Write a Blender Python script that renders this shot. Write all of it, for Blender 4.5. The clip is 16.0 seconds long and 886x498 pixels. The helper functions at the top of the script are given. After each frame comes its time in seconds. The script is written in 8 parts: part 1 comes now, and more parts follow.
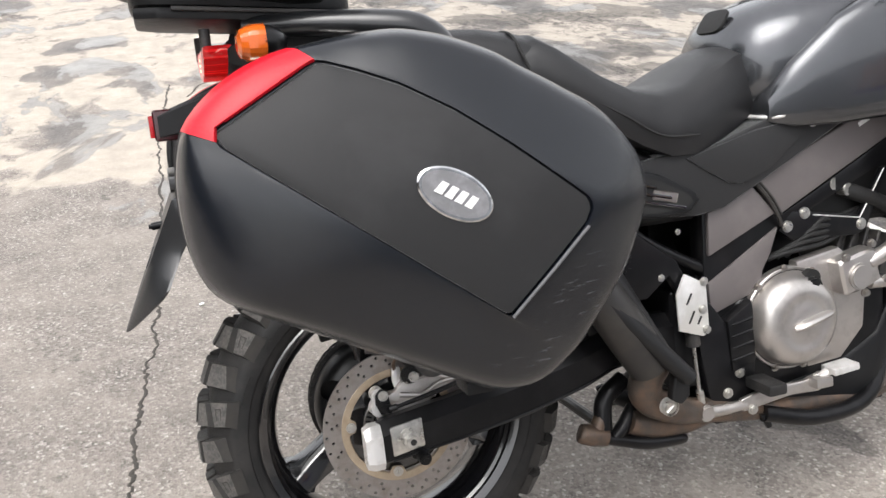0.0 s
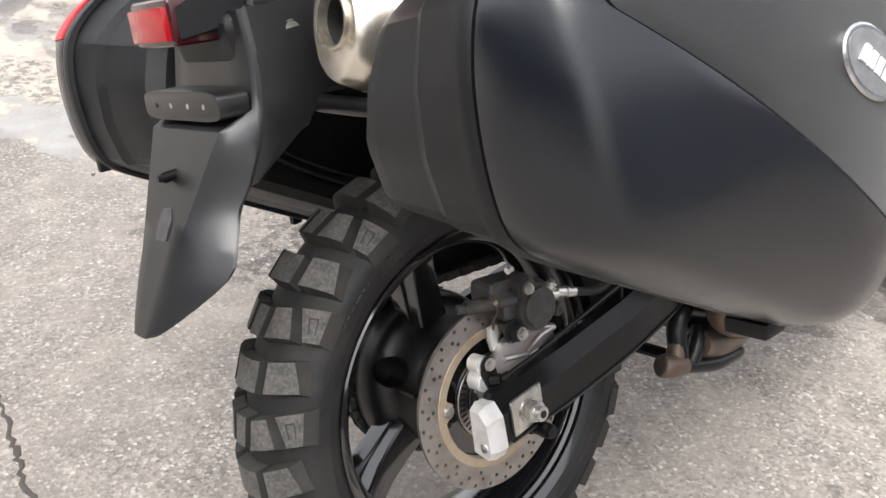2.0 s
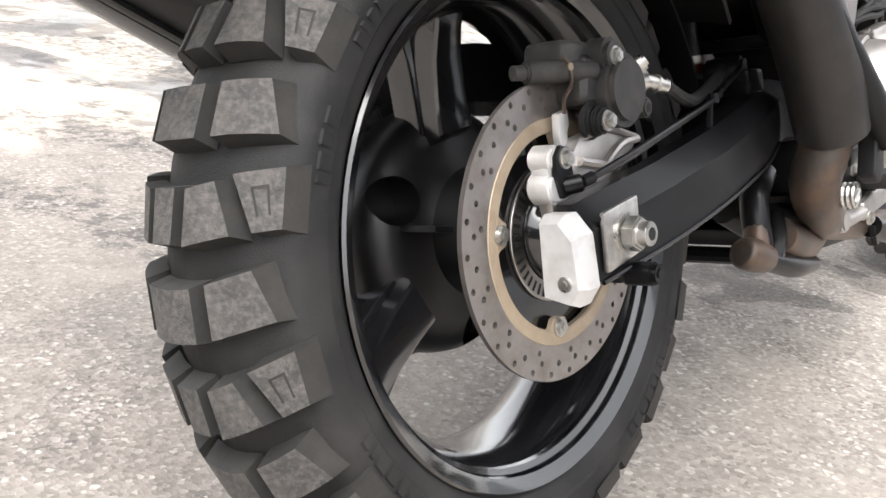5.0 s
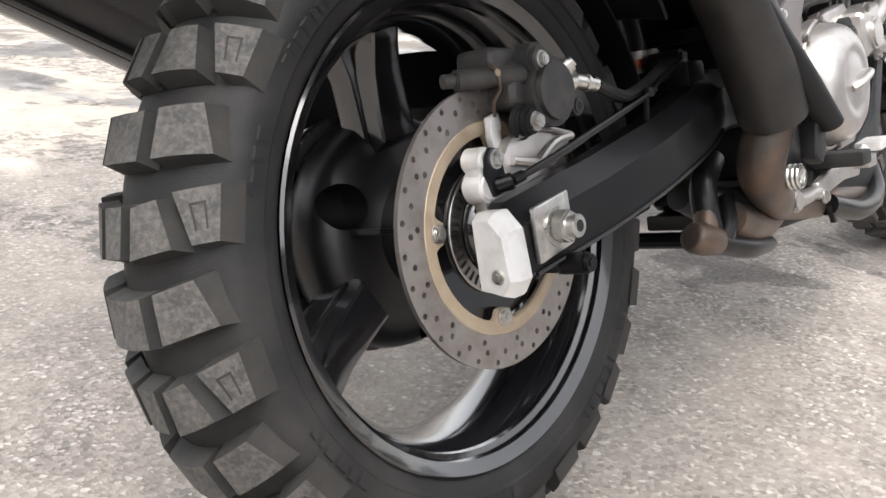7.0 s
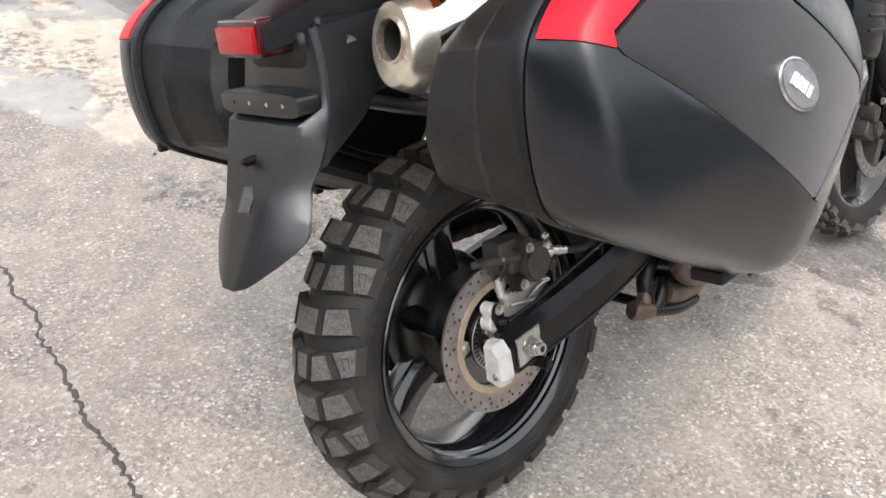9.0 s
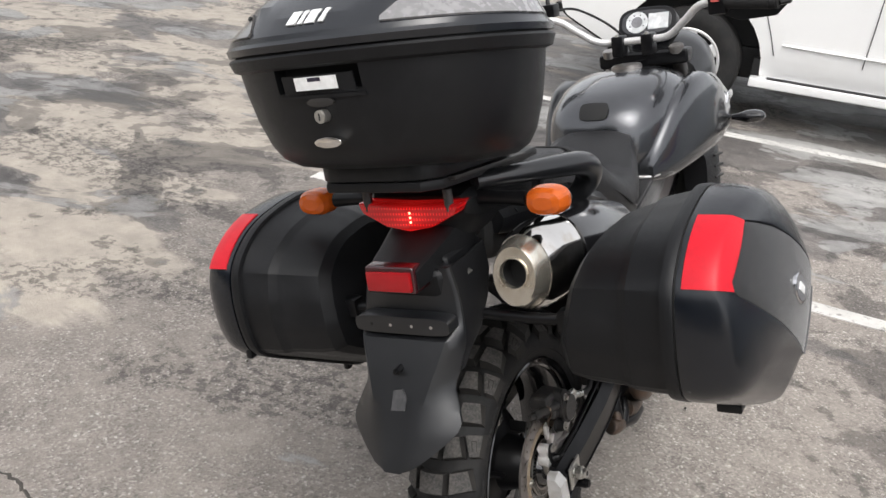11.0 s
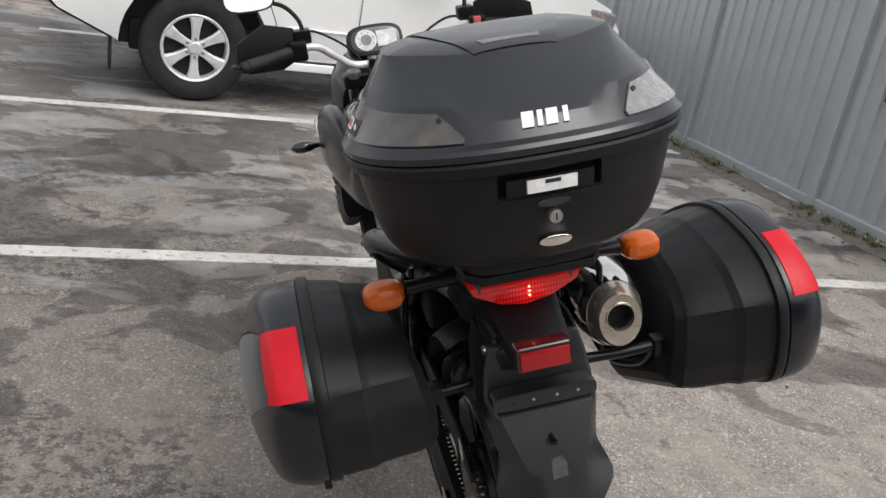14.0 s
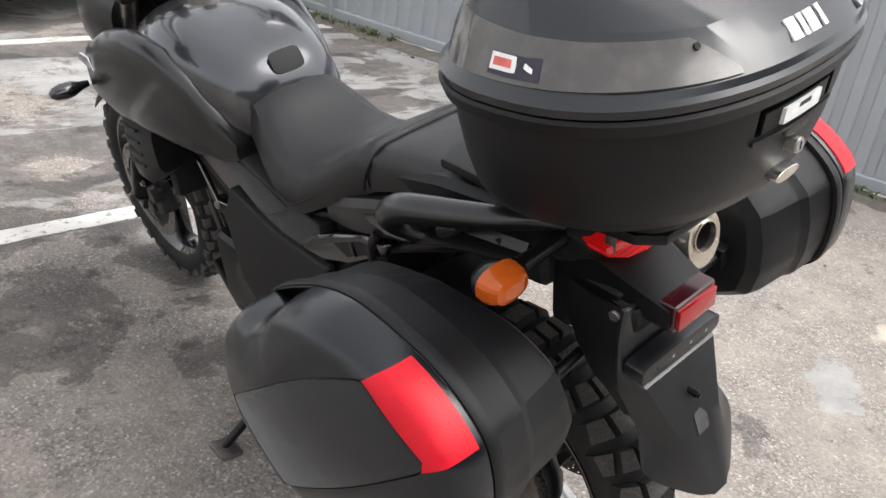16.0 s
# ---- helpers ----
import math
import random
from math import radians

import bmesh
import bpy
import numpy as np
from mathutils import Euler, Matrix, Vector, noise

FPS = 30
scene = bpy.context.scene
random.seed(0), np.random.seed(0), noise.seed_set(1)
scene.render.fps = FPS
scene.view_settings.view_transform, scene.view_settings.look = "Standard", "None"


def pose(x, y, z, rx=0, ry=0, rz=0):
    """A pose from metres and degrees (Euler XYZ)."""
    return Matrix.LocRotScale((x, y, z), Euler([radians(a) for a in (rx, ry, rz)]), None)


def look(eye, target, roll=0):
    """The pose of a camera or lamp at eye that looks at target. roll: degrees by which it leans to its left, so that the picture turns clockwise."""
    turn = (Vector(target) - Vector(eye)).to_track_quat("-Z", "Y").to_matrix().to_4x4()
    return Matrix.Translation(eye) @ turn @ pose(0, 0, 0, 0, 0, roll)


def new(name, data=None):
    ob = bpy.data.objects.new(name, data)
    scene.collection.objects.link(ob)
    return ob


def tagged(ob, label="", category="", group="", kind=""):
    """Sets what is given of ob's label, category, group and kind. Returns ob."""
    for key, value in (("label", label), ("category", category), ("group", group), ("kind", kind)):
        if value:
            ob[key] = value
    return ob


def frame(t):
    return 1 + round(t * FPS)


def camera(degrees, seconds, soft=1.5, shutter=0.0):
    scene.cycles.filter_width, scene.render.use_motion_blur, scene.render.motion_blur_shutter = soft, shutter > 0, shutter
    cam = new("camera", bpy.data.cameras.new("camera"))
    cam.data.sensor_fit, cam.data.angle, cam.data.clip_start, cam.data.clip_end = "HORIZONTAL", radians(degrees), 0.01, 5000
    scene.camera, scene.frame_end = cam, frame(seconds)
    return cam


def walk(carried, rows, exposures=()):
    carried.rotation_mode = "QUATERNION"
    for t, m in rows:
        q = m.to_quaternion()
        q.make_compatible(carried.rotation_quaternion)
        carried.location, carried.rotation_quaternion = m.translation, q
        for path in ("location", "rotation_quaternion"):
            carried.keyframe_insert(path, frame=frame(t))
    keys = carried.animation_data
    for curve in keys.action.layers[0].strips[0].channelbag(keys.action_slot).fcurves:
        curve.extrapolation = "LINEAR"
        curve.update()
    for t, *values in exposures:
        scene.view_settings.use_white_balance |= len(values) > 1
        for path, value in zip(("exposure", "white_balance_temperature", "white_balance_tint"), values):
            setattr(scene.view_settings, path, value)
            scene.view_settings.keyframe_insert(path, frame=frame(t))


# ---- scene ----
cam = camera(52.89, 16.0)

# seconds, eye x y z, yaw, pitch, roll
PATH = [
    (0, 1.232, -0.323, 1.284, 71.75, -25.05, -0.71),
    (0.5, 1.209, -0.527, 1.301, 65.52, -24.80, -0.02),
    (1, 1.094, -0.672, 1.272, 60.30, -25.71, 1.08),
    (1.5, 0.869, -0.692, 1.210, 55.10, -27.21, 1.84),
    (2, 0.676, -0.716, 1.119, 48.19, -28.72, 2.85),
    (2.5, 0.511, -0.684, 0.963, 42.89, -29.03, 4.51),
    (3, 0.394, -0.623, 0.754, 39.07, -25.20, 6.74),
    (3.5, 0.384, -0.612, 0.649, 39.40, -19.73, 6.17),
    (4, 0.379, -0.625, 0.619, 40.05, -17.98, 5.84),
    (4.5, 0.385, -0.639, 0.594, 39.91, -18.60, 6.46),
    (4.7, 0.390, -0.645, 0.588, 39.40, -18.87, 6.77),
    (6.8, 0.483, -0.662, 0.593, 40.40, -19.22, 3.80),
    (7, 0.480, -0.645, 0.612, 40.38, -19.33, 3.25),
    (7.5, 0.474, -0.631, 0.723, 40.99, -22.68, 3.41),
    (8, 0.513, -0.702, 0.911, 41.94, -27.73, 4.25),
    (8.5, 0.622, -0.826, 1.117, 43.02, -30.35, 5.40),
    (9, 0.768, -0.943, 1.250, 44.33, -31.19, 4.23),
    (9.5, 0.892, -1.074, 1.367, 43.64, -30.98, 3.32),
    (10, 0.816, -1.218, 1.446, 39.66, -28.25, 3.18),
    (10.2, 0.752, -1.290, 1.477, 37.30, -26.94, 3.94),
    (12.3, -0.075, -1.707, 1.575, 7.09, -22.47, 8.58),
    (12.5, -0.154, -1.709, 1.565, 4.46, -21.82, 9.16),
    (13, -0.378, -1.655, 1.563, -1.94, -20.59, 10.44),
    (13.5, -0.601, -1.631, 1.561, -7.95, -20.64, 10.06),
    (14, -0.831, -1.602, 1.561, -16.50, -21.12, 9.83),
    (14.5, -0.987, -1.490, 1.512, -23.79, -21.90, 9.45),
    (15, -1.119, -1.306, 1.473, -30.43, -22.76, 8.84),
    (15.5, -1.253, -1.103, 1.422, -37.36, -23.89, 8.86),
    (16, -1.354, -0.870, 1.425, -46.37, -24.54, 9.06),
]


def aim(x, y, z, yaw, pitch, roll):
    a, p = radians(yaw), radians(pitch)
    way = Vector((-math.sin(a) * math.cos(p), math.cos(a) * math.cos(p), math.sin(p)))
    eye = Vector((x, y, z))
    return look(eye, eye + 2 * way, roll)


walk(cam, [(t, aim(*p)) for t, *p in PATH], [(0.0, 0.95), (1.0, 0.98), (2.0, 1.20), (3.5, 1.54), (4.7, 1.64), (7.0, 1.38), (8.5, 1.36), (9.2, 1.04), (10.2, 0.70), (12.3, 0.12), (13.0, 0.08), (14.0, 0.13), (15.0, 0.42), (16.0, 0.80)])

# ---- light ----
LEAN = 15.567
BIKE = pose(0, 0, 0, 0, -LEAN, 0)

world = bpy.data.worlds.new("sky")
scene.world = world
world.use_nodes = True
wn, wl = world.node_tree.nodes, world.node_tree.links
sky = wn.new("ShaderNodeTexSky")
sky.sky_type = "NISHITA"
sky.sun_disc = False
sky.sun_elevation, sky.sun_rotation = radians(62), radians(148)
sky.dust_density, sky.ozone_density = 4.0, 1.0
grey = wn.new("ShaderNodeHueSaturation")
grey.inputs["Saturation"].default_value = 0.24
wl.new(sky.outputs[0], grey.inputs["Color"])
# even cloud veil over the whole sky
veil = wn.new("ShaderNodeMixRGB")
veil.blend_type = "ADD"
veil.inputs[0].default_value = 1.0
veil.inputs[2].default_value = (1.62, 1.55, 1.52, 1.0)
wl.new(grey.outputs[0], veil.inputs[1])
wl.new(veil.outputs[0], wn["Background"].inputs[0])
wn["Background"].inputs[1].default_value = 0.15

sun = new("sun", bpy.data.lights.new("sun", "SUN"))
sun.data.energy, sun.data.angle, sun.data.color = 0.8, radians(50), (1.0, 0.985, 0.97)
sun.matrix_world = look((0, 0, 0), (-math.sin(radians(148)) * math.cos(radians(62)), -math.cos(radians(148)) * math.cos(radians(62)), -math.sin(radians(62))))


# ---- materials ----
def nodes_of(name):
    m = bpy.data.materials.new(name)
    m.use_nodes = True
    t = m.node_tree
    return m, t.nodes, t.links, t.nodes["Principled BSDF"]


def noise_node(n, l, scale, detail=4.0, rough=0.6, coord="Object", stretch=None):
    tc = n.new("ShaderNodeTexCoord")
    tex = n.new("ShaderNodeTexNoise")
    tex.inputs["Scale"].default_value, tex.inputs["Detail"].default_value = scale, detail
    tex.inputs["Roughness"].default_value = rough
    if stretch:
        mp = n.new("ShaderNodeMapping")
        mp.inputs["Scale"].default_value = stretch
        l.new(tc.outputs[coord], mp.inputs["Vector"])
        l.new(mp.outputs[0], tex.inputs["Vector"])
    else:
        l.new(tc.outputs[coord], tex.inputs["Vector"])
    return tex


def ramp(n, l, source, stops):
    r = n.new("ShaderNodeValToRGB")
    e = r.color_ramp.elements
    while len(e) < len(stops):
        e.new(0.5)
    for k, (pos, c) in enumerate(stops):
        e[k].position = pos
        e[k].color = (c, c, c, 1) if isinstance(c, (int, float)) else (*c, 1)
    l.new(source, r.inputs[0])
    return r


def mixed(n, l, fac, a, b, mode="MIX"):
    x = n.new("ShaderNodeMix")
    x.data_type, x.blend_type = "RGBA", mode
    for key, v in ((0, fac), (6, a), (7, b)):
        if isinstance(v, (int, float)):
            x.inputs[key].default_value = v
        elif isinstance(v, tuple):
            x.inputs[key].default_value = (*v, 1)
        else:
            l.new(v, x.inputs[key])
    return x.outputs[2]


def surface(name, base, rough, metal=0.0, worn=None, wear=0.5, scale=30.0, grain=400.0, bump=0.15, spread=0.12, coat=0.0, dust=0.0, spec=0.5, sheen=0.0):
    """A plain material with broad wear, fine grain and a little uneven gloss."""
    m, n, l, p = nodes_of(name)
    big = noise_node(n, l, scale, 5.0)
    fine = noise_node(n, l, grain, 3.0)
    worn = worn or tuple(min(1.0, c * 1.6 + 0.006) for c in base)
    r = ramp(n, l, big.outputs[0], [(max(0.0, 0.62 - 0.35 * wear), 0.0), (0.82, 1.0)])
    col = mixed(n, l, r.outputs[0], base, worn)
    if dust:
        d = noise_node(n, l, scale * 0.23, 6.0, 0.7)
        dr = ramp(n, l, d.outputs[0], [(0.42, 0.0), (0.72, dust)])
        col = mixed(n, l, dr.outputs[0], col, (0.16, 0.14, 0.12))
    l.new(col, p.inputs["Base Color"])
    rr = n.new("ShaderNodeMapRange")
    rr.inputs[3].default_value, rr.inputs[4].default_value = max(0.02, rough - spread), min(1.0, rough + spread)
    l.new(big.outputs[0], rr.inputs[0])
    l.new(rr.outputs[0], p.inputs["Roughness"])
    p.inputs["Metallic"].default_value = metal
    p.inputs["Specular IOR Level"].default_value = spec
    p.inputs["Coat Weight"].default_value = coat
    p.inputs["Sheen Weight"].default_value, p.inputs["Sheen Roughness"].default_value = sheen, 0.35
    p.inputs["Coat Roughness"].default_value = 0.08
    if bump:
        b = n.new("ShaderNodeBump")
        b.inputs["Strength"].default_value, b.inputs["Distance"].default_value = bump, 0.001
        l.new(fine.outputs[0], b.inputs["Height"])
        l.new(b.outputs[0], p.inputs["Normal"])
    return m


PLASTIC = surface("textured_black_plastic", (0.0062, 0.0066, 0.0076), 0.43, grain=1500, bump=0.30, wear=0.25, scale=9, dust=0.008, spec=0.28, sheen=0.03)
PANEL = surface("leathery_black_panel", (0.0150, 0.0152, 0.0162), 0.46, grain=1200, bump=0.5, wear=0.2, scale=7, dust=0.025, spec=0.30, sheen=0.48)
LID = surface("satin_black_lid", (0.0060, 0.0078, 0.0112), 0.22, grain=1800, bump=0.06, wear=0.3, scale=6, dust=0.006, spec=0.70)
GLOSS = surface("gloss_black_paint", (0.005, 0.005, 0.006), 0.16, grain=300, bump=0.03, coat=1.0, spread=0.06, scale=12, spec=0.6)
HUBM = surface("satin_black_hub", (0.0035, 0.0035, 0.004), 0.36, grain=500, bump=0.06, spread=0.08, scale=14, dust=0.01, spec=0.4)
FRAME_BLACK = surface("satin_black_steel", (0.0045, 0.0045, 0.0052), 0.30, grain=500, bump=0.06, scale=15, dust=0.006, coat=0.06, spread=0.06, spec=0.24)
DEEP = surface("dull_black", (0.005, 0.005, 0.005), 0.7, grain=500, bump=0.2)
LABELGREY = surface("torn_label", (0.060, 0.060, 0.062), 0.6, grain=600, bump=0.3, worn=(0.02, 0.02, 0.022), wear=0.6, scale=60)
FLAP = surface("bluish_mudguard_plastic", (0.0052, 0.0058, 0.0070), 0.36, grain=900, bump=0.15, wear=0.3, scale=8, dust=0.012, spec=0.75)
RUBBER = surface("tyre_rubber", (0.0100, 0.0101, 0.0105), 0.64, grain=700, bump=0.5, worn=(0.034, 0.032, 0.031), wear=0.5, scale=14, dust=0.04, spec=0.32)
TREAD = surface("worn_tread_rubber", (0.040, 0.039, 0.038), 0.78, grain=330, bump=1.0, worn=(0.125, 0.118, 0.110), wear=0.6, scale=190, dust=0.30)
GROOVE_SHADE = surface("shaded_groove_rubber", (0.010, 0.0098, 0.0095), 0.75, grain=500, bump=0.4, worn=(0.03, 0.027, 0.024), wear=0.5, scale=40, dust=0.10)
SEAT = surface("seat_vinyl", (0.0085, 0.0085, 0.0095), 0.43, grain=900, bump=0.4, wear=0.2, scale=8, sheen=0.03)
SILVER = surface("cast_silver_alloy", (0.50, 0.475, 0.455), 0.33, metal=0.85, grain=700, bump=0.25, worn=(0.33, 0.31, 0.29), wear=0.4, scale=20)
STEEL = surface("brushed_steel", (0.42, 0.40, 0.38), 0.33, metal=1.0, grain=900, bump=0.2, worn=(0.22, 0.19, 0.16), wear=0.5, scale=40)
ZINC = surface("zinc_plated_steel", (0.48, 0.47, 0.445), 0.3, metal=0.9, grain=400, bump=0.1, scale=60)
CAPSIL = surface("satin_silver_paint", (0.72, 0.71, 0.70), 0.42, metal=0.5, grain=900, bump=0.12, scale=40, worn=(0.5, 0.48, 0.45))
CHROME = surface("polished_chrome", (0.80, 0.78, 0.75), 0.06, metal=1.0, grain=200, bump=0.02, spread=0.05, worn=(0.6, 0.53, 0.44), wear=0.4, scale=25)
TIPMETAL = surface("tarnished_tip", (0.70, 0.66, 0.58), 0.24, metal=0.9, grain=300, bump=0.1, worn=(0.46, 0.38, 0.28), wear=0.5, scale=28)
DISC = surface("worn_disc_steel", (0.34, 0.315, 0.30), 0.42, metal=0.9, grain=300, bump=0.12, worn=(0.2, 0.17, 0.15), wear=0.6, scale=35)
TAN = surface("tarnished_tan_steel", (0.36, 0.29, 0.21), 0.55, metal=0.25, grain=700, bump=0.3, worn=(0.27, 0.205, 0.14), wear=0.6, scale=50)
CAST = surface("dirty_grey_casting", (0.036, 0.035, 0.035), 0.50, metal=0.25, grain=800, bump=0.4, worn=(0.085, 0.076, 0.068), wear=0.5, scale=50)
SPAR = surface("grey_alloy_frame", (0.145, 0.130, 0.128), 0.5, metal=0.35, grain=900, bump=0.2, scale=9, wear=0.3, worn=(0.19, 0.17, 0.165))
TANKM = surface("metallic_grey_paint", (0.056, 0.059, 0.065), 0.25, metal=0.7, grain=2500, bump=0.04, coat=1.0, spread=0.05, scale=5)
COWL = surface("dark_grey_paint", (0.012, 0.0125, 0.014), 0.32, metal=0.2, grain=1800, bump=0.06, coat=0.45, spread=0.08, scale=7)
SHIELDB = surface("heat_dulled_black", (0.0080, 0.0082, 0.0090), 0.50, grain=700, bump=0.2, worn=(0.013, 0.013, 0.014), wear=0.4, scale=20, dust=0.012, spec=0.35)
RUST = surface("rusty_pipe", (0.085, 0.070, 0.060), 0.42, metal=0.5, grain=500, bump=0.35, worn=(0.205, 0.125, 0.080), wear=0.55, scale=24)
SHIELD = surface("heat_shield", (0.046, 0.044, 0.043), 0.45, metal=0.5, grain=500, bump=0.15, worn=(0.075, 0.068, 0.06), wear=0.5, scale=14)
WHITE = surface("white_print", (0.78, 0.78, 0.77), 0.4, bump=0.05, scale=60)
GREYPRINT = surface("grey_print", (0.16, 0.16, 0.168), 0.4, bump=0.05, scale=60)
STICKRED = surface("red_print", (0.55, 0.10, 0.09), 0.4, bump=0.05, scale=60)
BADGE = surface("silver_badge", (0.56, 0.56, 0.57), 0.16, metal=1.0, bump=0.05, scale=60)
HEELP = surface("bright_alloy_plate", (0.74, 0.73, 0.70), 0.35, metal=0.55, bump=0.1, scale=25)


def scuffed_lid():
    m, n, l, p = nodes_of("scuffed_satin_lid")
    big = noise_node(n, l, 6, 5.0)
    base = mixed(n, l, ramp(n, l, big.outputs[0], [(0.45, 0.0), (0.8, 1.0)]).outputs[0], (0.0036, 0.0050, 0.0080), (0.0066, 0.0086, 0.0122))
    tc = n.new("ShaderNodeTexCoord")
    sep = n.new("ShaderNodeSeparateXYZ")
    l.new(tc.outputs["Object"], sep.inputs[0])
    scr = noise_node(n, l, 38, 6.0, 0.7, stretch=(1.0, 0.6, 5.0))
    sr = ramp(n, l, scr.outputs[0], [(0.60, 0.0), (0.66, 1.0)])
    zone = n.new("ShaderNodeMapRange")
    zone.inputs[1].default_value, zone.inputs[2].default_value = -0.02, 0.12
    l.new(sep.outputs[1], zone.inputs[0])
    low = n.new("ShaderNodeMapRange")
    low.inputs[1].default_value, low.inputs[2].default_value = 0.74, 0.64
    l.new(sep.outputs[2], low.inputs[0])
    f = n.new("ShaderNodeMath")
    f.operation = "MULTIPLY"
    l.new(zone.outputs[0], f.inputs[0])
    l.new(low.outputs[0], f.inputs[1])
    g = n.new("ShaderNodeMath")
    g.operation = "MULTIPLY"
    l.new(f.outputs[0], g.inputs[0])
    l.new(sr.outputs[0], g.inputs[1])
    col = mixed(n, l, g.outputs[0], base, (0.085, 0.088, 0.094))
    l.new(col, p.inputs["Base Color"])
    p.inputs["Specular IOR Level"].default_value = 0.58
    p.inputs["Sheen Weight"].default_value, p.inputs["Sheen Roughness"].default_value = 0.03, 0.35
    r = ramp(n, l, big.outputs[0], [(0.3, 0.15), (0.7, 0.25)])
    l.new(r.outputs[0], p.inputs["Roughness"])
    fine = noise_node(n, l, 1800, 3.0)
    b = n.new("ShaderNodeBump")
    b.inputs["Strength"].default_value, b.inputs["Distance"].default_value = 0.12, 0.001
    l.new(fine.outputs[0], b.inputs["Height"])
    l.new(b.outputs[0], p.inputs["Normal"])
    return m


SCUFFED = scuffed_lid()
LIPGREY = surface("worn_grey_edge", (0.10, 0.10, 0.105), 0.5, worn=(0.05, 0.05, 0.053), scale=60, bump=0.1)


def lens(name, col, glow=0.0, rough=0.12, coat=0.5):
    m, n, l, p = nodes_of(name)
    fine = noise_node(n, l, 60, 2.0)
    l.new(mixed(n, l, fine.outputs[0], col, tuple(c * 0.75 for c in col)), p.inputs["Base Color"])
    p.inputs["Roughness"].default_value = rough
    p.inputs["Coat Weight"].default_value = coat
    p.inputs["Specular IOR Level"].default_value = 0.25
    tc = n.new("ShaderNodeTexCoord")
    v = n.new("ShaderNodeTexVoronoi")
    v.inputs["Scale"].default_value = 260
    l.new(tc.outputs["Object"], v.inputs["Vector"])
    b = n.new("ShaderNodeBump")
    b.inputs["Strength"].default_value, b.inputs["Distance"].default_value = 0.15, 0.001
    l.new(v.outputs[0], b.inputs["Height"])
    l.new(b.outputs[0], p.inputs["Normal"])
    if glow:
        p.inputs["Emission Color"].default_value = (*col, 1)
        p.inputs["Emission Strength"].default_value = glow
    return m


REDCASE = lens("red_case_reflector", (0.66, 0.008, 0.022), 0.0, 0.34, 0.05)
REDREFL = lens("red_rear_reflector", (0.36, 0.008, 0.012))


def lamp_lens():
    m, n, l, p = nodes_of("lit_red_lens")
    tc = n.new("ShaderNodeTexCoord")
    sep = n.new("ShaderNodeSeparateXYZ")
    l.new(tc.outputs["Object"], sep.inputs[0])

    def calc(op, a, b):
        x = n.new("ShaderNodeMath")
        x.operation = op
        for key, v in ((0, a), (1, b)):
            if isinstance(v, (int, float)):
                x.inputs[key].default_value = v
            else:
                l.new(v, x.inputs[key])
        return x.outputs[0]

    across = calc("SINE", calc("MULTIPLY", sep.outputs[0], 1050.0), 0.0)
    up = calc("SINE", calc("MULTIPLY", sep.outputs[2], 620.0), 0.0)
    rib = ramp(n, l, calc("MINIMUM", across, up), [(0.0, 0.25), (0.35, 1.0)])
    dx, dz = calc("SUBTRACT", sep.outputs[0], 0.006), calc("SUBTRACT", sep.outputs[2], 0.978)
    d2 = calc("ADD", calc("MULTIPLY", dx, dx), calc("MULTIPLY", dz, calc("MULTIPLY", dz, 2.0)))
    near = calc("DIVIDE", 0.0007, calc("ADD", d2, 0.0007))
    l.new(mixed(n, l, rib.outputs[0], (0.16, 0.002, 0.004), (0.46, 0.006, 0.010)), p.inputs["Base Color"])
    p.inputs["Roughness"].default_value, p.inputs["Coat Weight"].default_value = 0.15, 0.4
    p.inputs["Emission Color"].default_value = (1.0, 0.015, 0.012, 1)
    l.new(calc("ADD", calc("MULTIPLY", near, calc("MULTIPLY", rib.outputs[0], 1.0)), 0.10), p.inputs["Emission Strength"])
    return m


TAILRED = lamp_lens()
DARKRED = surface("dark_red_plastic", (0.030, 0.002, 0.004), 0.2, bump=0.0, coat=0.5, scale=20)
LEDHOT = lens("lit_lamp_row", (1.0, 0.25, 0.15), 4.0)
AMBER = lens("amber_lens", (0.62, 0.115, 0.012), 0.0)
# left top case lens, its shaded side put into a darker colour
SHADED_LENS = surface("shaded_side_reflector", (0.052, 0.048, 0.045), 0.18, metal=0.0, grain=300, bump=0.05, coat=0.6, worn=(0.095, 0.085, 0.075), scale=25)
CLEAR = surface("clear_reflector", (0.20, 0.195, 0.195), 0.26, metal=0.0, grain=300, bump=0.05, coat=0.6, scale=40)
CARWHITE = surface("white_car_paint", (0.84, 0.84, 0.83), 0.18, grain=600, bump=0.02, coat=0.7, spread=0.05, worn=(0.78, 0.77, 0.75), scale=2)
CARGLASS = surface("dark_car_glass", (0.02, 0.022, 0.024), 0.06, bump=0.0, coat=0.5, spread=0.02, scale=3)
CARTYRE = surface("car_tyre_rubber", (0.009, 0.009, 0.009), 0.75, grain=300, bump=0.4, worn=(0.035, 0.032, 0.03), scale=10)
ALLOY = surface("car_alloy_rim", (0.74, 0.74, 0.74), 0.36, metal=0.35, grain=300, bump=0.05, scale=10, worn=(0.5, 0.49, 0.47))
BLOCKER = surface("dark_blocker", (0.055, 0.052, 0.050), 0.8, grain=80, bump=0.3, worn=(0.085, 0.08, 0.075), wear=0.5, scale=1.2)
FENCE = surface("grey_coated_steel", (0.40, 0.425, 0.45), 0.45, metal=0.15, grain=300, bump=0.05, worn=(0.45, 0.47, 0.485), wear=0.4, scale=3, dust=0.10)
COPPER = surface("copper_red_metal", (0.42, 0.14, 0.07), 0.35, metal=0.8, bump=0.05, scale=40)
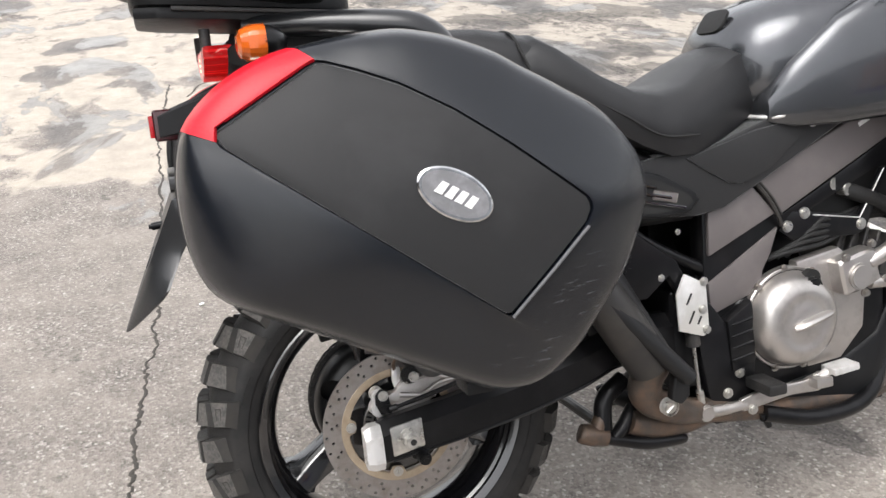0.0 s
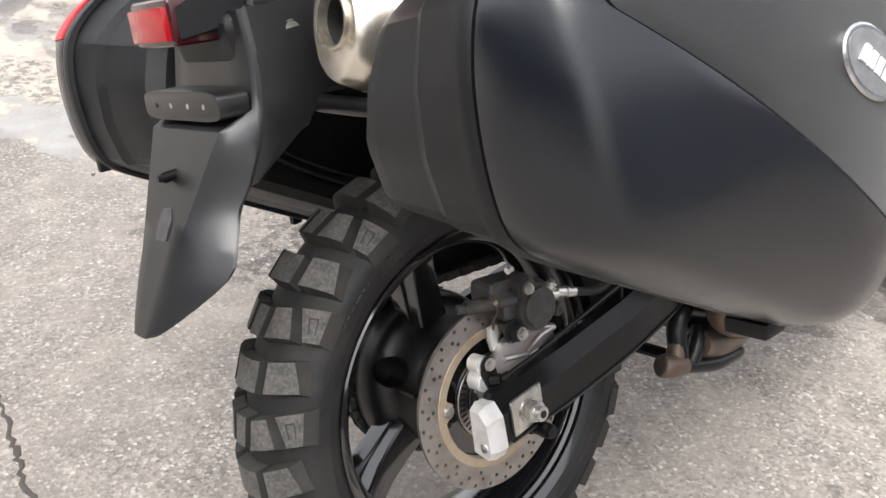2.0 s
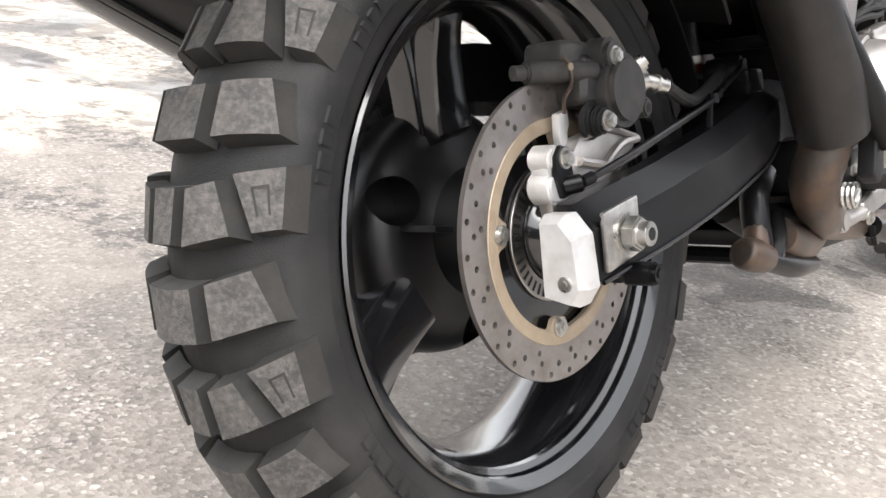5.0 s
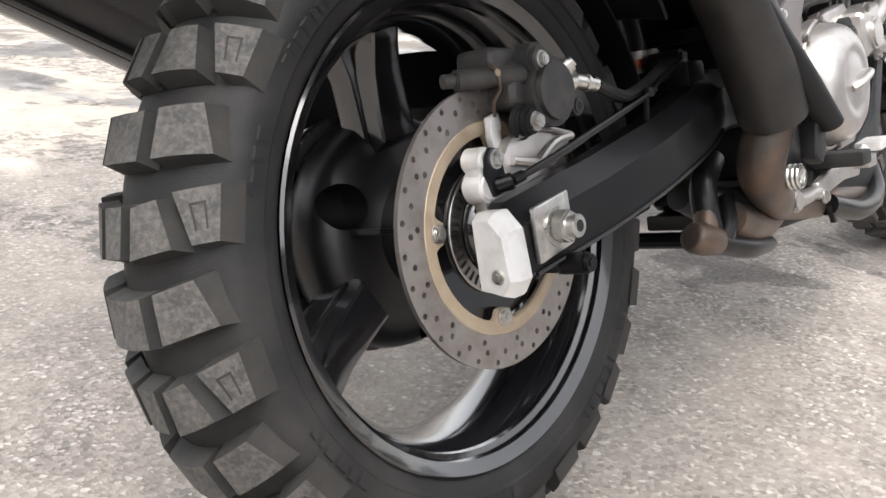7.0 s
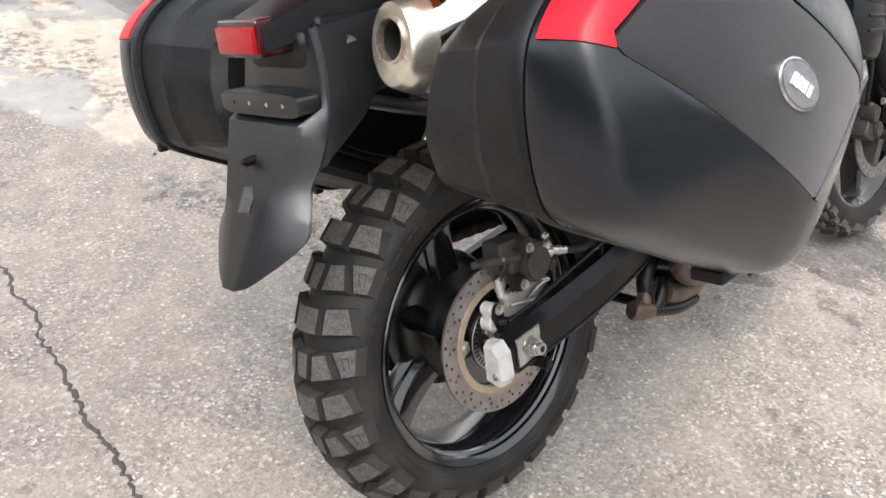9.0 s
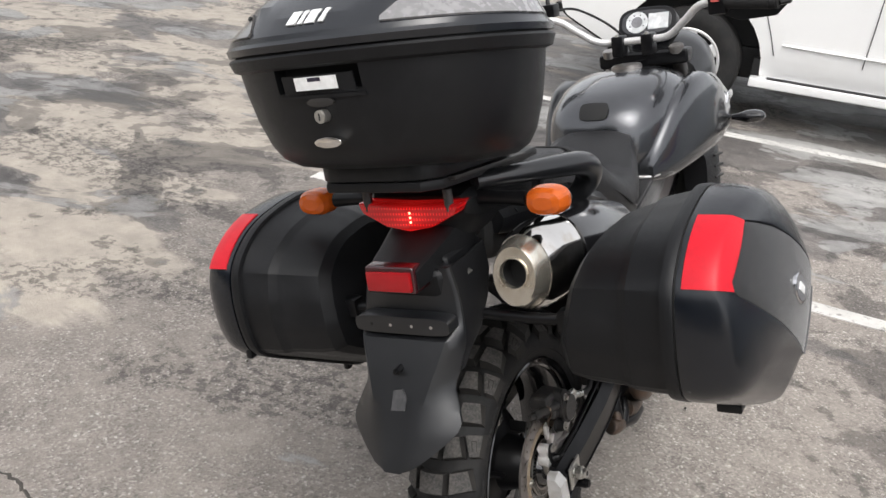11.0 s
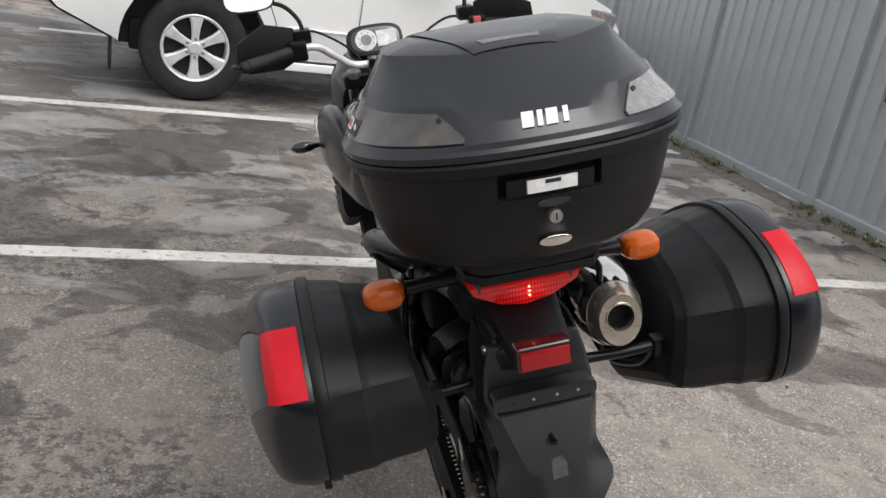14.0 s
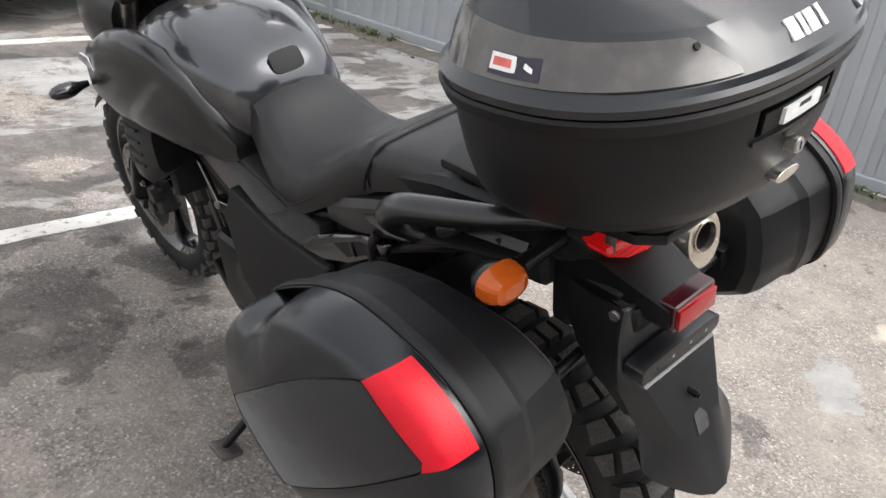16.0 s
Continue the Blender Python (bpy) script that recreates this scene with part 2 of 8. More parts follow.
MIRROR = surface("mirror_glass", (0.9, 0.9, 0.9), 0.02, metal=1.0, bump=0.0, spread=0.01, worn=(0.85, 0.85, 0.85))
DIAL = surface("white_dial", (0.55, 0.56, 0.56), 0.3, bump=0.0, scale=40, coat=0.4)


def ground_material():
    m, n, l, p = nodes_of("weathered_asphalt")
    tc = n.new("ShaderNodeTexCoord")

    def calc(op, a, b=0.0, c=None):
        x = n.new("ShaderNodeMath")
        x.operation = op
        for key, v in ((0, a), (1, b), (2, c)):
            if v is None:
                continue
            if isinstance(v, (int, float)):
                x.inputs[key].default_value = v
            else:
                l.new(v, x.inputs[key])
        return x.outputs[0]

    def span(v, a, b, c, d):
        x = n.new("ShaderNodeMapRange")
        for key, w in ((1, a), (2, b), (3, c), (4, d)):
            x.inputs[key].default_value = w
        l.new(v, x.inputs[0])
        return x.outputs[0]

    sep = n.new("ShaderNodeSeparateXYZ")
    l.new(tc.outputs["Object"], sep.inputs[0])
    px, py = sep.outputs[0], sep.outputs[1]
    # chippings of many greys, some of them pale
    v = n.new("ShaderNodeTexVoronoi")
    v.inputs["Scale"].default_value = 150
    l.new(tc.outputs["Object"], v.inputs["Vector"])
    chips = ramp(n, l, v.outputs["Color"], [(0.05, (0.092, 0.082, 0.073)), (0.40, (0.190, 0.169, 0.147)), (0.75, (0.290, 0.258, 0.223)), (0.97, (0.56, 0.52, 0.46))])
    fine = noise_node(n, l, 380, 4.0, 0.7)
    gr = ramp(n, l, fine.outputs[0], [(0.3, 0.70), (0.7, 1.22)])
    col = mixed(n, l, 1.0, chips.outputs[0], gr.outputs[0], "MULTIPLY")
    big = n.new("ShaderNodeTexVoronoi")
    big.inputs["Scale"].default_value = 58
    l.new(tc.outputs["Object"], big.inputs["Vector"])
    pale = calc("MULTIPLY", ramp(n, l, big.outputs["Color"], [(0.80, 0.0), (0.84, 1.0)]).outputs[0], ramp(n, l, big.outputs["Distance"], [(0.16, 1.0), (0.30, 0.0)]).outputs[0])
    # cement-like fines that fill the chippings, in wide soft sheets
    film = noise_node(n, l, 2.6, 9.0, 0.70)
    fr = ramp(n, l, film.outputs[0], [(0.38, 0.08), (0.62, 0.70)])
    col = mixed(n, l, fr.outputs[0], col, (0.315, 0.278, 0.236))
    col = mixed(n, l, calc("MULTIPLY", pale, 0.70), col, (0.60, 0.56, 0.50))
    # pale sheets with crisp edges, far to the side, colour brightened for sky gloss
    sheet = noise_node(n, l, 0.8, 8.0, 0.56, stretch=(1.0, 1.7, 1.0))
    sheet.inputs["Distortion"].default_value = 0.6
    far = span(px, -1.3, -2.6, -0.20, 0.075)
    sm = ramp(n, l, calc("ADD", sheet.outputs[0], far), [(0.485, 0.0), (0.52, 1.0)])
    col = mixed(n, l, calc("MULTIPLY", sm.outputs[0], 0.80), col, (0.500, 0.442, 0.360))
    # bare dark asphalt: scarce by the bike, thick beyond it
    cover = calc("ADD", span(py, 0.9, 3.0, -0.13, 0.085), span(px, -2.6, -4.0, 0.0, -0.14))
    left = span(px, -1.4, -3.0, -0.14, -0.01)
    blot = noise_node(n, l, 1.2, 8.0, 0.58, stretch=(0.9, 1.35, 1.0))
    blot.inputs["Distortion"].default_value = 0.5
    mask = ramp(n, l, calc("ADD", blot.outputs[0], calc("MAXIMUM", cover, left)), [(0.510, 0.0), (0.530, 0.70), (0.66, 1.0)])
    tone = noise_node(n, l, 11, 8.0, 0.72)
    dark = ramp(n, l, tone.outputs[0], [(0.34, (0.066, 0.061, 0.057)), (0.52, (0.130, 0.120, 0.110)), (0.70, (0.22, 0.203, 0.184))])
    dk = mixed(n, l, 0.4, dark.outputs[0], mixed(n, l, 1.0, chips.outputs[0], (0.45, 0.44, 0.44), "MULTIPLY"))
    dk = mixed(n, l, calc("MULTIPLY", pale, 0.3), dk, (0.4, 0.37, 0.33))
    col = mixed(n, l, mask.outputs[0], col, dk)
    # pale streaks over the bare asphalt
    streak = noise_node(n, l, 1.3, 7.0, 0.56, stretch=(0.8, 1.6, 1.0))
    streak.inputs["Distortion"].default_value = 0.6
    st = ramp(n, l, streak.outputs[0], [(0.505, 0.0), (0.520, 0.65), (0.62, 0.92)])
    col = mixed(n, l, calc("MULTIPLY", st.outputs[0], mask.outputs[0]), col, (0.37, 0.362, 0.335))
    # scattered grease spots
    spot = noise_node(n, l, 5.0, 8.0, 0.76)
    sr = ramp(n, l, calc("ADD", spot.outputs[0], span(py, 0.2, 1.0, 0.0, 0.05)), [(0.610, 0.0), (0.640, 0.55), (0.70, 0.75)])
    col = mixed(n, l, sr.outputs[0], col, (0.080, 0.072, 0.064))
    col = mixed(n, l, 1.0, col, (1.12, 1.13, 1.17), "MULTIPLY")
    # darker towards negative x, and there more so towards positive y
    side_tone = calc("MULTIPLY", span(px, 0.0, -0.7, 1.06, 0.82), calc("ADD", 1.0, calc("MULTIPLY", span(px, 0.0, -0.6, 0.0, 1.0), span(py, 0.0, 0.7, 0.0, -0.15))))
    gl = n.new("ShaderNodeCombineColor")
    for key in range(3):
        l.new(side_tone, gl.inputs[key])
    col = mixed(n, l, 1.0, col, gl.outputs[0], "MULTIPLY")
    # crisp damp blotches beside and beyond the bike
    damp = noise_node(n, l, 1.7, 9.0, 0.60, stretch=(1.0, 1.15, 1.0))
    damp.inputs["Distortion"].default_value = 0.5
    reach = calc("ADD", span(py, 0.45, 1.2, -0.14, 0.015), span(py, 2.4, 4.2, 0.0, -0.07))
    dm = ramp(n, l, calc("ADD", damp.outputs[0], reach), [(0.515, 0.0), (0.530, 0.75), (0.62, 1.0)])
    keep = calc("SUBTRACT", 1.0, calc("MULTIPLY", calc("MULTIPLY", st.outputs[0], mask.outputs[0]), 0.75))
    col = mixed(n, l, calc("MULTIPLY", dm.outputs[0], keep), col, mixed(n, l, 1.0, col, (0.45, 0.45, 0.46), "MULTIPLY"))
    # clusters of small dark scabs on the damp side
    scab = noise_node(n, l, 22.0, 8.0, 0.74)
    gate = noise_node(n, l, 1.05, 5.0, 0.55, stretch=(0.8, 1.2, 1.0))
    where = calc("ADD", gate.outputs[0], calc("ADD", span(px, 0.1, -0.5, -0.16, 0.0), span(py, -0.6, 0.6, -0.10, 0.0)))
    sc = calc("MULTIPLY", ramp(n, l, scab.outputs[0], [(0.50, 0.0), (0.535, 1.0)]).outputs[0], ramp(n, l, where, [(0.52, 0.0), (0.56, 0.80)]).outputs[0])
    col = mixed(n, l, sc, col, mixed(n, l, 1.0, col, (0.36, 0.36, 0.37), "MULTIPLY"))
    mot = noise_node(n, l, 7.0, 7.0, 0.68)
    col = mixed(n, l, 1.0, col, ramp(n, l, mot.outputs[0], [(0.34, 0.82), (0.66, 1.12)]).outputs[0], "MULTIPLY")
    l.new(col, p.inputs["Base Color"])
    l.new(span(mask.outputs[0], 0.0, 1.0, 0.80, 0.50), p.inputs["Roughness"])
    b = n.new("ShaderNodeBump")
    b.inputs["Strength"].default_value, b.inputs["Distance"].default_value = 0.5, 0.004
    l.new(calc("ADD", v.outputs["Distance"], calc("ADD", fine.outputs[0], calc("MULTIPLY", pale, 0.5))), b.inputs["Height"])
    l.new(b.outputs[0], p.inputs["Normal"])
    return m


GROUND = ground_material()


def paint_material():
    m, n, l, p = nodes_of("worn_white_road_paint")
    a = noise_node(n, l, 26, 8.0, 0.75)
    r = ramp(n, l, a.outputs[0], [(0.36, (0.22, 0.205, 0.19)), (0.46, (0.66, 0.645, 0.61))])
    b = noise_node(n, l, 2.2, 4.0)
    br = ramp(n, l, b.outputs[0], [(0.35, 0.72), (0.65, 1.08)])
    l.new(mixed(n, l, 1.0, r.outputs[0], br.outputs[0], "MULTIPLY"), p.inputs["Base Color"])
    p.inputs["Roughness"].default_value = 0.7
    return m


PAINT = paint_material()
CRACK = surface("crack_dirt", (0.050, 0.045, 0.040), 0.9, grain=300, bump=0.6, worn=(0.08, 0.07, 0.06), scale=30)
DIRT = surface("gravel_dirt", (0.10, 0.09, 0.075), 0.9, grain=120, bump=1.0, worn=(0.22, 0.2, 0.17), wear=0.9, scale=20)
GRASS = surface("weed_green", (0.07, 0.10, 0.03), 0.6, grain=100, bump=0.1, worn=(0.16, 0.17, 0.06), scale=8)


def banner_material():
    m, n, l, p = nodes_of("printed_banner")
    tc = n.new("ShaderNodeTexCoord")
    sep = n.new("ShaderNodeSeparateXYZ")
    l.new(tc.outputs["Object"], sep.inputs[0])
    across = n.new("ShaderNodeMapRange")
    across.inputs[1].default_value, across.inputs[2].default_value = 4.15, 5.0
    l.new(sep.outputs[0], across.inputs[0])
    side = ramp(n, l, across.outputs[0], [(0.0, (0.035, 0.022, 0.16)), (0.30, (0.075, 0.035, 0.22)), (0.65, (0.22, 0.12, 0.36)), (1.0, (0.13, 0.06, 0.30))])
    up = n.new("ShaderNodeMapRange")
    up.inputs[1].default_value, up.inputs[2].default_value = 0.98, 1.14
    l.new(sep.outputs[2], up.inputs[0])
    glow = n.new("ShaderNodeMath")
    glow.operation = "MULTIPLY"
    l.new(up.outputs[0], glow.inputs[0])
    l.new(ramp(n, l, across.outputs[0], [(0.10, 0.0), (0.45, 0.85)]).outputs[0], glow.inputs[1])
    col = mixed(n, l, glow.outputs[0], side.outputs[0], (0.52, 0.33, 0.26))
    a = noise_node(n, l, 3.0, 5.0, 0.6, stretch=(1, 1, 2.0))
    l.new(mixed(n, l, 1.0, col, ramp(n, l, a.outputs[0], [(0.3, 0.75), (0.7, 1.2)]).outputs[0], "MULTIPLY"), p.inputs["Base Color"])
    p.inputs["Roughness"].default_value = 0.5
    return m


BANNER = banner_material()
INK = surface("dark_print", (0.02, 0.016, 0.03), 0.5, bump=0.0)


# ---- mesh helpers ----
def smooth(bm, angle=32):
    bm.normal_update()
    for f in bm.faces:
        f.smooth = True
    lim = radians(angle)
    for e in bm.edges:
        e.smooth = len(e.link_faces) == 2 and e.calc_face_angle(3.2) < lim


def part(name, bm, material, parent=None, label="", angle=32):
    """Links a bmesh as one mesh object, under a thing or a part."""
    bmesh.ops.recalc_face_normals(bm, faces=bm.faces)
    smooth(bm, angle)
    me = bpy.data.meshes.new(name)
    bm.to_mesh(me)
    bm.free()
    me.materials.append(material)
    ob = new(name, me)
    if parent:
        ob.parent = parent
    if label:
        ob["label"] = label
    return ob


def thing(name, label, category, group="", m=None, kind=""):
    ob = new(name)
    ob.empty_display_size = 0.1
    if m is not None:
        ob.matrix_world = m
    return tagged(ob, label, category, group, kind)


def join(*bms):
    out = bms[0]
    for b in bms[1:]:
        me = bpy.data.meshes.new("tmp")
        b.to_mesh(me)
        b.free()
        out.from_mesh(me)
        bpy.data.meshes.remove(me)
    return out


def loft(rings, caps=True, closed=True):
    bm = bmesh.new()
    vs = [[bm.verts.new(p) for p in r] for r in rings]
    k = len(vs[0])
    for a, b in zip(vs, vs[1:]):
        for i in range(k if closed else k - 1):
            j = (i + 1) % k
            bm.faces.new((a[i], a[j], b[j], b[i]))
    if caps and closed:
        for r in (vs[0], vs[-1]):
            c = bm.verts.new(sum((v.co for v in r), Vector()) / k)
            for i in range(k):
                bm.faces.new((r[i], r[(i + 1) % k], c))
    return bm


def revolve(profile, centre, n=64, closed=False, arc=None):
    """A profile of (x, radius) turned about the x axis through centre."""
    c = Vector(centre)
    bm = bmesh.new()
    a0, a1 = arc or (0, 360)
    steps = n if not arc else n + 1
    vs = []
    for i in range(steps):
        a = radians(a0 + (a1 - a0) * i / n)
        vs.append([bm.verts.new(c + Vector((x, r * math.cos(a), r * math.sin(a)))) for x, r in profile])
    k = len(profile)
    for i in range(n):
        p, q = vs[i], vs[(i + 1) % steps]
        for j in range(k if closed else k - 1):
            jj = (j + 1) % k
            bm.faces.new((p[j], p[jj], q[jj], q[j]))
    return bm


def spline(pts, n):
    """n points along a smooth curve through pts."""
    p = [Vector(q) for q in pts]
    p = [2 * p[0] - p[1]] + p + [2 * p[-1] - p[-2]]
    out = []
    segs = len(p) - 3
    for i in range(n):
        u = i / (n - 1) * segs
        k = min(int(u), segs - 1)
        t = u - k
        a, b, c, d = p[k : k + 4]
        out.append(0.5 * (2 * b + (c - a) * t + (2 * a - 5 * b + 4 * c - d) * t * t + (3 * b - a - 3 * c + d) * t**3))
    return out


def tube(pts, r, n=12, curved=0, flat=1.0, caps=True):
    """A pipe along pts; r: one radius or one a point; flat squeezes it along its own second axis."""
    pts = [Vector(p) for p in pts]
    rs = list(r) if isinstance(r, (list, tuple)) else [r] * len(pts)
    if curved:
        rr = [rs[min(len(rs) - 1, int(round(i / (curved - 1) * (len(rs) - 1))))] for i in range(curved)]
        if len(set(rs)) > 1:
            rr = [float(np.interp(i / (curved - 1) * (len(rs) - 1), range(len(rs)), rs)) for i in range(curved)]
        pts, rs = spline(pts, curved), rr
    rings = []
    side = None
    for i, p in enumerate(pts):
        d = (pts[min(i + 1, len(pts) - 1)] - pts[max(i - 1, 0)]).normalized()
        if side is None:
            side = d.cross(Vector((0, 0, 1)) if abs(d.z) < 0.9 else Vector((0, 1, 0))).normalized()
        side = (side - d * side.dot(d)).normalized()
        other = d.cross(side)
        rings.append([p + rs[i] * (math.cos(2 * math.pi * j / n) * side + flat * math.sin(2 * math.pi * j / n) * other) for j in range(n)])
    return loft(rings, caps)


def rbox(lo, hi, bevel=0.004, seg=2, turn=None, about=None):
    bm = bmesh.new()
    bmesh.ops.create_cube(bm, size=1)
    for v in bm.verts:
        v.co = Vector([lo[i] + (v.co[i] + 0.5) * (hi[i] - lo[i]) for i in range(3)])
    if bevel:
        bmesh.ops.bevel(bm, geom=list(bm.edges), offset=bevel, segments=seg, profile=0.6, affect="EDGES")
    if turn is not None:
        a = Matrix.Translation(about or [(lo[i] + hi[i]) / 2 for i in range(3)])
        bmesh.ops.transform(bm, matrix=a @ turn @ a.inverted(), verts=bm.verts)
    return bm


def slab(poly, axis, lo, hi, bevel=0.003, seg=2):
    """A flat outline, drawn in the two other axes, with thickness from lo to hi along axis (0 x, 1 y, 2 z)."""
    bm = bmesh.new()

    def at(p, w):
        q = list(p)
        q.insert(axis, w)
        return q

    a = [bm.verts.new(at(p, lo)) for p in poly]
    b = [bm.verts.new(at(p, hi)) for p in poly]
    n = len(poly)
    bm.faces.new(a)
    bm.faces.new(b[::-1])
    for i in range(n):
        bm.faces.new((a[i], b[i], b[(i + 1) % n], a[(i + 1) % n]))
    bmesh.ops.recalc_face_normals(bm, faces=bm.faces)
    if bevel:
        bmesh.ops.bevel(bm, geom=list(bm.edges), offset=bevel, segments=seg, profile=0.6, affect="EDGES", clamp_overlap=True)
    return bm


def rod(a, b, r, n=16, bevel=0.0):
    a, b = Vector(a), Vector(b)
    bm = bmesh.new()
    m = (b - a).to_track_quat("Z", "Y").to_matrix().to_4x4()
    bmesh.ops.create_cone(bm, cap_ends=True, segments=n, radius1=r, radius2=r, depth=(b - a).length, matrix=Matrix.Translation((a + b) / 2) @ m)
    if bevel:
        bmesh.ops.bevel(bm, geom=[e for e in bm.edges if e.calc_face_angle(0) > 1.0], offset=bevel, segments=2, affect="EDGES")
    return bm


def bolt(name, at, r, out, parent, material=None, n=6, axis=(1, 0, 0)):
    """A hexagon head on a washer."""
    at, axis = Vector(at), Vector(axis)
    b = join(rod(at - axis * 0.002, at + axis * out * 0.25, r * 1.25, 16), rod(at, at + axis * out, r, n, r * 0.12), rod(at + axis * out, at + axis * (out + 0.001), r * 0.5, 6))
    return part(name, b, material or ZINC, parent)


def bored(ob, tool):
    """Cuts the tool's volume out of a mesh object."""
    me = bpy.data.meshes.new("tool")
    bmesh.ops.recalc_face_normals(tool, faces=tool.faces)
    tool.to_mesh(me)
    tool.free()
    cutter = new("cutter", me)
    cutter.parent = ob.parent
    cut = ob.modifiers.new("cut", "BOOLEAN")
    cut.operation, cut.solver, cut.object = "DIFFERENCE", "EXACT", cutter
    done = bpy.data.meshes.new_from_object(ob.evaluated_get(bpy.context.evaluated_depsgraph_get()))
    ob.modifiers.clear()
    ob.data = done
    bpy.data.objects.remove(cutter)


def polar(poly, centre, n):
    """Distances from centre to a closed outline along n even directions."""
    c = Vector(centre)
    out = []
    for i in range(n):
        a = 2 * math.pi * i / n
        d = Vector((math.cos(a), math.sin(a)))
        best = 0.0
        for j in range(len(poly)):
            p, q = Vector(poly[j]) - c, Vector(poly[(j + 1) % len(poly)]) - c
            e = q - p
            den = d.x * e.y - d.y * e.x
            if abs(den) < 1e-9:
                continue
            t = (p.x * e.y - p.y * e.x) / den
            u = (p.x * d.y - p.y * d.x) / den
            if t > 0 and -1e-6 <= u <= 1 + 1e-6:
                best = max(best, t)
        out.append(best)
    return out


def soften(r, k=1):
    n = len(r)
    for _ in range(k):
        r = [0.25 * r[i - 1] + 0.5 * r[i] + 0.25 * r[(i + 1) % n] for i in range(n)]
    return r


def sup(hx, hy, cx, cy, n=48, e=2.4):
    out = []
    for i in range(n):
        a = 2 * math.pi * i / n
        c, s = math.cos(a), math.sin(a)
        out.append((cx + hx * math.copysign(abs(c) ** (2 / e), c), cy + hy * math.copysign(abs(s) ** (2 / e), s)))
    return out


# ---- ground, markings, fence ----
def ground_sheet():
    bm = bmesh.new()
    near = [x * 0.25 - 6 for x in range(49)]
    xs = [-400, -120, -40, -15] + near + [15, 40, 120, 400]
    grid = [[bm.verts.new((x, y, 0.0)) for x in xs] for y in xs]
    for i in range(len(xs) - 1):
        for j in range(len(xs) - 1):
            bm.faces.new((grid[i][j], grid[i][j + 1], grid[i + 1][j + 1], grid[i + 1][j]))
    return bm


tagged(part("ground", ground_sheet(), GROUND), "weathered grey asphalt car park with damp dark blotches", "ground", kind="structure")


# unseen dark wall, added so that rear faces reflect less sky
tagged(part("unseen_wall", rbox((-15.0, -6.9, 0.0), (9.0, -6.5, 3.0), 0.02, 1), BLOCKER), "unseen dark wall added to darken reflections in rear faces", "wall", kind="structure")


def strip(points, width, height, rough_edge, seed):
    """A thin worn strip on the ground along a line of points."""
    rnd = random.Random(seed)
    pts = spline([(x, y, 0) for x, y in points], 120)
    bm = bmesh.new()
    rows = []
    for i, p in enumerate(pts):
        d = (pts[min(i + 1, 119)] - pts[max(i - 1, 0)]).normalized()
        s = Vector((-d.y, d.x, 0))
        a, b = (width / 2 * (1 + rough_edge * rnd.uniform(-1, 1)) for _ in range(2))
        rows.append([bm.verts.new(p + s * a), bm.verts.new(p + s * a + Vector((0, 0, height))), bm.verts.new(p - s * b + Vector((0, 0, height))), bm.verts.new(p - s * b)])
    for r, q in zip(rows, rows[1:]):
        for k in range(3):
            bm.faces.new((r[k], r[k + 1], q[k + 1], q[k]))
    for r in (rows[0], rows[-1]):
        bm.faces.new(r)
    return bm


tagged(part("parking_line", strip([(-2.01, 1.925), (-0.5, 2.02), (1.6, 2.11), (3.2, 2.16)], 0.10, 0.004, 0.06, 3), PAINT), "worn white painted bay line on asphalt", "parking line", "bay lines", "structure")
tagged(part("parking_line", strip([(-2.12, 4.29), (-0.2, 4.46), (1.6, 4.60), (2.95, 4.68)], 0.10, 0.004, 0.06, 4), PAINT), "worn white painted bay line on asphalt", "parking line", "bay lines", "structure")
tagged(part("parking_line", strip([(-2.25, 6.7), (-0.4, 6.86), (1.4, 7.0), (2.6, 7.08)], 0.10, 0.004, 0.06, 5), PAINT), "worn white painted bay line on asphalt", "parking line", "bay lines", "structure")


def crack(points, width, seed):
    rnd = random.Random(seed)
    base = spline([(x, y, 0) for x, y in points], 260)
    bm = bmesh.new()
    last = None
    for i, p in enumerate(base):
        j = Vector((rnd.uniform(-1, 1), rnd.uniform(-1, 1), 0)) * 0.006 + noise.noise_vector(p * 9) * 0.016
        w = width * (0.45 + 0.8 * abs(noise.noise(p * 7 + Vector((3, 1, 0)))) + rnd.uniform(-0.1, 0.35))
        c = p + j
        c.z = 0
        row = [bm.verts.new(c + Vector((0, w, 0.0005))), bm.verts.new(c + Vector((0, w * 0.4, 0.0022))), bm.verts.new(c + Vector((0, -w * 0.4, 0.0022))), bm.verts.new(c + Vector((0, -w, 0.0005)))]
        if last:
            for k in range(3):
                bm.faces.new((last[k], last[k + 1], row[k + 1], row[k]))
        last = row
    return bm


tagged(part("pavement_crack", crack([(-4.0, -0.22), (-3.4, -0.29), (-2.7, -0.335), (-1.8, -0.36), (-1.22, -0.405), (-0.83, -0.45), (-0.5, -0.488), (-0.3, -0.505), (0.1, -0.56), (0.5, -0.60)], 0.0068, 7), CRACK), "dark jagged crack in the asphalt", "crack", kind="structure")
tagged(part("pavement_crack", crack([(-3.7, -0.15), (-3.98, -0.03), (-4.15, 0.25), (-4.5, 0.52), (-4.84, 0.94), (-5.3, 1.3)], 0.0075, 8), CRACK), "dark jagged crack in the asphalt", "crack", kind="structure")

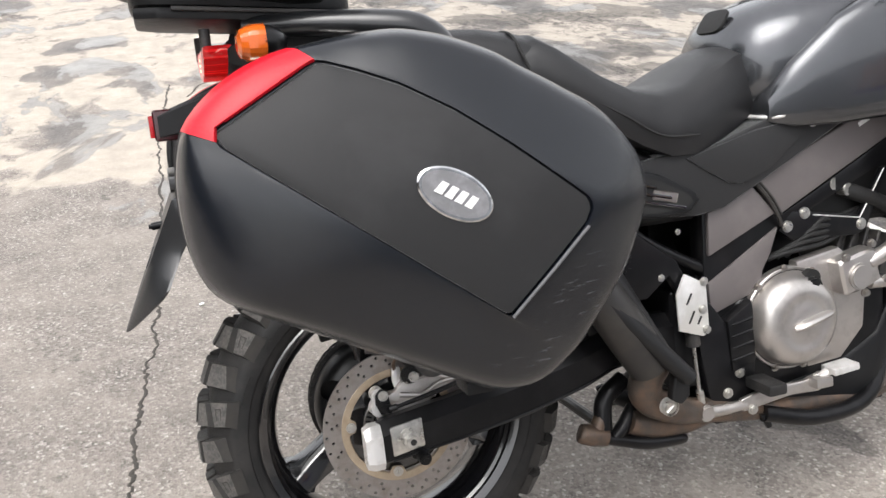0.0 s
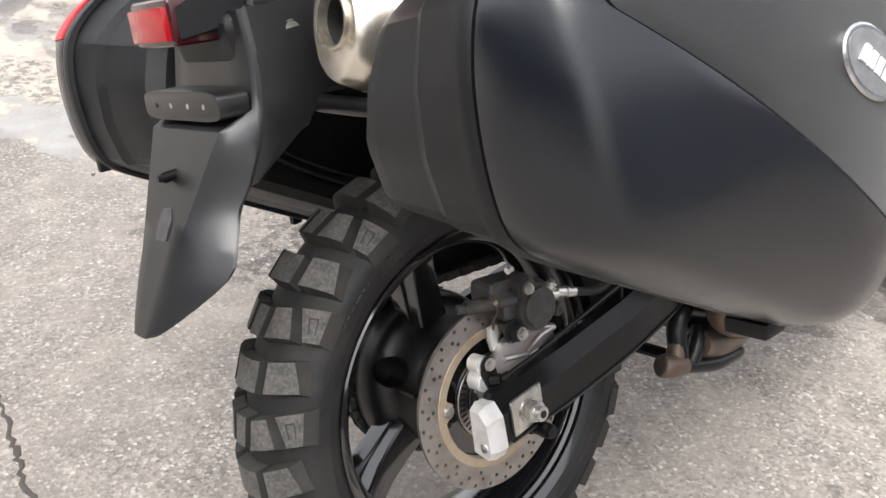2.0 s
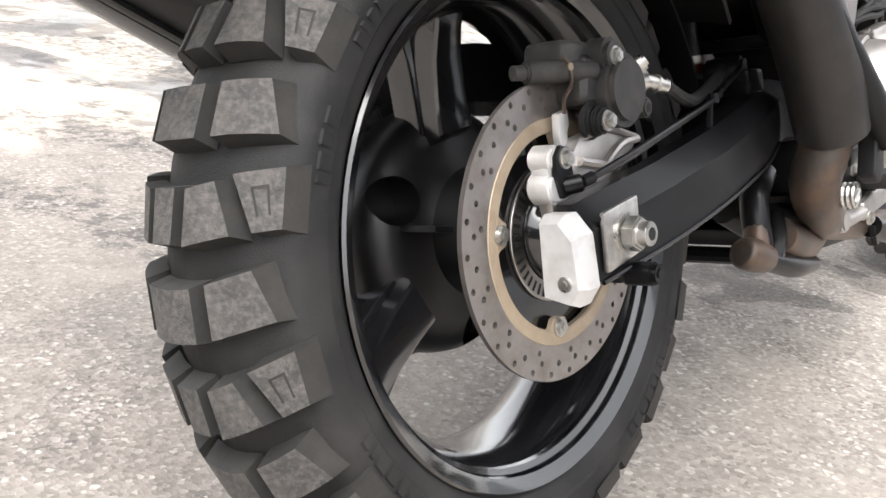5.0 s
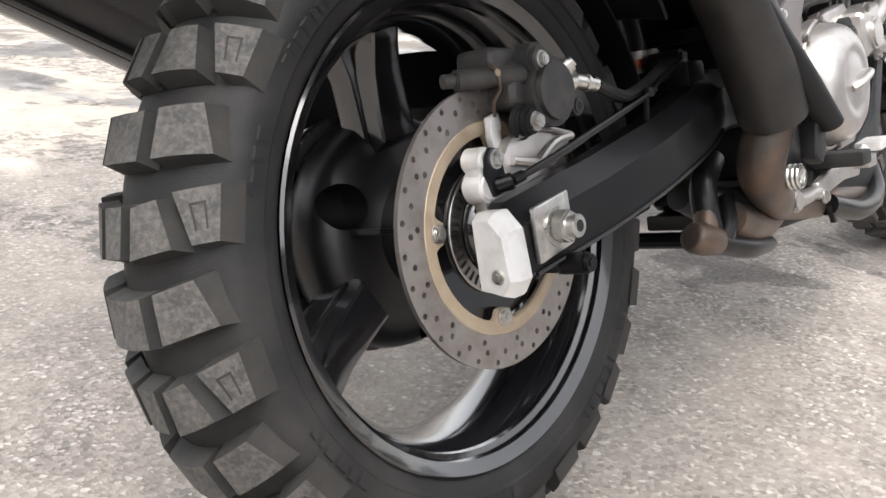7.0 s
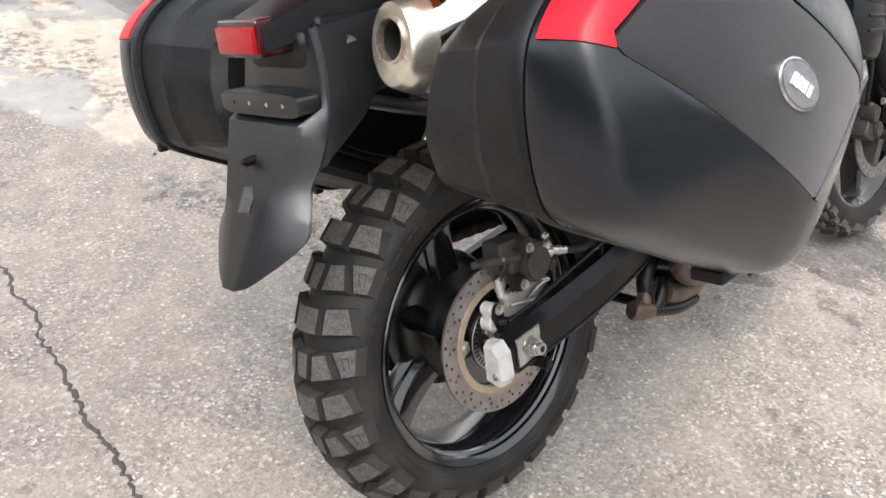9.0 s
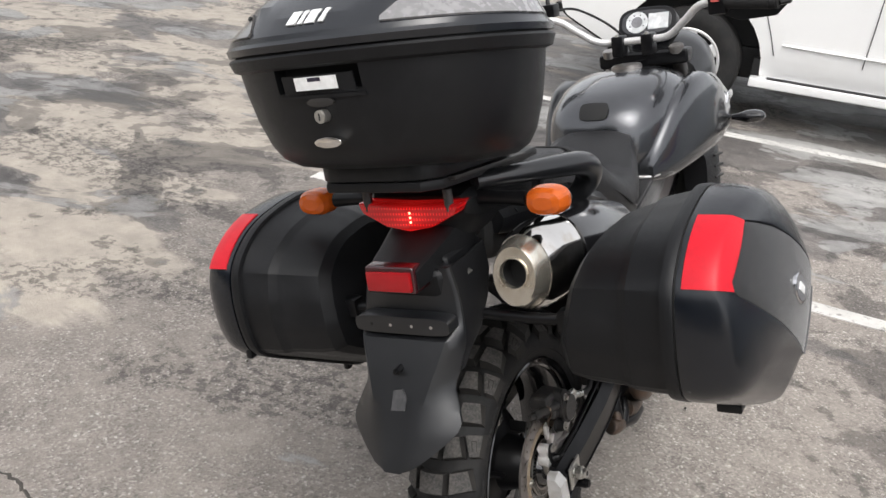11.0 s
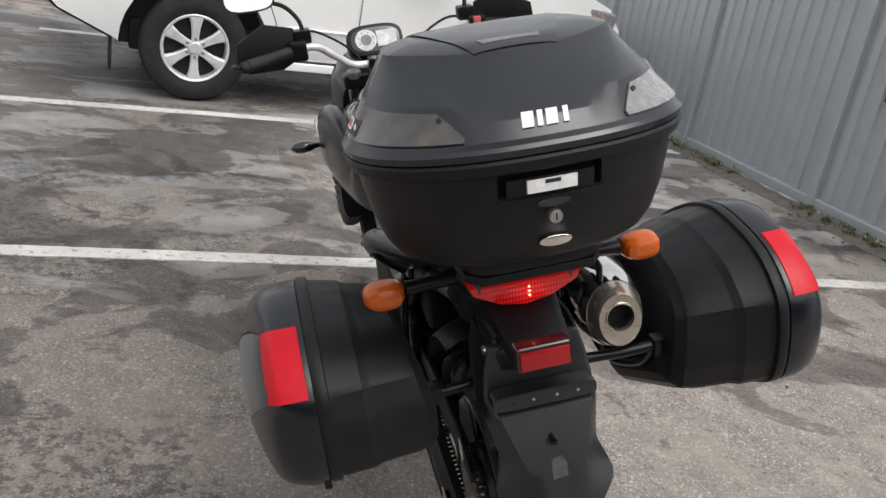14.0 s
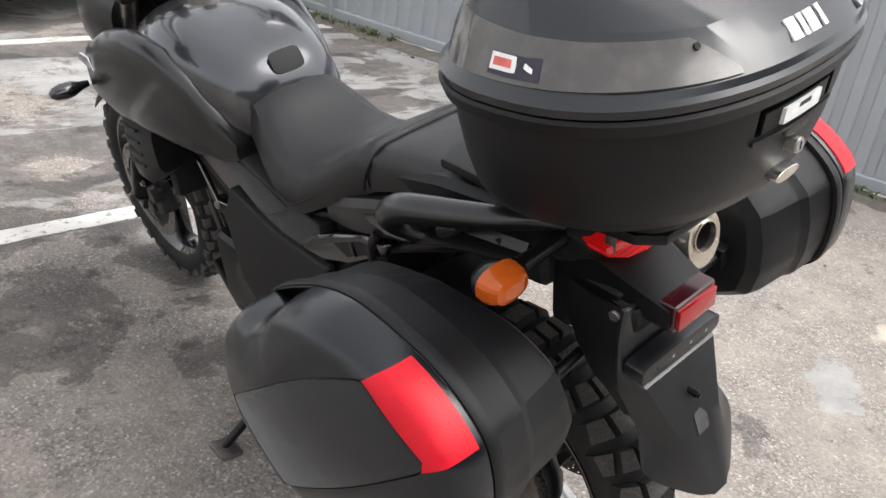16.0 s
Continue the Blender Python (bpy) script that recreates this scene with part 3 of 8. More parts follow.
# fence line runs past the bays; its frame: u along, w up
FA, FB = Vector((2.62, 7.2, 0)), Vector((3.95, -1.4, 0))
FDIR = (FB - FA).normalized()
FLEN = (FB - FA).length
FOUT = Vector((-FDIR.y, FDIR.x, 0))
if FOUT.x > 0:
    FOUT = -FOUT
FENCE_M = Matrix(((FDIR.x, FOUT.x, 0, FA.x), (FDIR.y, FOUT.y, 0, FA.y), (0, 0, 1, 0), (0, 0, 0, 1)))


def fence_sheet(w, h):
    """A ribbed steel sheet, u 0 to w, standing 60 mm above the ground."""
    prof = []
    n = max(3, round(w / 0.125))
    s = w / n
    for i in range(n):
        u = i * s
        prof += [(u, 0.0), (u + s * 0.36, 0.0), (u + s * 0.45, 0.018), (u + s * 0.91, 0.018)]
    prof.append((w, 0.0))
    bm = bmesh.new()
    lo = [bm.verts.new((u, d, 0.06)) for u, d in prof]
    hi = [bm.verts.new((u, d, h)) for u, d in prof]
    lo2 = [bm.verts.new((u, d - 0.002, 0.06)) for u, d in prof]
    hi2 = [bm.verts.new((u, d - 0.002, h)) for u, d in prof]
    for i in range(len(prof) - 1):
        bm.faces.new((lo[i], lo[i + 1], hi[i + 1], hi[i]))
        bm.faces.new((lo2[i], hi2[i], hi2[i + 1], lo2[i + 1]))
        bm.faces.new((hi[i], hi[i + 1], hi2[i + 1], hi2[i]))
        bm.faces.new((lo[i], lo2[i], lo2[i + 1], lo[i + 1]))
    return bm


fence = thing("fence", "grey ribbed steel boundary fence with posts", "fence", m=FENCE_M, kind="structure")
BAY = 1.46
k = 0
while k * BAY < FLEN:
    u0 = k * BAY - 0.55
    sh = part("fence_sheet", fence_sheet(BAY - 0.05, 1.9), FENCE, fence, angle=20)
    sh.location = (u0 + 0.025, 0, 0)
    po = part("fence_post", rbox((u0 - 0.03, -0.015, 0), (u0 + 0.03, 0.05, 1.92), 0.006, 1), FENCE, fence)
    part("fence_rail", rbox((u0 + 0.03, -0.01, 0.03), (u0 + BAY - 0.03, 0.042, 0.10), 0.006, 1), FENCE, fence)
    part("fence_rail", rbox((u0 + 0.03, -0.01, 1.86), (u0 + BAY - 0.03, 0.042, 1.92), 0.006, 1), FENCE, fence)
    k += 1


def dirt_strip():
    rnd = random.Random(11)
    bm = bmesh.new()
    rows = []
    for i in range(160):
        u = i / 159 * FLEN
        w = 0.20 + 0.07 * noise.noise(Vector((u * 1.7, 0, 0))) + rnd.uniform(-0.015, 0.015)
        row = []
        for q in range(7):
            f = q / 6
            hgt = 0.028 * math.sin(math.pi * min(1, (1 - f) * 0.75 + 0.05)) + 0.012 * noise.noise(Vector((u * 9, f * 3, 1)))
            row.append(bm.verts.new((u, 0.02 + f * w, max(0.0015, hgt if f < 1 else 0.0015))))
        rows.append(row)
    for r, q in zip(rows, rows[1:]):
        for c in range(6):
            bm.faces.new((r[c], r[c + 1], q[c + 1], q[c]))
    return bm


d_ob = part("dirt_verge", dirt_strip(), DIRT, angle=80)
d_ob.matrix_world = FENCE_M
tagged(d_ob, "narrow strip of gravelly dirt along the fence foot", "dirt verge", kind="structure")


def weeds():
    rnd = random.Random(5)
    verts, faces = [], []
    for _ in range(420):
        u = rnd.uniform(0.5, FLEN - 0.5)
        if noise.noise(Vector((u * 1.3, 4, 0))) < -0.05:
            continue
        w = rnd.uniform(0.04, 0.17)
        for _ in range(rnd.randint(3, 7)):
            a, ln = rnd.uniform(0, 6.28), rnd.uniform(0.02, 0.065)
            s = Vector((math.cos(a), math.sin(a), 0))
            t = Vector((-s.y, s.x, 0)) * rnd.uniform(0.003, 0.008)
            b = Vector((u + rnd.uniform(-0.02, 0.02), w + rnd.uniform(-0.02, 0.02), 0.012))
            mid, tip = b + s * ln * 0.5 + Vector((0, 0, ln * 0.7)), b + s * ln + Vector((0, 0, ln * rnd.uniform(0.4, 0.9)))
            i = len(verts)
            verts += [b, mid + t, tip, mid - t]
            faces += [(i, i + 1, i + 2, i + 3)]
    me = bpy.data.meshes.new("weeds")
    me.from_pydata(verts, [], faces)
    me.materials.append(GRASS)
    ob = new("weeds", me)
    ob.matrix_world = FENCE_M
    return ob


tagged(weeds(), "low green weeds growing along the fence foot", "weeds", kind="stuff")


def stones():
    rnd = random.Random(9)
    bm = bmesh.new()
    for _ in range(260):
        u, w, r = rnd.uniform(0.3, FLEN - 0.3), rnd.uniform(0.06, 0.30), rnd.uniform(0.004, 0.016)
        geo = bmesh.ops.create_icosphere(bm, subdivisions=1, radius=r)["verts"]
        for v in geo:
            v.co = Vector((u + v.co.x * 1.3, w + v.co.y, 0.016 * max(0, 1 - w * 3.5) + r * 0.4 + v.co.z * 0.6))
    return bm


s_ob = part("loose_stones", stones(), DIRT)
s_ob.matrix_world = FENCE_M
tagged(s_ob, "scattered small stones on the dirt verge", "stones", kind="stuff")


def lettering(text, u, d, z, width, height, slant=0.0):
    """Thin letters in the fence's frame, scaled to a width and a height."""
    cu = bpy.data.curves.new("letters", "FONT")
    cu.body, cu.extrude = text, 0.0
    tmp = bpy.data.objects.new("letters", cu)
    bpy.context.scene.collection.objects.link(tmp)
    bpy.context.view_layer.update()
    me = bpy.data.meshes.new_from_object(tmp.evaluated_get(bpy.context.evaluated_depsgraph_get()))
    bpy.data.objects.remove(tmp)
    bpy.data.curves.remove(cu)
    bm = bmesh.new()
    bm.from_mesh(me)
    bpy.data.meshes.remove(me)
    xs, ys = [v.co.x for v in bm.verts], [v.co.y for v in bm.verts]
    kx, ky = width / (max(xs) - min(xs)), height / (max(ys) - min(ys))
    x0, y0 = min(xs), min(ys)
    for v in bm.verts:
        h = (v.co.y - y0) * ky
        v.co = Vector((u + (v.co.x - x0) * kx + slant * h, d, z + h))
    ext = bmesh.ops.extrude_face_region(bm, geom=list(bm.faces))
    bmesh.ops.translate(bm, vec=(0, 0.0015, 0), verts=[v for v in ext["geom"] if isinstance(v, bmesh.types.BMVert)])
    return bm


def banner():
    ob = thing("banner", "purple and gold printed banner tied on the fence", "banner", m=FENCE_M)
    u0, u1 = 4.15, 5.42
    bm = bmesh.new()
    n = 40
    rows = []
    for i in range(n + 1):
        f = i / n
        u = u0 + f * (u1 - u0)
        sag = 0.012 * math.sin(f * 9)
        rows.append([bm.verts.new((u, 0.047 + 0.006 * math.sin(f * 30 + j), 0.845 + 0.022 * f + sag * (1 - j / 8) + j / 8 * 0.92)) for j in range(9)])
    for r, q in zip(rows, rows[1:]):
        for j in range(8):
            bm.faces.new((r[j], r[j + 1], q[j + 1], q[j]))
    ext = bmesh.ops.extrude_face_region(bm, geom=list(bm.faces))
    bmesh.ops.translate(bm, vec=(0, -0.0015, 0), verts=[v for v in ext["geom"] if isinstance(v, bmesh.types.BMVert)])
    sheet = part("banner_sheet", bm, BANNER, ob)
    # large word over a gold strip; the name below it as plain bars
    part("gold_strip", rbox((4.60, 0.053, 1.058), (5.24, 0.0555, 1.160), 0, 0), surface("gold_print", (0.62, 0.42, 0.13), 0.5, bump=0.0, scale=4), sheet)
    part("gold_strip", rbox((4.38, 0.053, 1.052), (4.598, 0.0552, 1.130), 0, 0), surface("faded_gold_print", (0.40, 0.25, 0.22), 0.5, bump=0.0, scale=4), sheet)
    part("print_word", lettering("\u0410\u0412\u0422\u041e", 4.315, 0.0545, 1.168, 0.84, 0.150, 0.25), INK, sheet, "large dark word")
    for i in range(4):
        part("print_bar", rbox((4.735 + i * 0.125, 0.0555, 1.082), (4.735 + i * 0.125 + 0.085, 0.0575, 1.143), 0.0, 0), INK, sheet)
    for i in range(5):
        part("small_print", rbox((4.40 + i * 0.038, 0.0552, 1.075), (4.40 + i * 0.038 + 0.028, 0.0562, 1.098), 0.0, 0), surface("faint_print", (0.22, 0.13, 0.16), 0.5, bump=0.0) if i == 0 else bpy.data.materials["faint_print"], sheet)
    for u in (u0 + 0.02, (u0 + u1) / 2, u1 - 0.02):
        for z in (0.875, 1.745):
            part("eyelet", rod((u, 0.04, z), (u, 0.056, z), 0.009), ZINC, ob)


banner()


# ---- side cases and top case ----
NP = 144
CC = (-0.03, 0.77)
OUT = [(-0.302, 0.888), (-0.262, 0.926), (-0.230, 0.946), (-0.203, 0.957), (-0.174, 0.965), (-0.110, 0.976), (-0.050, 0.980), (0.004, 0.969), (0.062, 0.947), (0.134, 0.908), (0.193, 0.869), (0.231, 0.826), (0.251, 0.786), (0.249, 0.745), (0.211, 0.657), (0.146, 0.572), (0.090, 0.527), (0.030, 0.527), (-0.094, 0.592), (-0.250, 0.675), (-0.297, 0.703), (-0.311, 0.760), (-0.314, 0.825)]
PAN = [(-0.281, 0.880), (-0.153, 0.951), (-0.112, 0.936), (-0.069, 0.917), (-0.015, 0.884), (0.040, 0.843), (0.100, 0.795), (0.131, 0.770), (0.137, 0.758), (0.129, 0.741), (0.108, 0.722), (0.024, 0.645)]


def bulge_x(y, z):
    """How far the outer panel stands out, over the case's side."""
    dy, dz = y - 0.02, z - 0.77
    return 0.625 - 0.507 * dy * dy - (1.48 if dz > 0 else 0.5) * dz * dz


def case_rings():
    out = soften(polar(OUT, CC, NP), 4)
    pan = polar(PAN, CC, NP)
    xs = []
    for i in range(NP):
        a = 2 * math.pi * i / NP
        xs.append(bulge_x(CC[0] + pan[i] * math.cos(a), CC[1] + pan[i] * math.sin(a)))
    return out, pan, xs


R_OUT, R_PAN, X_PAN = case_rings()
R_SHELL = polar(OUT, CC, NP)


def case_ring(radii, xs, side, shift, turn=None):
    pts = []
    for i in range(NP):
        a = 2 * math.pi * i / NP + (turn[i] if turn else 0.0)
        x = xs[i] if isinstance(xs, list) else xs
        pts.append((side * (x - shift), CC[0] + radii[i] * math.cos(a), CC[1] + radii[i] * math.sin(a)))
    return pts


def sampled(radii, turn):
    """Radii read off at turned directions."""
    return [float(np.interp((i / NP + turn[i] / (2 * math.pi)) % 1.0, np.arange(NP + 1) / NP, radii + radii[:1])) for i in range(NP)]


def side_case(side, shift, label):
    ob = thing("side_case", label, "luggage case", "side cases", BIKE)
    ring = lambda r, x: case_ring(r, x, side, shift)  # noqa: E731
    sc = lambda f: [v * f for v in R_OUT]  # noqa: E731
    # inner shell with a stepped waist
    def inner(f, x):
        drop = [1 - (0.47 - x) * 0.95 * max(0.0, math.sin(2 * math.pi * i / NP)) for i in range(NP)]
        tuck = max(0.0, min(1.0, (0.40 - x) / 0.12))
        return ring([v * f * d for v, d in zip(R_SHELL, drop)], [x + 0.042 * tuck * max(0.0, math.sin(2 * math.pi * i / NP)) for i in range(NP)])

    def notched(f, depth):
        """The lid's edge, cut back under the handle of the case by the side stand."""
        depth = depth if side < 0 else depth * 0.12
        out = []
        for i, v in enumerate(R_OUT):
            a = 360 * i / NP
            out.append(v * f * (1 - depth * math.exp(-(((a - 44) / 15) ** 4))))
        return out

    body = loft([inner(0.70, 0.272), inner(0.80, 0.276), inner(0.875, 0.292), inner(0.905, 0.320), inner(0.925, 0.385), inner(0.930, 0.390), inner(0.955, 0.405), inner(0.965, 0.458), ring(sc(0.972), 0.466)])
    shell = part("case_shell", body, PLASTIC, ob, "matt textured black inner shell", angle=17)
    band = loft([ring(sc(0.975), 0.463), ring(sc(1.002), 0.465), ring(sc(1.006), 0.472), ring(sc(1.006), 0.480), ring(sc(0.997), 0.4845), ring(sc(0.97), 0.485)], caps=False)
    part("seam_band", band, PLASTIC, ob)
    part("seam_gap", loft([ring(sc(0.985), 0.478), ring(sc(0.985), 0.490)], caps=False), DEEP, ob)
    rings = [ring(notched(0.975, 0.15), 0.4865), ring(notched(0.998, 0.15), 0.4885), ring(notched(1.002, 0.145), 0.497), ring(notched(0.998, 0.13), 0.520)]
    # the lid turns sharply at its rim, then runs almost flat to the panel; a crease leaves the panel's lower corner
    def lean_at(k):
        d = (360 * k / NP - 293.4 + 180) % 360 - 180
        return radians(17) * math.exp(-((d / 26) ** 2))

    for t, f in ((0.05, 0.26), (0.11, 0.45), (0.17, 0.555), (0.24, 0.625), (0.40, 0.73), (0.60, 0.84), (0.80, 0.93), (0.97, 0.996)):
        turn = [lean_at(k) * (1 - t) for k in range(NP)]
        edge = sampled(notched(0.998, 0.13 * (1 - t)), [lean_at(k) for k in range(NP)])
        rr = []
        for k in range(NP):
            a0, a1 = 2 * math.pi * k / NP + lean_at(k), 2 * math.pi * k / NP
            q = Vector((math.cos(a0), math.sin(a0))) * edge[k] * (1 - t) + Vector((math.cos(a1), math.sin(a1))) * R_PAN[k] * t
            rr.append((q.length, math.atan2(q.y, q.x) - a1))
        turn = [(w + math.pi) % (2 * math.pi) - math.pi for _, w in rr]
        rings.append(case_ring([v for v, _ in rr], [0.520 + (x - 0.520) * f for x in X_PAN], side, shift, turn))
    rings.append(ring(R_PAN, X_PAN))
    rings.append(ring([v * 0.985 for v in R_PAN], [x - 0.005 for x in X_PAN]))
    lid = part("case_lid", loft(rings), SCUFFED, ob, "satin black outer lid with scuffed lower edge", angle=24)
    prs = [ring([v * 0.980 for v in R_PAN], [x - 0.004 for x in X_PAN]), ring([v * 0.972 for v in R_PAN], [x + 0.0005 for x in X_PAN])]
    for f in (0.88, 0.75, 0.6, 0.45, 0.3, 0.15):
        rr = [v * f for v in R_PAN]
        prs.append(ring(rr, [bulge_x(CC[0] + v * math.cos(2 * math.pi * i / NP), CC[1] + v * math.sin(2 * math.pi * i / NP)) + 0.0005 for i, v in enumerate(rr)]))
    part("outer_panel", loft(prs), PANEL, ob, "dull grey-black leathery inset panel")
    lip = [(bulge_x(y, z) + 0.0005, y, z) for y, z in ((0.127, 0.737), (0.108, 0.7205), (0.080, 0.695), (0.050, 0.668), (0.026, 0.6455))]
    part("panel_lip", tube([(side * (x - shift), y + 0.001, z - 0.001) for x, y, z in lip], 0.0022, 6, 16), LIPGREY, lid, "worn grey panel edge")
    # red corner reflector lies on the lid from the seam to the panel
    use = rings[2:-1]
    bm = bmesh.new()
    grid = []
    for k in range(11):
        row = []
        for q, r in enumerate(use):
            f = q / (len(use) - 1)
            a = (156.5 + (124.6 - 156.5 + 2.4 * (1 - f)) * k / 10) / 360 * NP
            i0, t = int(a), a - int(a)
            p = Vector(r[i0 % NP]).lerp(Vector(r[(i0 + 1) % NP]), t)
            ang = 2 * math.pi * a / NP
            out_dir = Vector((side * (0.35 + 0.6 * f), 0.75 * math.cos(ang), 0.75 * math.sin(ang))).normalized()
            row.append((p, out_dir))
        grid.append(row)
    top = [[bm.verts.new(p + d * 0.0028) for p, d in row] for row in grid]
    low = [[bm.verts.new(p - d * 0.002) for p, d in row] for row in grid]
    m = len(use)
    for k in range(10):
        for q in range(m - 1):
            bm.faces.new((top[k][q], top[k][q + 1], top[k + 1][q + 1], top[k + 1][q]))
        for q in (0, m - 1):
            bm.faces.new((top[k][q], top[k + 1][q], low[k + 1][q], low[k][q]))
    for k in (0, 10):
        for q in range(m - 1):
            bm.faces.new((top[k][q], low[k][q], low[k][q + 1], top[k][q + 1]))
    part("reflector", bm, REDCASE, ob, "glossy red corner reflector")
    # oval badge with a raised rim and plain slanted marks
    cx, cy, cz = 0.6240, -0.030, 0.793
    tilt = radians(-32)

    def oval(h, w, x, n=32):
        pts = []
        for i in range(n):
            t = 2 * math.pi * i / n
            u, v = w * math.cos(t), h * math.sin(t)
            pts.append((side * (x - shift + 0.05 * u), cy + u * math.cos(tilt) - v * math.sin(tilt), cz + u * math.sin(tilt) + v * math.cos(tilt)))
        return pts

    if side > 0:
        badge = part("badge", loft([oval(0.026, 0.046, cx - 0.010), oval(0.026, 0.046, cx + 0.0005), oval(0.024, 0.044, cx + 0.002)]), BADGE, ob, "silver oval badge")
        part("badge_field", loft([oval(0.0215, 0.0405, cx), oval(0.0215, 0.0405, cx + 0.0026)]), GREYPRINT, badge)
        for i in range(4):
            u = -0.019 + i * 0.0125
            q = [(u - 0.005, -0.007), (u + 0.004, -0.007), (u + 0.007, 0.007), (u - 0.001, 0.007)]
            q = [(cy + a * math.cos(tilt) - b * math.sin(tilt), cz + a * math.sin(tilt) + b * math.cos(tilt)) for a, b in q]
            part("badge_mark", slab(q, 0, cx + 0.001, cx + 0.0040, 0.0), WHITE, badge)
    # feet under the lower edge
    for y, z in ((-0.285, 0.688), (0.016, 0.522))[1 if side > 0 else 0 :]:
        x0, x1 = sorted((side * ((0.464 if side > 0 else 0.486) - shift), side * ((0.511 if side > 0 else 0.500) - shift)))
        half = 0.018 if side > 0 else 0.009
        part("case_foot", rbox((x0, y - half, z + 0.001), (x1, y + half, z + (0.024 if side < 0 else 0.018)), 0.003), PLASTIC, ob)
    part("hinge_pin", rod((side * (0.492 - shift), -0.302, 0.690), (side * (0.492 - shift), -0.307, 0.689), 0.0028, 10), ZINC, ob)
    return ob


side_case(1, 0.0, "black hard side case on the exhaust side, red reflector, scuffed lid")
side_case(-1, 0.087, "black hard side case on the side-stand side, red reflector")

# top case: levels of z, half width, rear y, front y
TILT_C = 0.11
LIDZ = [(1.293, 0.274, -0.436, 0.020), (1.322, 0.270, -0.433, 0.016), (1.332, 0.262, -0.424, 0.008), (1.352, 0.246, -0.406, 0.000), (1.375, 0.229, -0.380, -0.012), (1.398, 0.213, -0.348, -0.028), (1.415, 0.196, -0.312, -0.045), (1.425, 0.172, -0.282, -0.062), (1.431, 0.120, -0.240, -0.085)]
TUBZ = [(1.108, 0.150, -0.345, -0.050), (1.114, 0.188, -0.378, -0.028), (1.128, 0.213, -0.400, -0.014), (1.152, 0.230, -0.413, -0.004), (1.195, 0.246, -0.424, 0.004), (1.240, 0.256, -0.431, 0.010), (1.284, 0.263, -0.435, 0.014)]


def tilted(p):
    f = 0.95 + max(0.0, 1.29 - p[2]) * 3.2 if p[2] < 1.33 else max(0.0, 0.95 - (p[2] - 1.33) * 8)
    return (p[0], p[1], p[2] - TILT_C * (p[1] + 0.42) * f)


def level(z, hw, yb, yf, e=2.35, n=64):
    return [tilted((x, y, z)) for x, y in sup(hw, (yf - yb) / 2, 0, (yb + yf) / 2, n, e)]


LID_HOST = []


def on_lid(angle, z, lift):
    """A point on the lid's flank, by casting a level line inwards."""
    k = [q[0] for q in LIDZ]
    hw, yb, yf = (float(np.interp(z, k, [q[i] for q in LIDZ])) for i in (1, 2, 3))
    c, s = math.cos(angle), math.sin(angle)
    p = Vector(tilted((hw * math.copysign(abs(c) ** (2 / 2.35), c), (yb + yf) / 2 + (yf - yb) / 2 * math.copysign(abs(s) ** (2 / 2.35), s), z)))
    inward = (Vector((0, -0.20, p.z)) - p).normalized()
    ok, at, normal, _ = LID_HOST[0].ray_cast(p - inward * 0.15, inward)
    return tuple(at + normal * lift) if ok else tuple(p)


def facet_ring(z, yb, cx, cy, sx, sy, yf, swell=0.0):
    """A lid section with a crease at (cx, cy): a rear arc, gently swelling shoulders, a round front."""
    out = []
    nx, ny = cy - sy, cx - sx
    nx, ny = nx / math.hypot(nx, ny), ny / math.hypot(nx, ny)
    nx = abs(nx)
    for i in range(24):
        a = math.pi * i / 24
        c, s = math.cos(a), math.sin(a)
        out.append((sx * math.copysign(abs(c) ** 0.75, c), sy + (yf - sy) * s**0.75))
    for i in range(14):
        t = i / 14
        w = swell * 4 * t * (1 - t)
        out.append((-sx + (sx - cx) * t - nx * w, sy + (cy - sy) * t + ny * w))
    for i in range(17):
        x = -cx + 2 * cx * i / 17
        out.append((x, yb + (cy - yb) * (abs(x) / cx) ** 2))
    for i in range(14):
        t = i / 14
        w = swell * 4 * t * (1 - t)
        out.append((cx + (sx - cx) * t + nx * w, cy + (sy - cy) * t + ny * w))
    return [tilted((x, y, z)) for x, y in out]


def skirt_ring(z, hw, yb, yf, e=2.35):
    """A smooth lid section with its points spaced as in facet_ring."""
    deg = [180 * i / 24 for i in range(24)] + [180 + 69 * i / 14 for i in range(14)] + [249 + 42 * i / 17 for i in range(17)] + [291 + 69 * i / 14 for i in range(14)]
    out = []
    for d in deg:
        c, s = math.cos(radians(d)), math.sin(radians(d))
        out.append(tilted((hw * math.copysign(abs(c) ** (2 / e), c), (yb + yf) / 2 + (yf - yb) / 2 * math.copysign(abs(s) ** (2 / e), s), z)))
    return out


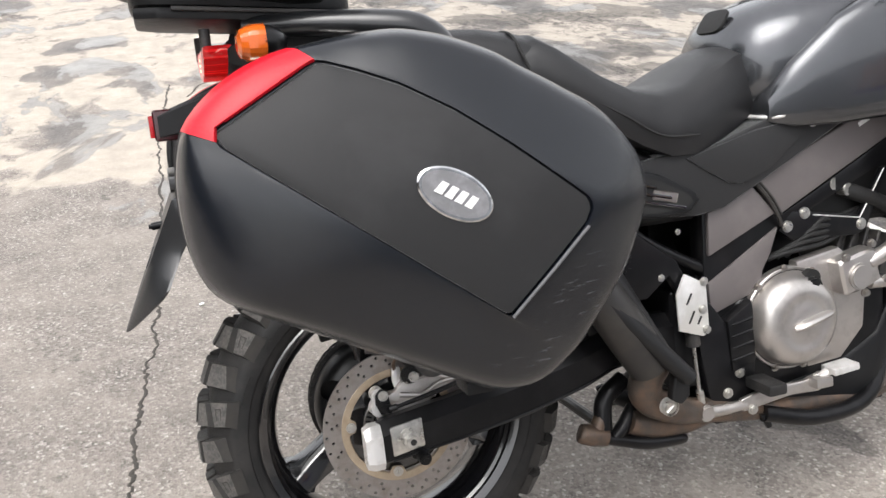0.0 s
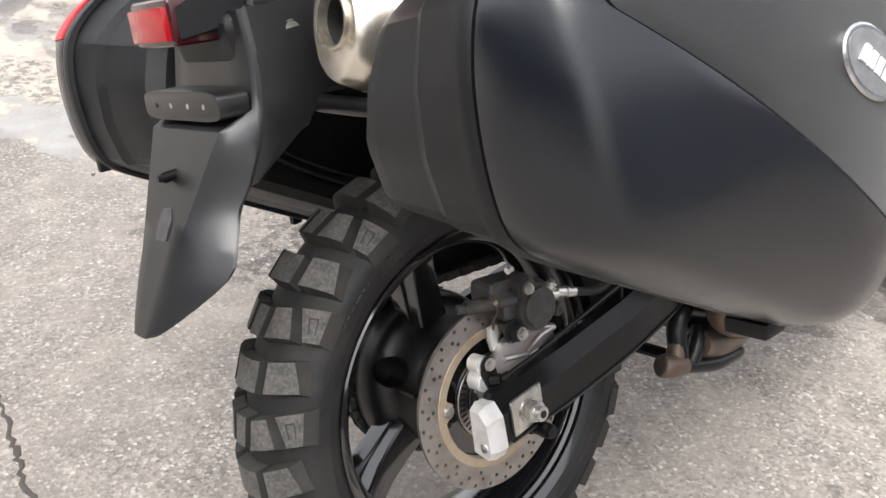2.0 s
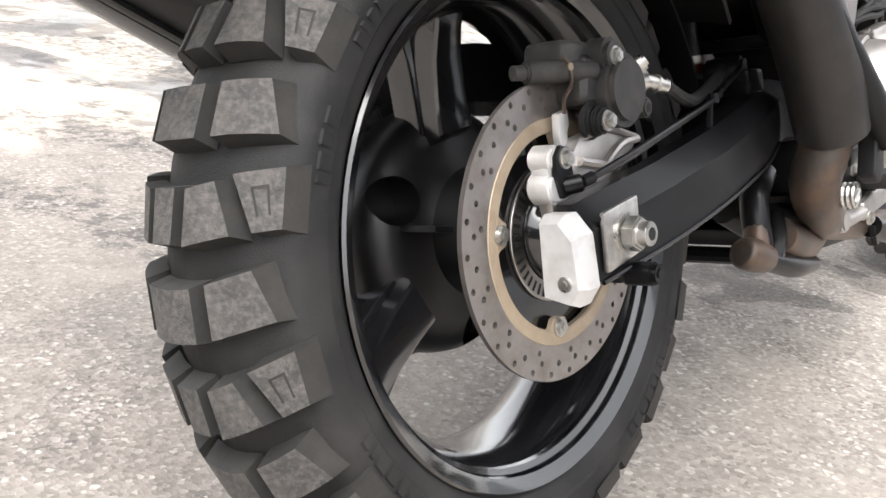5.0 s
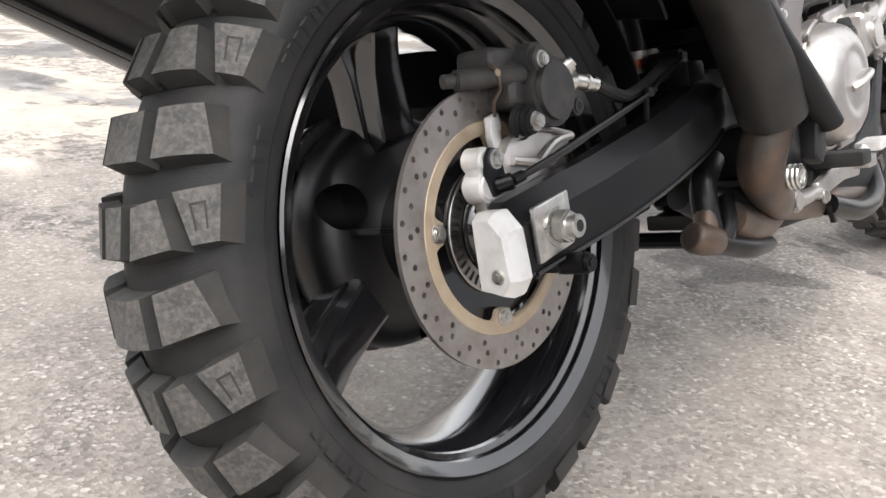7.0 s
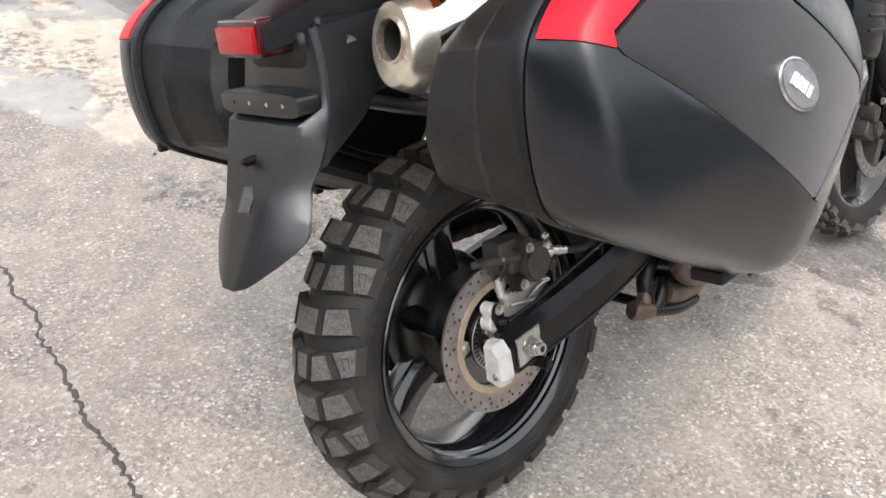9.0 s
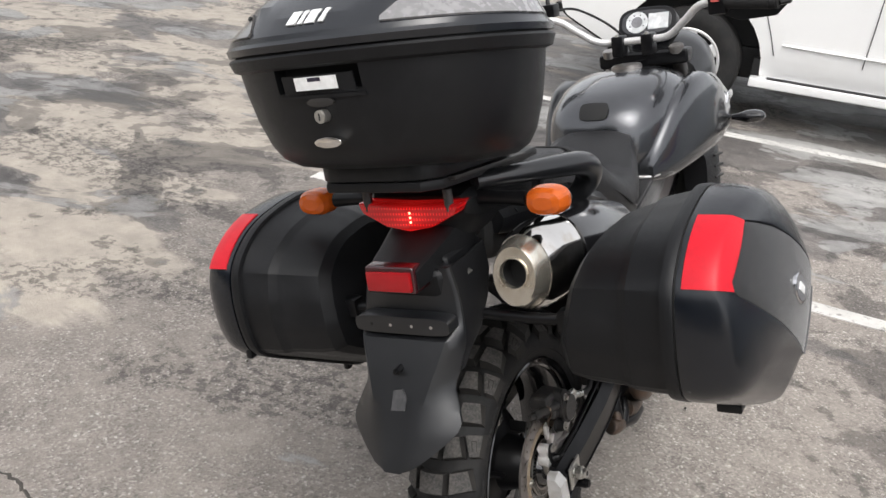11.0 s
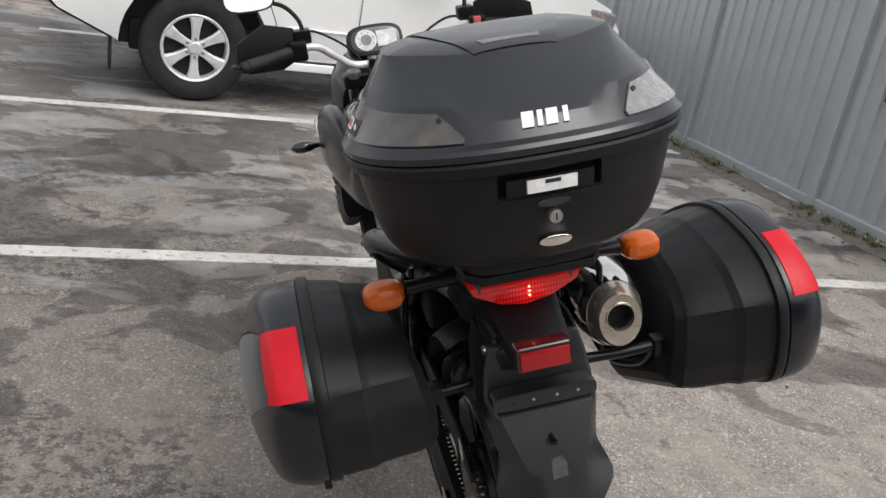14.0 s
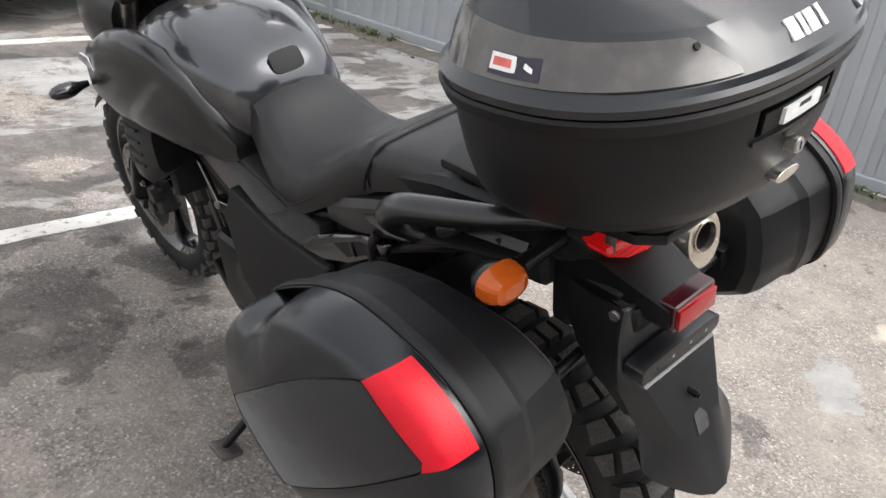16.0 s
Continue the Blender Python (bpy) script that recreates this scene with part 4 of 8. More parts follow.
def lid_patch(name, a0, a1, low, high, material, parent, lift=0.0035, label="", n=18, m=5):
    """A thin lens that follows the lid between two angles; low and high give z along it."""
    bm = bmesh.new()
    layers = []
    for lf in (lift, lift - 0.006):
        g = []
        for i in range(n + 1):
            f = i / n
            a = radians(a0 + (a1 - a0) * f)
            lo, hi = (float(np.interp(f, [q[0] for q in w], [q[1] for q in w])) for w in (low, high))
            g.append([bm.verts.new(on_lid(a, lo + (hi - lo) * j / m, lf)) for j in range(m + 1)])
        layers.append(g)
    top, bot = layers
    for i in range(n):
        for j in range(m):
            bm.faces.new((top[i][j], top[i][j + 1], top[i + 1][j + 1], top[i + 1][j]))
            bm.faces.new((bot[i][j], bot[i + 1][j], bot[i + 1][j + 1], bot[i][j + 1]))
    for i in range(n):
        for j in (0, m):
            bm.faces.new((top[i][j], top[i + 1][j], bot[i + 1][j], bot[i][j]))
    for i in (0, n):
        for j in range(m):
            bm.faces.new((top[i][j], bot[i][j], bot[i][j + 1], top[i][j + 1]))
    return part(name, bm, material, parent, label)


def crown_point(x, y, lift):
    ok, at, normal, _ = LID_HOST[0].ray_cast(Vector((x, y, 1.7)), Vector((0, 0, -1)))
    return tuple(at + Vector((0, 0, lift))) if ok else (x, y, 1.42)


def crown_patch(name, y0, y1, w0, w1, lift, material, parent, label="", n=10, m=12):
    bm = bmesh.new()
    grids = []
    for lf in (lift, -0.003):
        g = []
        for i in range(n + 1):
            y = y0 + (y1 - y0) * i / n
            w = w0 + (w1 - w0) * i / n
            g.append([bm.verts.new(crown_point(w * (2 * k / m - 1), y, lf)) for k in range(m + 1)])
        grids.append(g)
    top, low = grids
    for i in range(n):
        for k in range(m):
            bm.faces.new((top[i][k], top[i][k + 1], top[i + 1][k + 1], top[i + 1][k]))
        for k in (0, m):
            bm.faces.new((top[i][k], top[i + 1][k], low[i + 1][k], low[i][k]))
    for i in (0, n):
        for k in range(m):
            bm.faces.new((top[i][k], top[i][k + 1], low[i][k + 1], low[i][k]))
    return part(name, bm, material, parent, label)


def tub_y(x, z):
    k = [q[0] for q in TUBZ]
    hw, yb, yf = (float(np.interp(z, k, [q[i] for q in TUBZ])) for i in (1, 2, 3))
    return (yb + yf) / 2 - (yf - yb) / 2 * (1 - (abs(x) / hw) ** 2.35) ** (1 / 2.35)


def tub_patch(name, x0, x1, z0, z1, lift, material, parent, label="", n=12, m=5):
    """A thin sheet that follows the tub's back."""
    bm = bmesh.new()
    grids = []
    for lf in (lift, -0.004):
        grids.append([[bm.verts.new(tilted((x0 + (x1 - x0) * i / n, tub_y(x0 + (x1 - x0) * i / n, z0 + (z1 - z0) * k / m) - lf, z0 + (z1 - z0) * k / m))) for k in range(m + 1)] for i in range(n + 1)])
    top, low = grids
    for i in range(n):
        for k in range(m):
            bm.faces.new((top[i][k], top[i][k + 1], top[i + 1][k + 1], top[i + 1][k]))
        for k in (0, m):
            bm.faces.new((top[i][k], top[i + 1][k], low[i + 1][k], low[i][k]))
    for i in (0, n):
        for k in range(m):
            bm.faces.new((top[i][k], top[i][k + 1], low[i][k + 1], low[i][k]))
    return part(name, bm, material, parent, label)


def top_case():
    ob = thing("top_case", "large black hard top case on the rear rack", "luggage case", m=BIKE)
    tub = part("case_tub", loft([level(*q) for q in TUBZ] + [level(1.288, 0.255, -0.427, 0.006)]), PLASTIC, ob, "matt textured black lower tub")
    lip = [level(1.274, 0.262, -0.434, 0.013), level(1.278, 0.274, -0.441, 0.022), level(1.294, 0.280, -0.446, 0.027), level(1.2985, 0.277, -0.442, 0.024), level(1.299, 0.262, -0.43, 0.012)]
    part("tub_rim", loft(lip, caps=False), PLASTIC, ob)
    part("rim_gap", loft([level(1.296, 0.268, -0.434, 0.016), level(1.306, 0.268, -0.434, 0.016)], caps=False), DEEP, ob)
    lid = [skirt_ring(1.3015, 0.262, -0.43, 0.012), skirt_ring(1.302, 0.278, -0.444, 0.025), skirt_ring(1.3125, 0.280, -0.447, 0.026), skirt_ring(1.3185, 0.274, -0.4425, 0.019), skirt_ring(1.327, 0.267, -0.4400, 0.013)]
    lid += [facet_ring(1.352, -0.4190, 0.116, -0.4010, 0.249, -0.225, 0.000, 0.027), facet_ring(1.374, -0.3815, 0.128, -0.3740, 0.234, -0.220, -0.012, 0.018), facet_ring(1.400, -0.3360, 0.159, -0.284, 0.211, -0.195, -0.028, 0.007), facet_ring(1.4255, -0.2930, 0.187, -0.193, 0.190, -0.172, -0.050), facet_ring(1.4325, -0.265, 0.150, -0.178, 0.153, -0.160, -0.075), facet_ring(1.4350, -0.220, 0.080, -0.165, 0.083, -0.155, -0.110)]
    lid_ob = part("case_lid", loft(lid), LID, ob, "satin dark grey domed lid", angle=13)
    LID_HOST.append(lid_ob.evaluated_get(bpy.context.evaluated_depsgraph_get()))
    # centre panel laid on the lid's crown, with a grey mark
    crown_patch("lid_panel", -0.285, -0.095, 0.066, 0.135, 0.0022, LID, ob, "flush dark centre panel")
    crown_patch("panel_mark", -0.262, -0.244, 0.046, 0.052, 0.0030, GREYPRINT, ob)
    # corner lenses: shaded left one coloured dark, lit right one coloured pale
    lid_patch("side_reflector", 247, 150, [(0, 1.330), (1, 1.326)], [(0, 1.336), (0.10, 1.366), (0.45, 1.366), (1, 1.374)], SHADED_LENS, ob, label="grey wraparound reflector, darkened as the shaded side")
    lid_patch("side_reflector", 293, 390, [(0, 1.330), (1, 1.326)], [(0, 1.336), (0.10, 1.366), (0.45, 1.366), (1, 1.374)], CLEAR, ob, label="grey wraparound reflector, paled as the lit side")
    for s in (-1, 1):
        a = radians(270 + s * 33)
        p = Vector(on_lid(a, 1.358, 0.003))
        part("lens_screw", rod(p, p + Vector((s * 0.001, -0.003, 0.002)), 0.004, 10), DEEP, ob)
    # plain slanted marks for the maker's name
    for i in range(4):
        w = 0.0175 if i in (0, 2) else 0.008
        u = (-0.040, -0.017, -0.004, 0.022)[i]
        z0, z1 = 1.340, 1.357
        bm = bmesh.new()
        ring4 = [(u, z0), (u + w, z0), (u + w + 0.005, z1), (u + 0.005, z1)]
        hits = [LID_HOST[0].ray_cast(Vector((x, -0.7, z)), Vector((0, 1, 0)))[1] for x, z in ring4]
        front = [bm.verts.new(h + Vector((0, -0.0026, 0.0016))) for h in hits]
        back = [bm.verts.new(h + Vector((0, 0.003, -0.002))) for h in hits]
        bm.faces.new(front)
        for q in range(4):
            bm.faces.new((front[q], front[(q + 1) % 4], back[(q + 1) % 4], back[q]))
        part("maker_mark", bm, WHITE, ob, "white slanted emblem bar")
    # latch recess, label, lock and oval button on the back face
    bored(tub, rbox((-0.083, -0.47, 1.236), (0.078, -0.398, 1.276), 0.004, 2))
    handle = tub_patch("latch_handle", -0.070, 0.066, 1.2335, 1.2630, -0.001, PLASTIC, ob, "black latch handle in its recess")
    tub_patch("latch_frame", -0.086, 0.084, 1.2260, 1.2315, 0.0035, PLASTIC, ob)
    lab = tub_patch("latch_label", -0.040, 0.037, 1.2395, 1.2600, 0.0042, WHITE, ob, "white latch label", 6, 2)
    tub_patch("label_mark", -0.013, 0.011, 1.2525, 1.2585, 0.0048, INK, lab, "", 3, 2)
    part("latch_badge", slab(sup(0.026, 0.007, 0, 1.2215, 20, 2.2), 1, -0.4325, -0.415, 0.001), SHIELD, ob)
    lock = part("lock", rod((0, -0.420, 1.200), (0, -0.4405, 1.2005), 0.0105, 24, 0.0015), ZINC, ob, "round silver key lock")
    part("key_slot", rbox((-0.0012, -0.4412, 1.195), (0.0012, -0.4395, 1.206), 0), DEEP, lock)
    part("release_button", slab(sup(0.026, 0.0085, 0, 1.158, 28, 2.0), 1, -0.4315, -0.405, 0.003, 3), CHROME, ob, "silver oval release button")
    # small stickers on the lid side
    st = lid_patch("sticker", 190.5, 175.5, [(0, 1.332), (1, 1.332)], [(0, 1.351), (1, 1.351)], INK, ob, 0.0046, "small black and red sticker", 6, 2)
    lid_patch("sticker_patch", 183, 176, [(0, 1.336), (1, 1.336)], [(0, 1.350), (1, 1.350)], WHITE, st, 0.0054, "", 4, 2)
    lid_patch("sticker_patch", 181.8, 177, [(0, 1.3395), (1, 1.3395)], [(0, 1.3465), (1, 1.3465)], STICKRED, st, 0.0060, "", 4, 2)
    lid_patch("sticker_patch", 188, 185.5, [(0, 1.338), (1, 1.341)], [(0, 1.342), (1, 1.346)], WHITE, st, 0.0054, "", 4, 2)
    return ob


top_case()


# ---- motorcycle ----
bike = thing("motorcycle", "black and grey adventure motorcycle leaning on its side stand", "motorcycle", m=BIKE)
AX = (0.0, 0.0, 0.342)
FX = (0.0, 1.555, 0.342)


def wheel_pieces(parent, centre, rows, rad):
    """Tread blocks round the tyre: one mesh for each kind, shared by all its repeats."""

    def block(front, back, length, h, mark=False):
        """front, back: the reach in x of the block's two ends; the outer blocks trail."""
        bm = bmesh.new()
        n = 4
        top, low = [], []
        for i in range(n + 1):
            for s, (x0, x1) in ((1, front), (-1, back)):
                x = x0 + (x1 - x0) * i / n
                f = abs(x) / 0.08
                r = rad - 0.045 * f**2.6 - 0.004 * f
                y = s * length / 2 + 0.013 * max(0.0, abs(x) - 0.02) / 0.05
                side = 0.0022 if i == n else -0.0022 if i == 0 else 0.0
                top.append(bm.verts.new((x, y, r)))
                low.append(bm.verts.new((x + side, y + s * 0.0028, r - h)))
        # worn pale tops; walls coloured darker for the shade between blocks
        for i in range(n):
            a = 2 * i
            f = bm.faces.new((top[a], top[a + 1], top[a + 3], top[a + 2]))
            f.smooth = True
            bm.faces.new((top[a], top[a + 2], low[a + 2], low[a])).material_index = 1
            bm.faces.new((top[a + 1], low[a + 1], low[a + 3], top[a + 3])).material_index = 1
        bm.faces.new((top[0], low[0], low[1], top[1])).material_index = 1
        bm.faces.new((top[-2], top[-1], low[-1], low[-2])).material_index = 1
        if mark:
            for u0, u1, v0, v1 in ((0.30, 0.36, 0.25, 0.75), (0.64, 0.70, 0.25, 0.75), (0.36, 0.64, 0.25, 0.30)):
                q = []
                for u, v in ((u0, v0), (u1, v0), (u1, v1), (u0, v1)):
                    a, b = top[0].co.lerp(top[-2].co, u), top[1].co.lerp(top[-1].co, u)
                    q.append(bm.verts.new(a.lerp(b, v) + Vector((0.0006, 0, 0.0016))))
                bm.faces.new(q).material_index = 1
        bmesh.ops.recalc_face_normals(bm, faces=[f for f in bm.faces if len(f.verts) == 4])
        for e in bm.edges:
            e.smooth = len(e.link_faces) == 2 and all(f.material_index == 0 for f in e.link_faces)
        me = bpy.data.meshes.new("tread_block")
        bm.to_mesh(me)
        bm.free()
        me.materials.append(TREAD)
        me.materials.append(GROOVE_SHADE)
        return me

    big = [block((-0.026, 0.024), (-0.026, 0.024), 0.0385, 0.0185), block((0.036, 0.063), (0.036, 0.071), 0.0385, 0.019), block((-0.063, -0.037), (-0.071, -0.037), 0.0385, 0.019)]
    small = [block((-0.012, 0.012), (-0.014, 0.009), 0.0385, 0.0185), block((0.022, 0.043), (0.020, 0.052), 0.0385, 0.018), block((0.053, 0.0765), (0.063, 0.0755), 0.041, 0.020, True), block((-0.043, -0.021), (-0.052, -0.023), 0.0385, 0.018), block((-0.0765, -0.053), (-0.0755, -0.063), 0.041, 0.020, True)]
    rnd = random.Random(2)
    for k in range(rows):
        for me in big if k % 2 else small:
            o = new("tread_block", me)
            o.parent = parent
            o.matrix_parent_inverse = Matrix.Identity(4)
            a = 360 * k / rows + 7.1 + rnd.uniform(-0.25, 0.25)
            o.matrix_basis = Matrix.Translation(centre) @ pose(0, 0, 0, a, 0, 0)


def spokes(parent, centre, count, first, r0, r1, half, material, name="spoke", front=0.034, back=-0.034, dish=0.0):
    for k in range(count):
        a = radians(first + 360 * k / count)
        d, s = Vector((0, math.cos(a), math.sin(a))), Vector((0, -math.sin(a), math.cos(a)))
        rings = []
        for f, w, dx in ((0, 1.10, -0.010), (0.035, 1.14, 0.0), (0.45, 0.98, 0.0), (0.85, 0.92, 0.0), (0.96, 1.02, -0.002), (1.0, 1.30, -0.006)):
            w *= half
            hx, lx = front + dx + (dish - 0.004) * f, back + 0.012 * f
            m = (hx + lx) / 2
            c = Vector(centre) + d * (r0 + (r1 - r0) * f)
            pr = [(lx, -w * 0.8), (lx + 0.006, -w * 0.95), (m, -w), (hx - 0.0085, -w), (hx - 0.0035, -w * 0.62), (hx - 0.0008, -w * 0.25), (hx - 0.0008, w * 0.25), (hx - 0.0035, w * 0.62), (hx - 0.0085, w), (m, w), (lx + 0.006, w * 0.95), (lx, w * 0.8)]
            rings.append([c + Vector((x, 0, 0)) + s * y for x, y in pr])
        part(name, loft(rings), material, parent, angle=28)


def drilled_disc(centre, x, r_out, r_in, thick, rows, hole):
    """A flat ring with round holes through it, axis along x."""
    bm = bmesh.new()
    c = Vector(centre)

    def circle(cy, cz, r, n):
        vs = [bm.verts.new((c.x + x, c.y + cy + r * math.cos(2 * math.pi * i / n), c.z + cz + r * math.sin(2 * math.pi * i / n))) for i in range(n)]
        return [bm.edges.new((vs[i], vs[(i + 1) % n])) for i in range(n)]

    edges = circle(0, 0, r_out, 96) + circle(0, 0, r_in, 72)
    for r, n, off in rows:
        for i in range(n):
            a = 2 * math.pi * (i + off) / n
            edges += circle(r * math.cos(a), r * math.sin(a), hole, 10)
    bmesh.ops.triangle_fill(bm, use_beauty=True, use_dissolve=False, edges=edges)
    ext = bmesh.ops.extrude_face_region(bm, geom=list(bm.faces))
    bmesh.ops.translate(bm, vec=(thick, 0, 0), verts=[v for v in ext["geom"] if isinstance(v, bmesh.types.BMVert)])
    return bm


def rear_spokes(parent):
    """Broad flat-faced spokes with a lower ledge that flares into the rim."""
    for first in (98.7, 212.6, 335.6):
        a = radians(first)
        d, q = Vector((0, math.cos(a), math.sin(a))), Vector((0, -math.sin(a), math.cos(a)))
        rings = []
        for r, w, x, e in ((0.086, 0.0245, -0.022, 0.004), (0.0935, 0.0250, -0.006, 0.005), (0.0985, 0.0248, 0.0005, 0.005), (0.13, 0.0228, 0.0015, 0.005), (0.165, 0.0205, 0.0060, 0.006), (0.187, 0.0192, 0.0130, 0.011), (0.198, 0.0190, 0.0170, 0.020), (0.2065, 0.0190, 0.0190, 0.036)):
            c = Vector(AX) + d * r
            half = [(x, w - 0.006), (x - 0.0006, w - 0.0028), (x - 0.0030, w), (-0.0190, w + 0.0012), (-0.0200, w + e - 0.001), (-0.0220, w + e), (-0.050, w + e)]
            rings.append([c + Vector((h, 0, 0)) + q * v for h, v in half] + [c + Vector((h, 0, 0)) - q * v for h, v in half[::-1]])
        part("spoke", loft(rings), GLOSS, parent, angle=28)


def rear_wheel():
    prof = [(-0.060, 0.232), (-0.068, 0.238), (-0.075, 0.250), (-0.0775, 0.266), (-0.074, 0.281), (-0.062, 0.293), (-0.045, 0.306), (-0.02, 0.3165), (0.0, 0.3185), (0.02, 0.3165), (0.045, 0.3060), (0.058, 0.2965), (0.069, 0.2885), (0.0745, 0.2820), (0.0768, 0.275), (0.0780, 0.264), (0.0772, 0.2565), (0.0750, 0.2545), (0.0740, 0.2500), (0.0715, 0.2440), (0.069, 0.2385), (0.060, 0.232)]
    tyre = part("rear_tyre", revolve(prof, AX, 96), RUBBER, bike, "chunky black block-tread rear tyre, dusty")
    # raised sidewall marks, unreadable bars
    rl = random.Random(21)
    for a0, cnt in ((298, 11), (118, 9), (205, 6), (152, 4), (250, 7)):
        a = a0
        for i in range(cnt):
            w = rl.choice((1.0, 1.8, 2.3, 2.6))
            r0 = 0.258 + rl.uniform(-0.0008, 0.0008)
            bm = revolve([(0.0755, r0 - 0.001), (0.0780, r0), (0.0795, r0 + 0.012), (0.0772, r0 + 0.013)], AX, 2, True, (a, a + w))
            part("sidewall_mark", bm, RUBBER, tyre)
            a += w + 1.0
    wheel_pieces(tyre, Vector(AX), 30, 0.3365)
    rim = [(-0.068, 0.222), (-0.071, 0.2235), (-0.073, 0.221), (-0.070, 0.214), (-0.058, 0.206), (-0.045, 0.197), (-0.02, 0.190), (0.02, 0.190), (0.040, 0.196), (0.050, 0.203), (0.056, 0.2035), (0.060, 0.208), (0.066, 0.2095), (0.069, 0.214), (0.073, 0.221), (0.071, 0.2235), (0.068, 0.222), (0.055, 0.214), (0.0, 0.197), (-0.055, 0.214)]
    rim = [(x, q * 1.064) for x, q in rim]
    r = part("rear_rim", revolve(rim, AX, 96, True), GLOSS, bike, "gloss black three-spoke alloy rim", angle=26)
    hub = part("hub", revolve([(-0.082, 0.030), (-0.082, 0.114), (-0.070, 0.122), (-0.050, 0.1235), (-0.036, 0.120), (-0.025, 0.112), (-0.018, 0.101), (-0.013, 0.088), (-0.009, 0.074), (-0.001, 0.063), (0.03, 0.056), (0.080, 0.047), (0.088, 0.040), (0.088, 0.018)], AX, 96, True), HUBM, r, "satin black hub drum")
    for k in range(3):
        a = radians(155.4 + 120 * k)
        p = Vector(AX) + Vector((-0.014, 0.097 * math.cos(a), 0.097 * math.sin(a)))
        bored(hub, rod(p - Vector((0.03, 0, 0)), p + Vector((0.03, 0, 0)), 0.0225, 40))
    for k in range(3):
        a = radians(170 + 120 * k)
        d = Vector((0, math.cos(a), math.sin(a)))
        fin = rbox((-0.020, -0.012, -0.003), (0.029, 0.012, 0.003), 0.002)
        bmesh.ops.transform(fin, matrix=Matrix.Translation(Vector(AX) + d * 0.080) @ Matrix.Rotation(a, 4, "X"), verts=fin.verts)
        part("hub_fin", fin, HUBM, hub)
    rear_spokes(r)
    # brake disc, carrier, sensor ring
    disc = part("brake_disc", drilled_disc(AX, 0.0890, 0.1335, 0.1015, 0.0048, [(0.1275, 28, 0.0), (0.1180, 28, 0.42), (0.1095, 14, 0.6)], 0.0029), DISC, bike, "drilled steel brake disc with worn surface", angle=25)
    part("disc_carrier", revolve([(0.0885, 0.1015), (0.0885, 0.0880), (0.0930, 0.0880), (0.0947, 0.0895), (0.0947, 0.1010), (0.0930, 0.1022)], AX, 96, True), TAN, disc, "tarnished tan inner ring")
    for k in range(4):
        t = radians(172.5 + 90 * k)
        d, q = Vector((0, math.cos(t), math.sin(t))), Vector((0, -math.sin(t), math.cos(t)))
        c = Vector(AX)
        lug = [c + d * 0.091 + q * 0.020, c + d * 0.084 + q * 0.0125, c + d * 0.077 + q * 0.0095, c + d * 0.0755, c + d * 0.077 - q * 0.0095, c + d * 0.084 - q * 0.0125, c + d * 0.091 - q * 0.020]
        part("carrier_lug", slab([(p.y, p.z) for p in lug], 0, 0.0887, 0.0950, 0.001, 1), TAN, disc)
        p = c + d * 0.0850
        bolt("disc_bolt", (0.0950, p.y, p.z), 0.0072, 0.004, disc, ZINC, 16)
    part("disc_spider", revolve([(0.0780, 0.088), (0.0780, 0.040), (0.0835, 0.040), (0.0835, 0.088)], AX, 64, True), GLOSS, disc)
    abs_ring = part("sensor_ring", revolve([(0.0842, 0.0450), (0.0842, 0.0612), (0.0868, 0.0620), (0.0874, 0.0612), (0.0874, 0.0450)], AX, 64, True), STEEL, bike, "slotted steel wheel-speed ring")
    for i in range(44):
        a = 360 * i / 44
        part("sensor_slot", revolve([(0.0868, 0.0495), (0.0868, 0.0592), (0.0878, 0.0592), (0.0878, 0.0495)], AX, 1, True, (a, a + 3.6)), DEEP, abs_ring)
    part("disc_hub", revolve([(0.080, 0.0440), (0.090, 0.0430), (0.100, 0.036), (0.116, 0.027), (0.122, 0.018)], AX, 48), GLOSS, bike)
    part("axle", rod((-0.185, 0, 0.342), (0.170, 0, 0.342), 0.0105, 20), STEEL, bike)
    # final drive
    teeth = []
    for i in range(47 * 4):
        teeth.append((0.126 if i % 4 in (0, 1) else 0.118))
    pts = [(AX[1] + t * math.cos(2 * math.pi * i / 188), AX[2] + t * math.sin(2 * math.pi * i / 188)) for i, t in enumerate(teeth)]
    part("rear_sprocket", slab(pts, 0, -0.0935, -0.0865, 0.0), STEEL, bike, "dark toothed rear sprocket")
    links = bmesh.new()
    c1, c2, r1, r2 = Vector((0.0, 0.342)), Vector((0.600, 0.395)), 0.122, 0.040
    path = []
    for i in range(34):
        a = radians(95 + 170 * i / 33)
        path.append(c1 + r1 * Vector((math.cos(a), math.sin(a))))
    for i in range(1, 40):
        f = i / 40
        path.append(path[33].lerp(c2 + Vector((0.0, -r2)), f) + Vector((0, -0.010 * math.sin(math.pi * f))))
    for i in range(10):
        a = radians(-90 + 180 * i / 9)
        path.append(c2 + r2 * Vector((math.cos(a), math.sin(a))))
    for i in range(1, 40):
        path.append((c2 + Vector((0, r2))).lerp(path[0], i / 40))
    for i in range(len(path)):
        p, q = path[i], path[(i + 1) % len(path)]
        d = q - p
        turn = Matrix.Rotation(math.atan2(d.y, d.x), 4, "X")
        m = (p + q) / 2
        w = 0.0095 if i % 2 else 0.0065
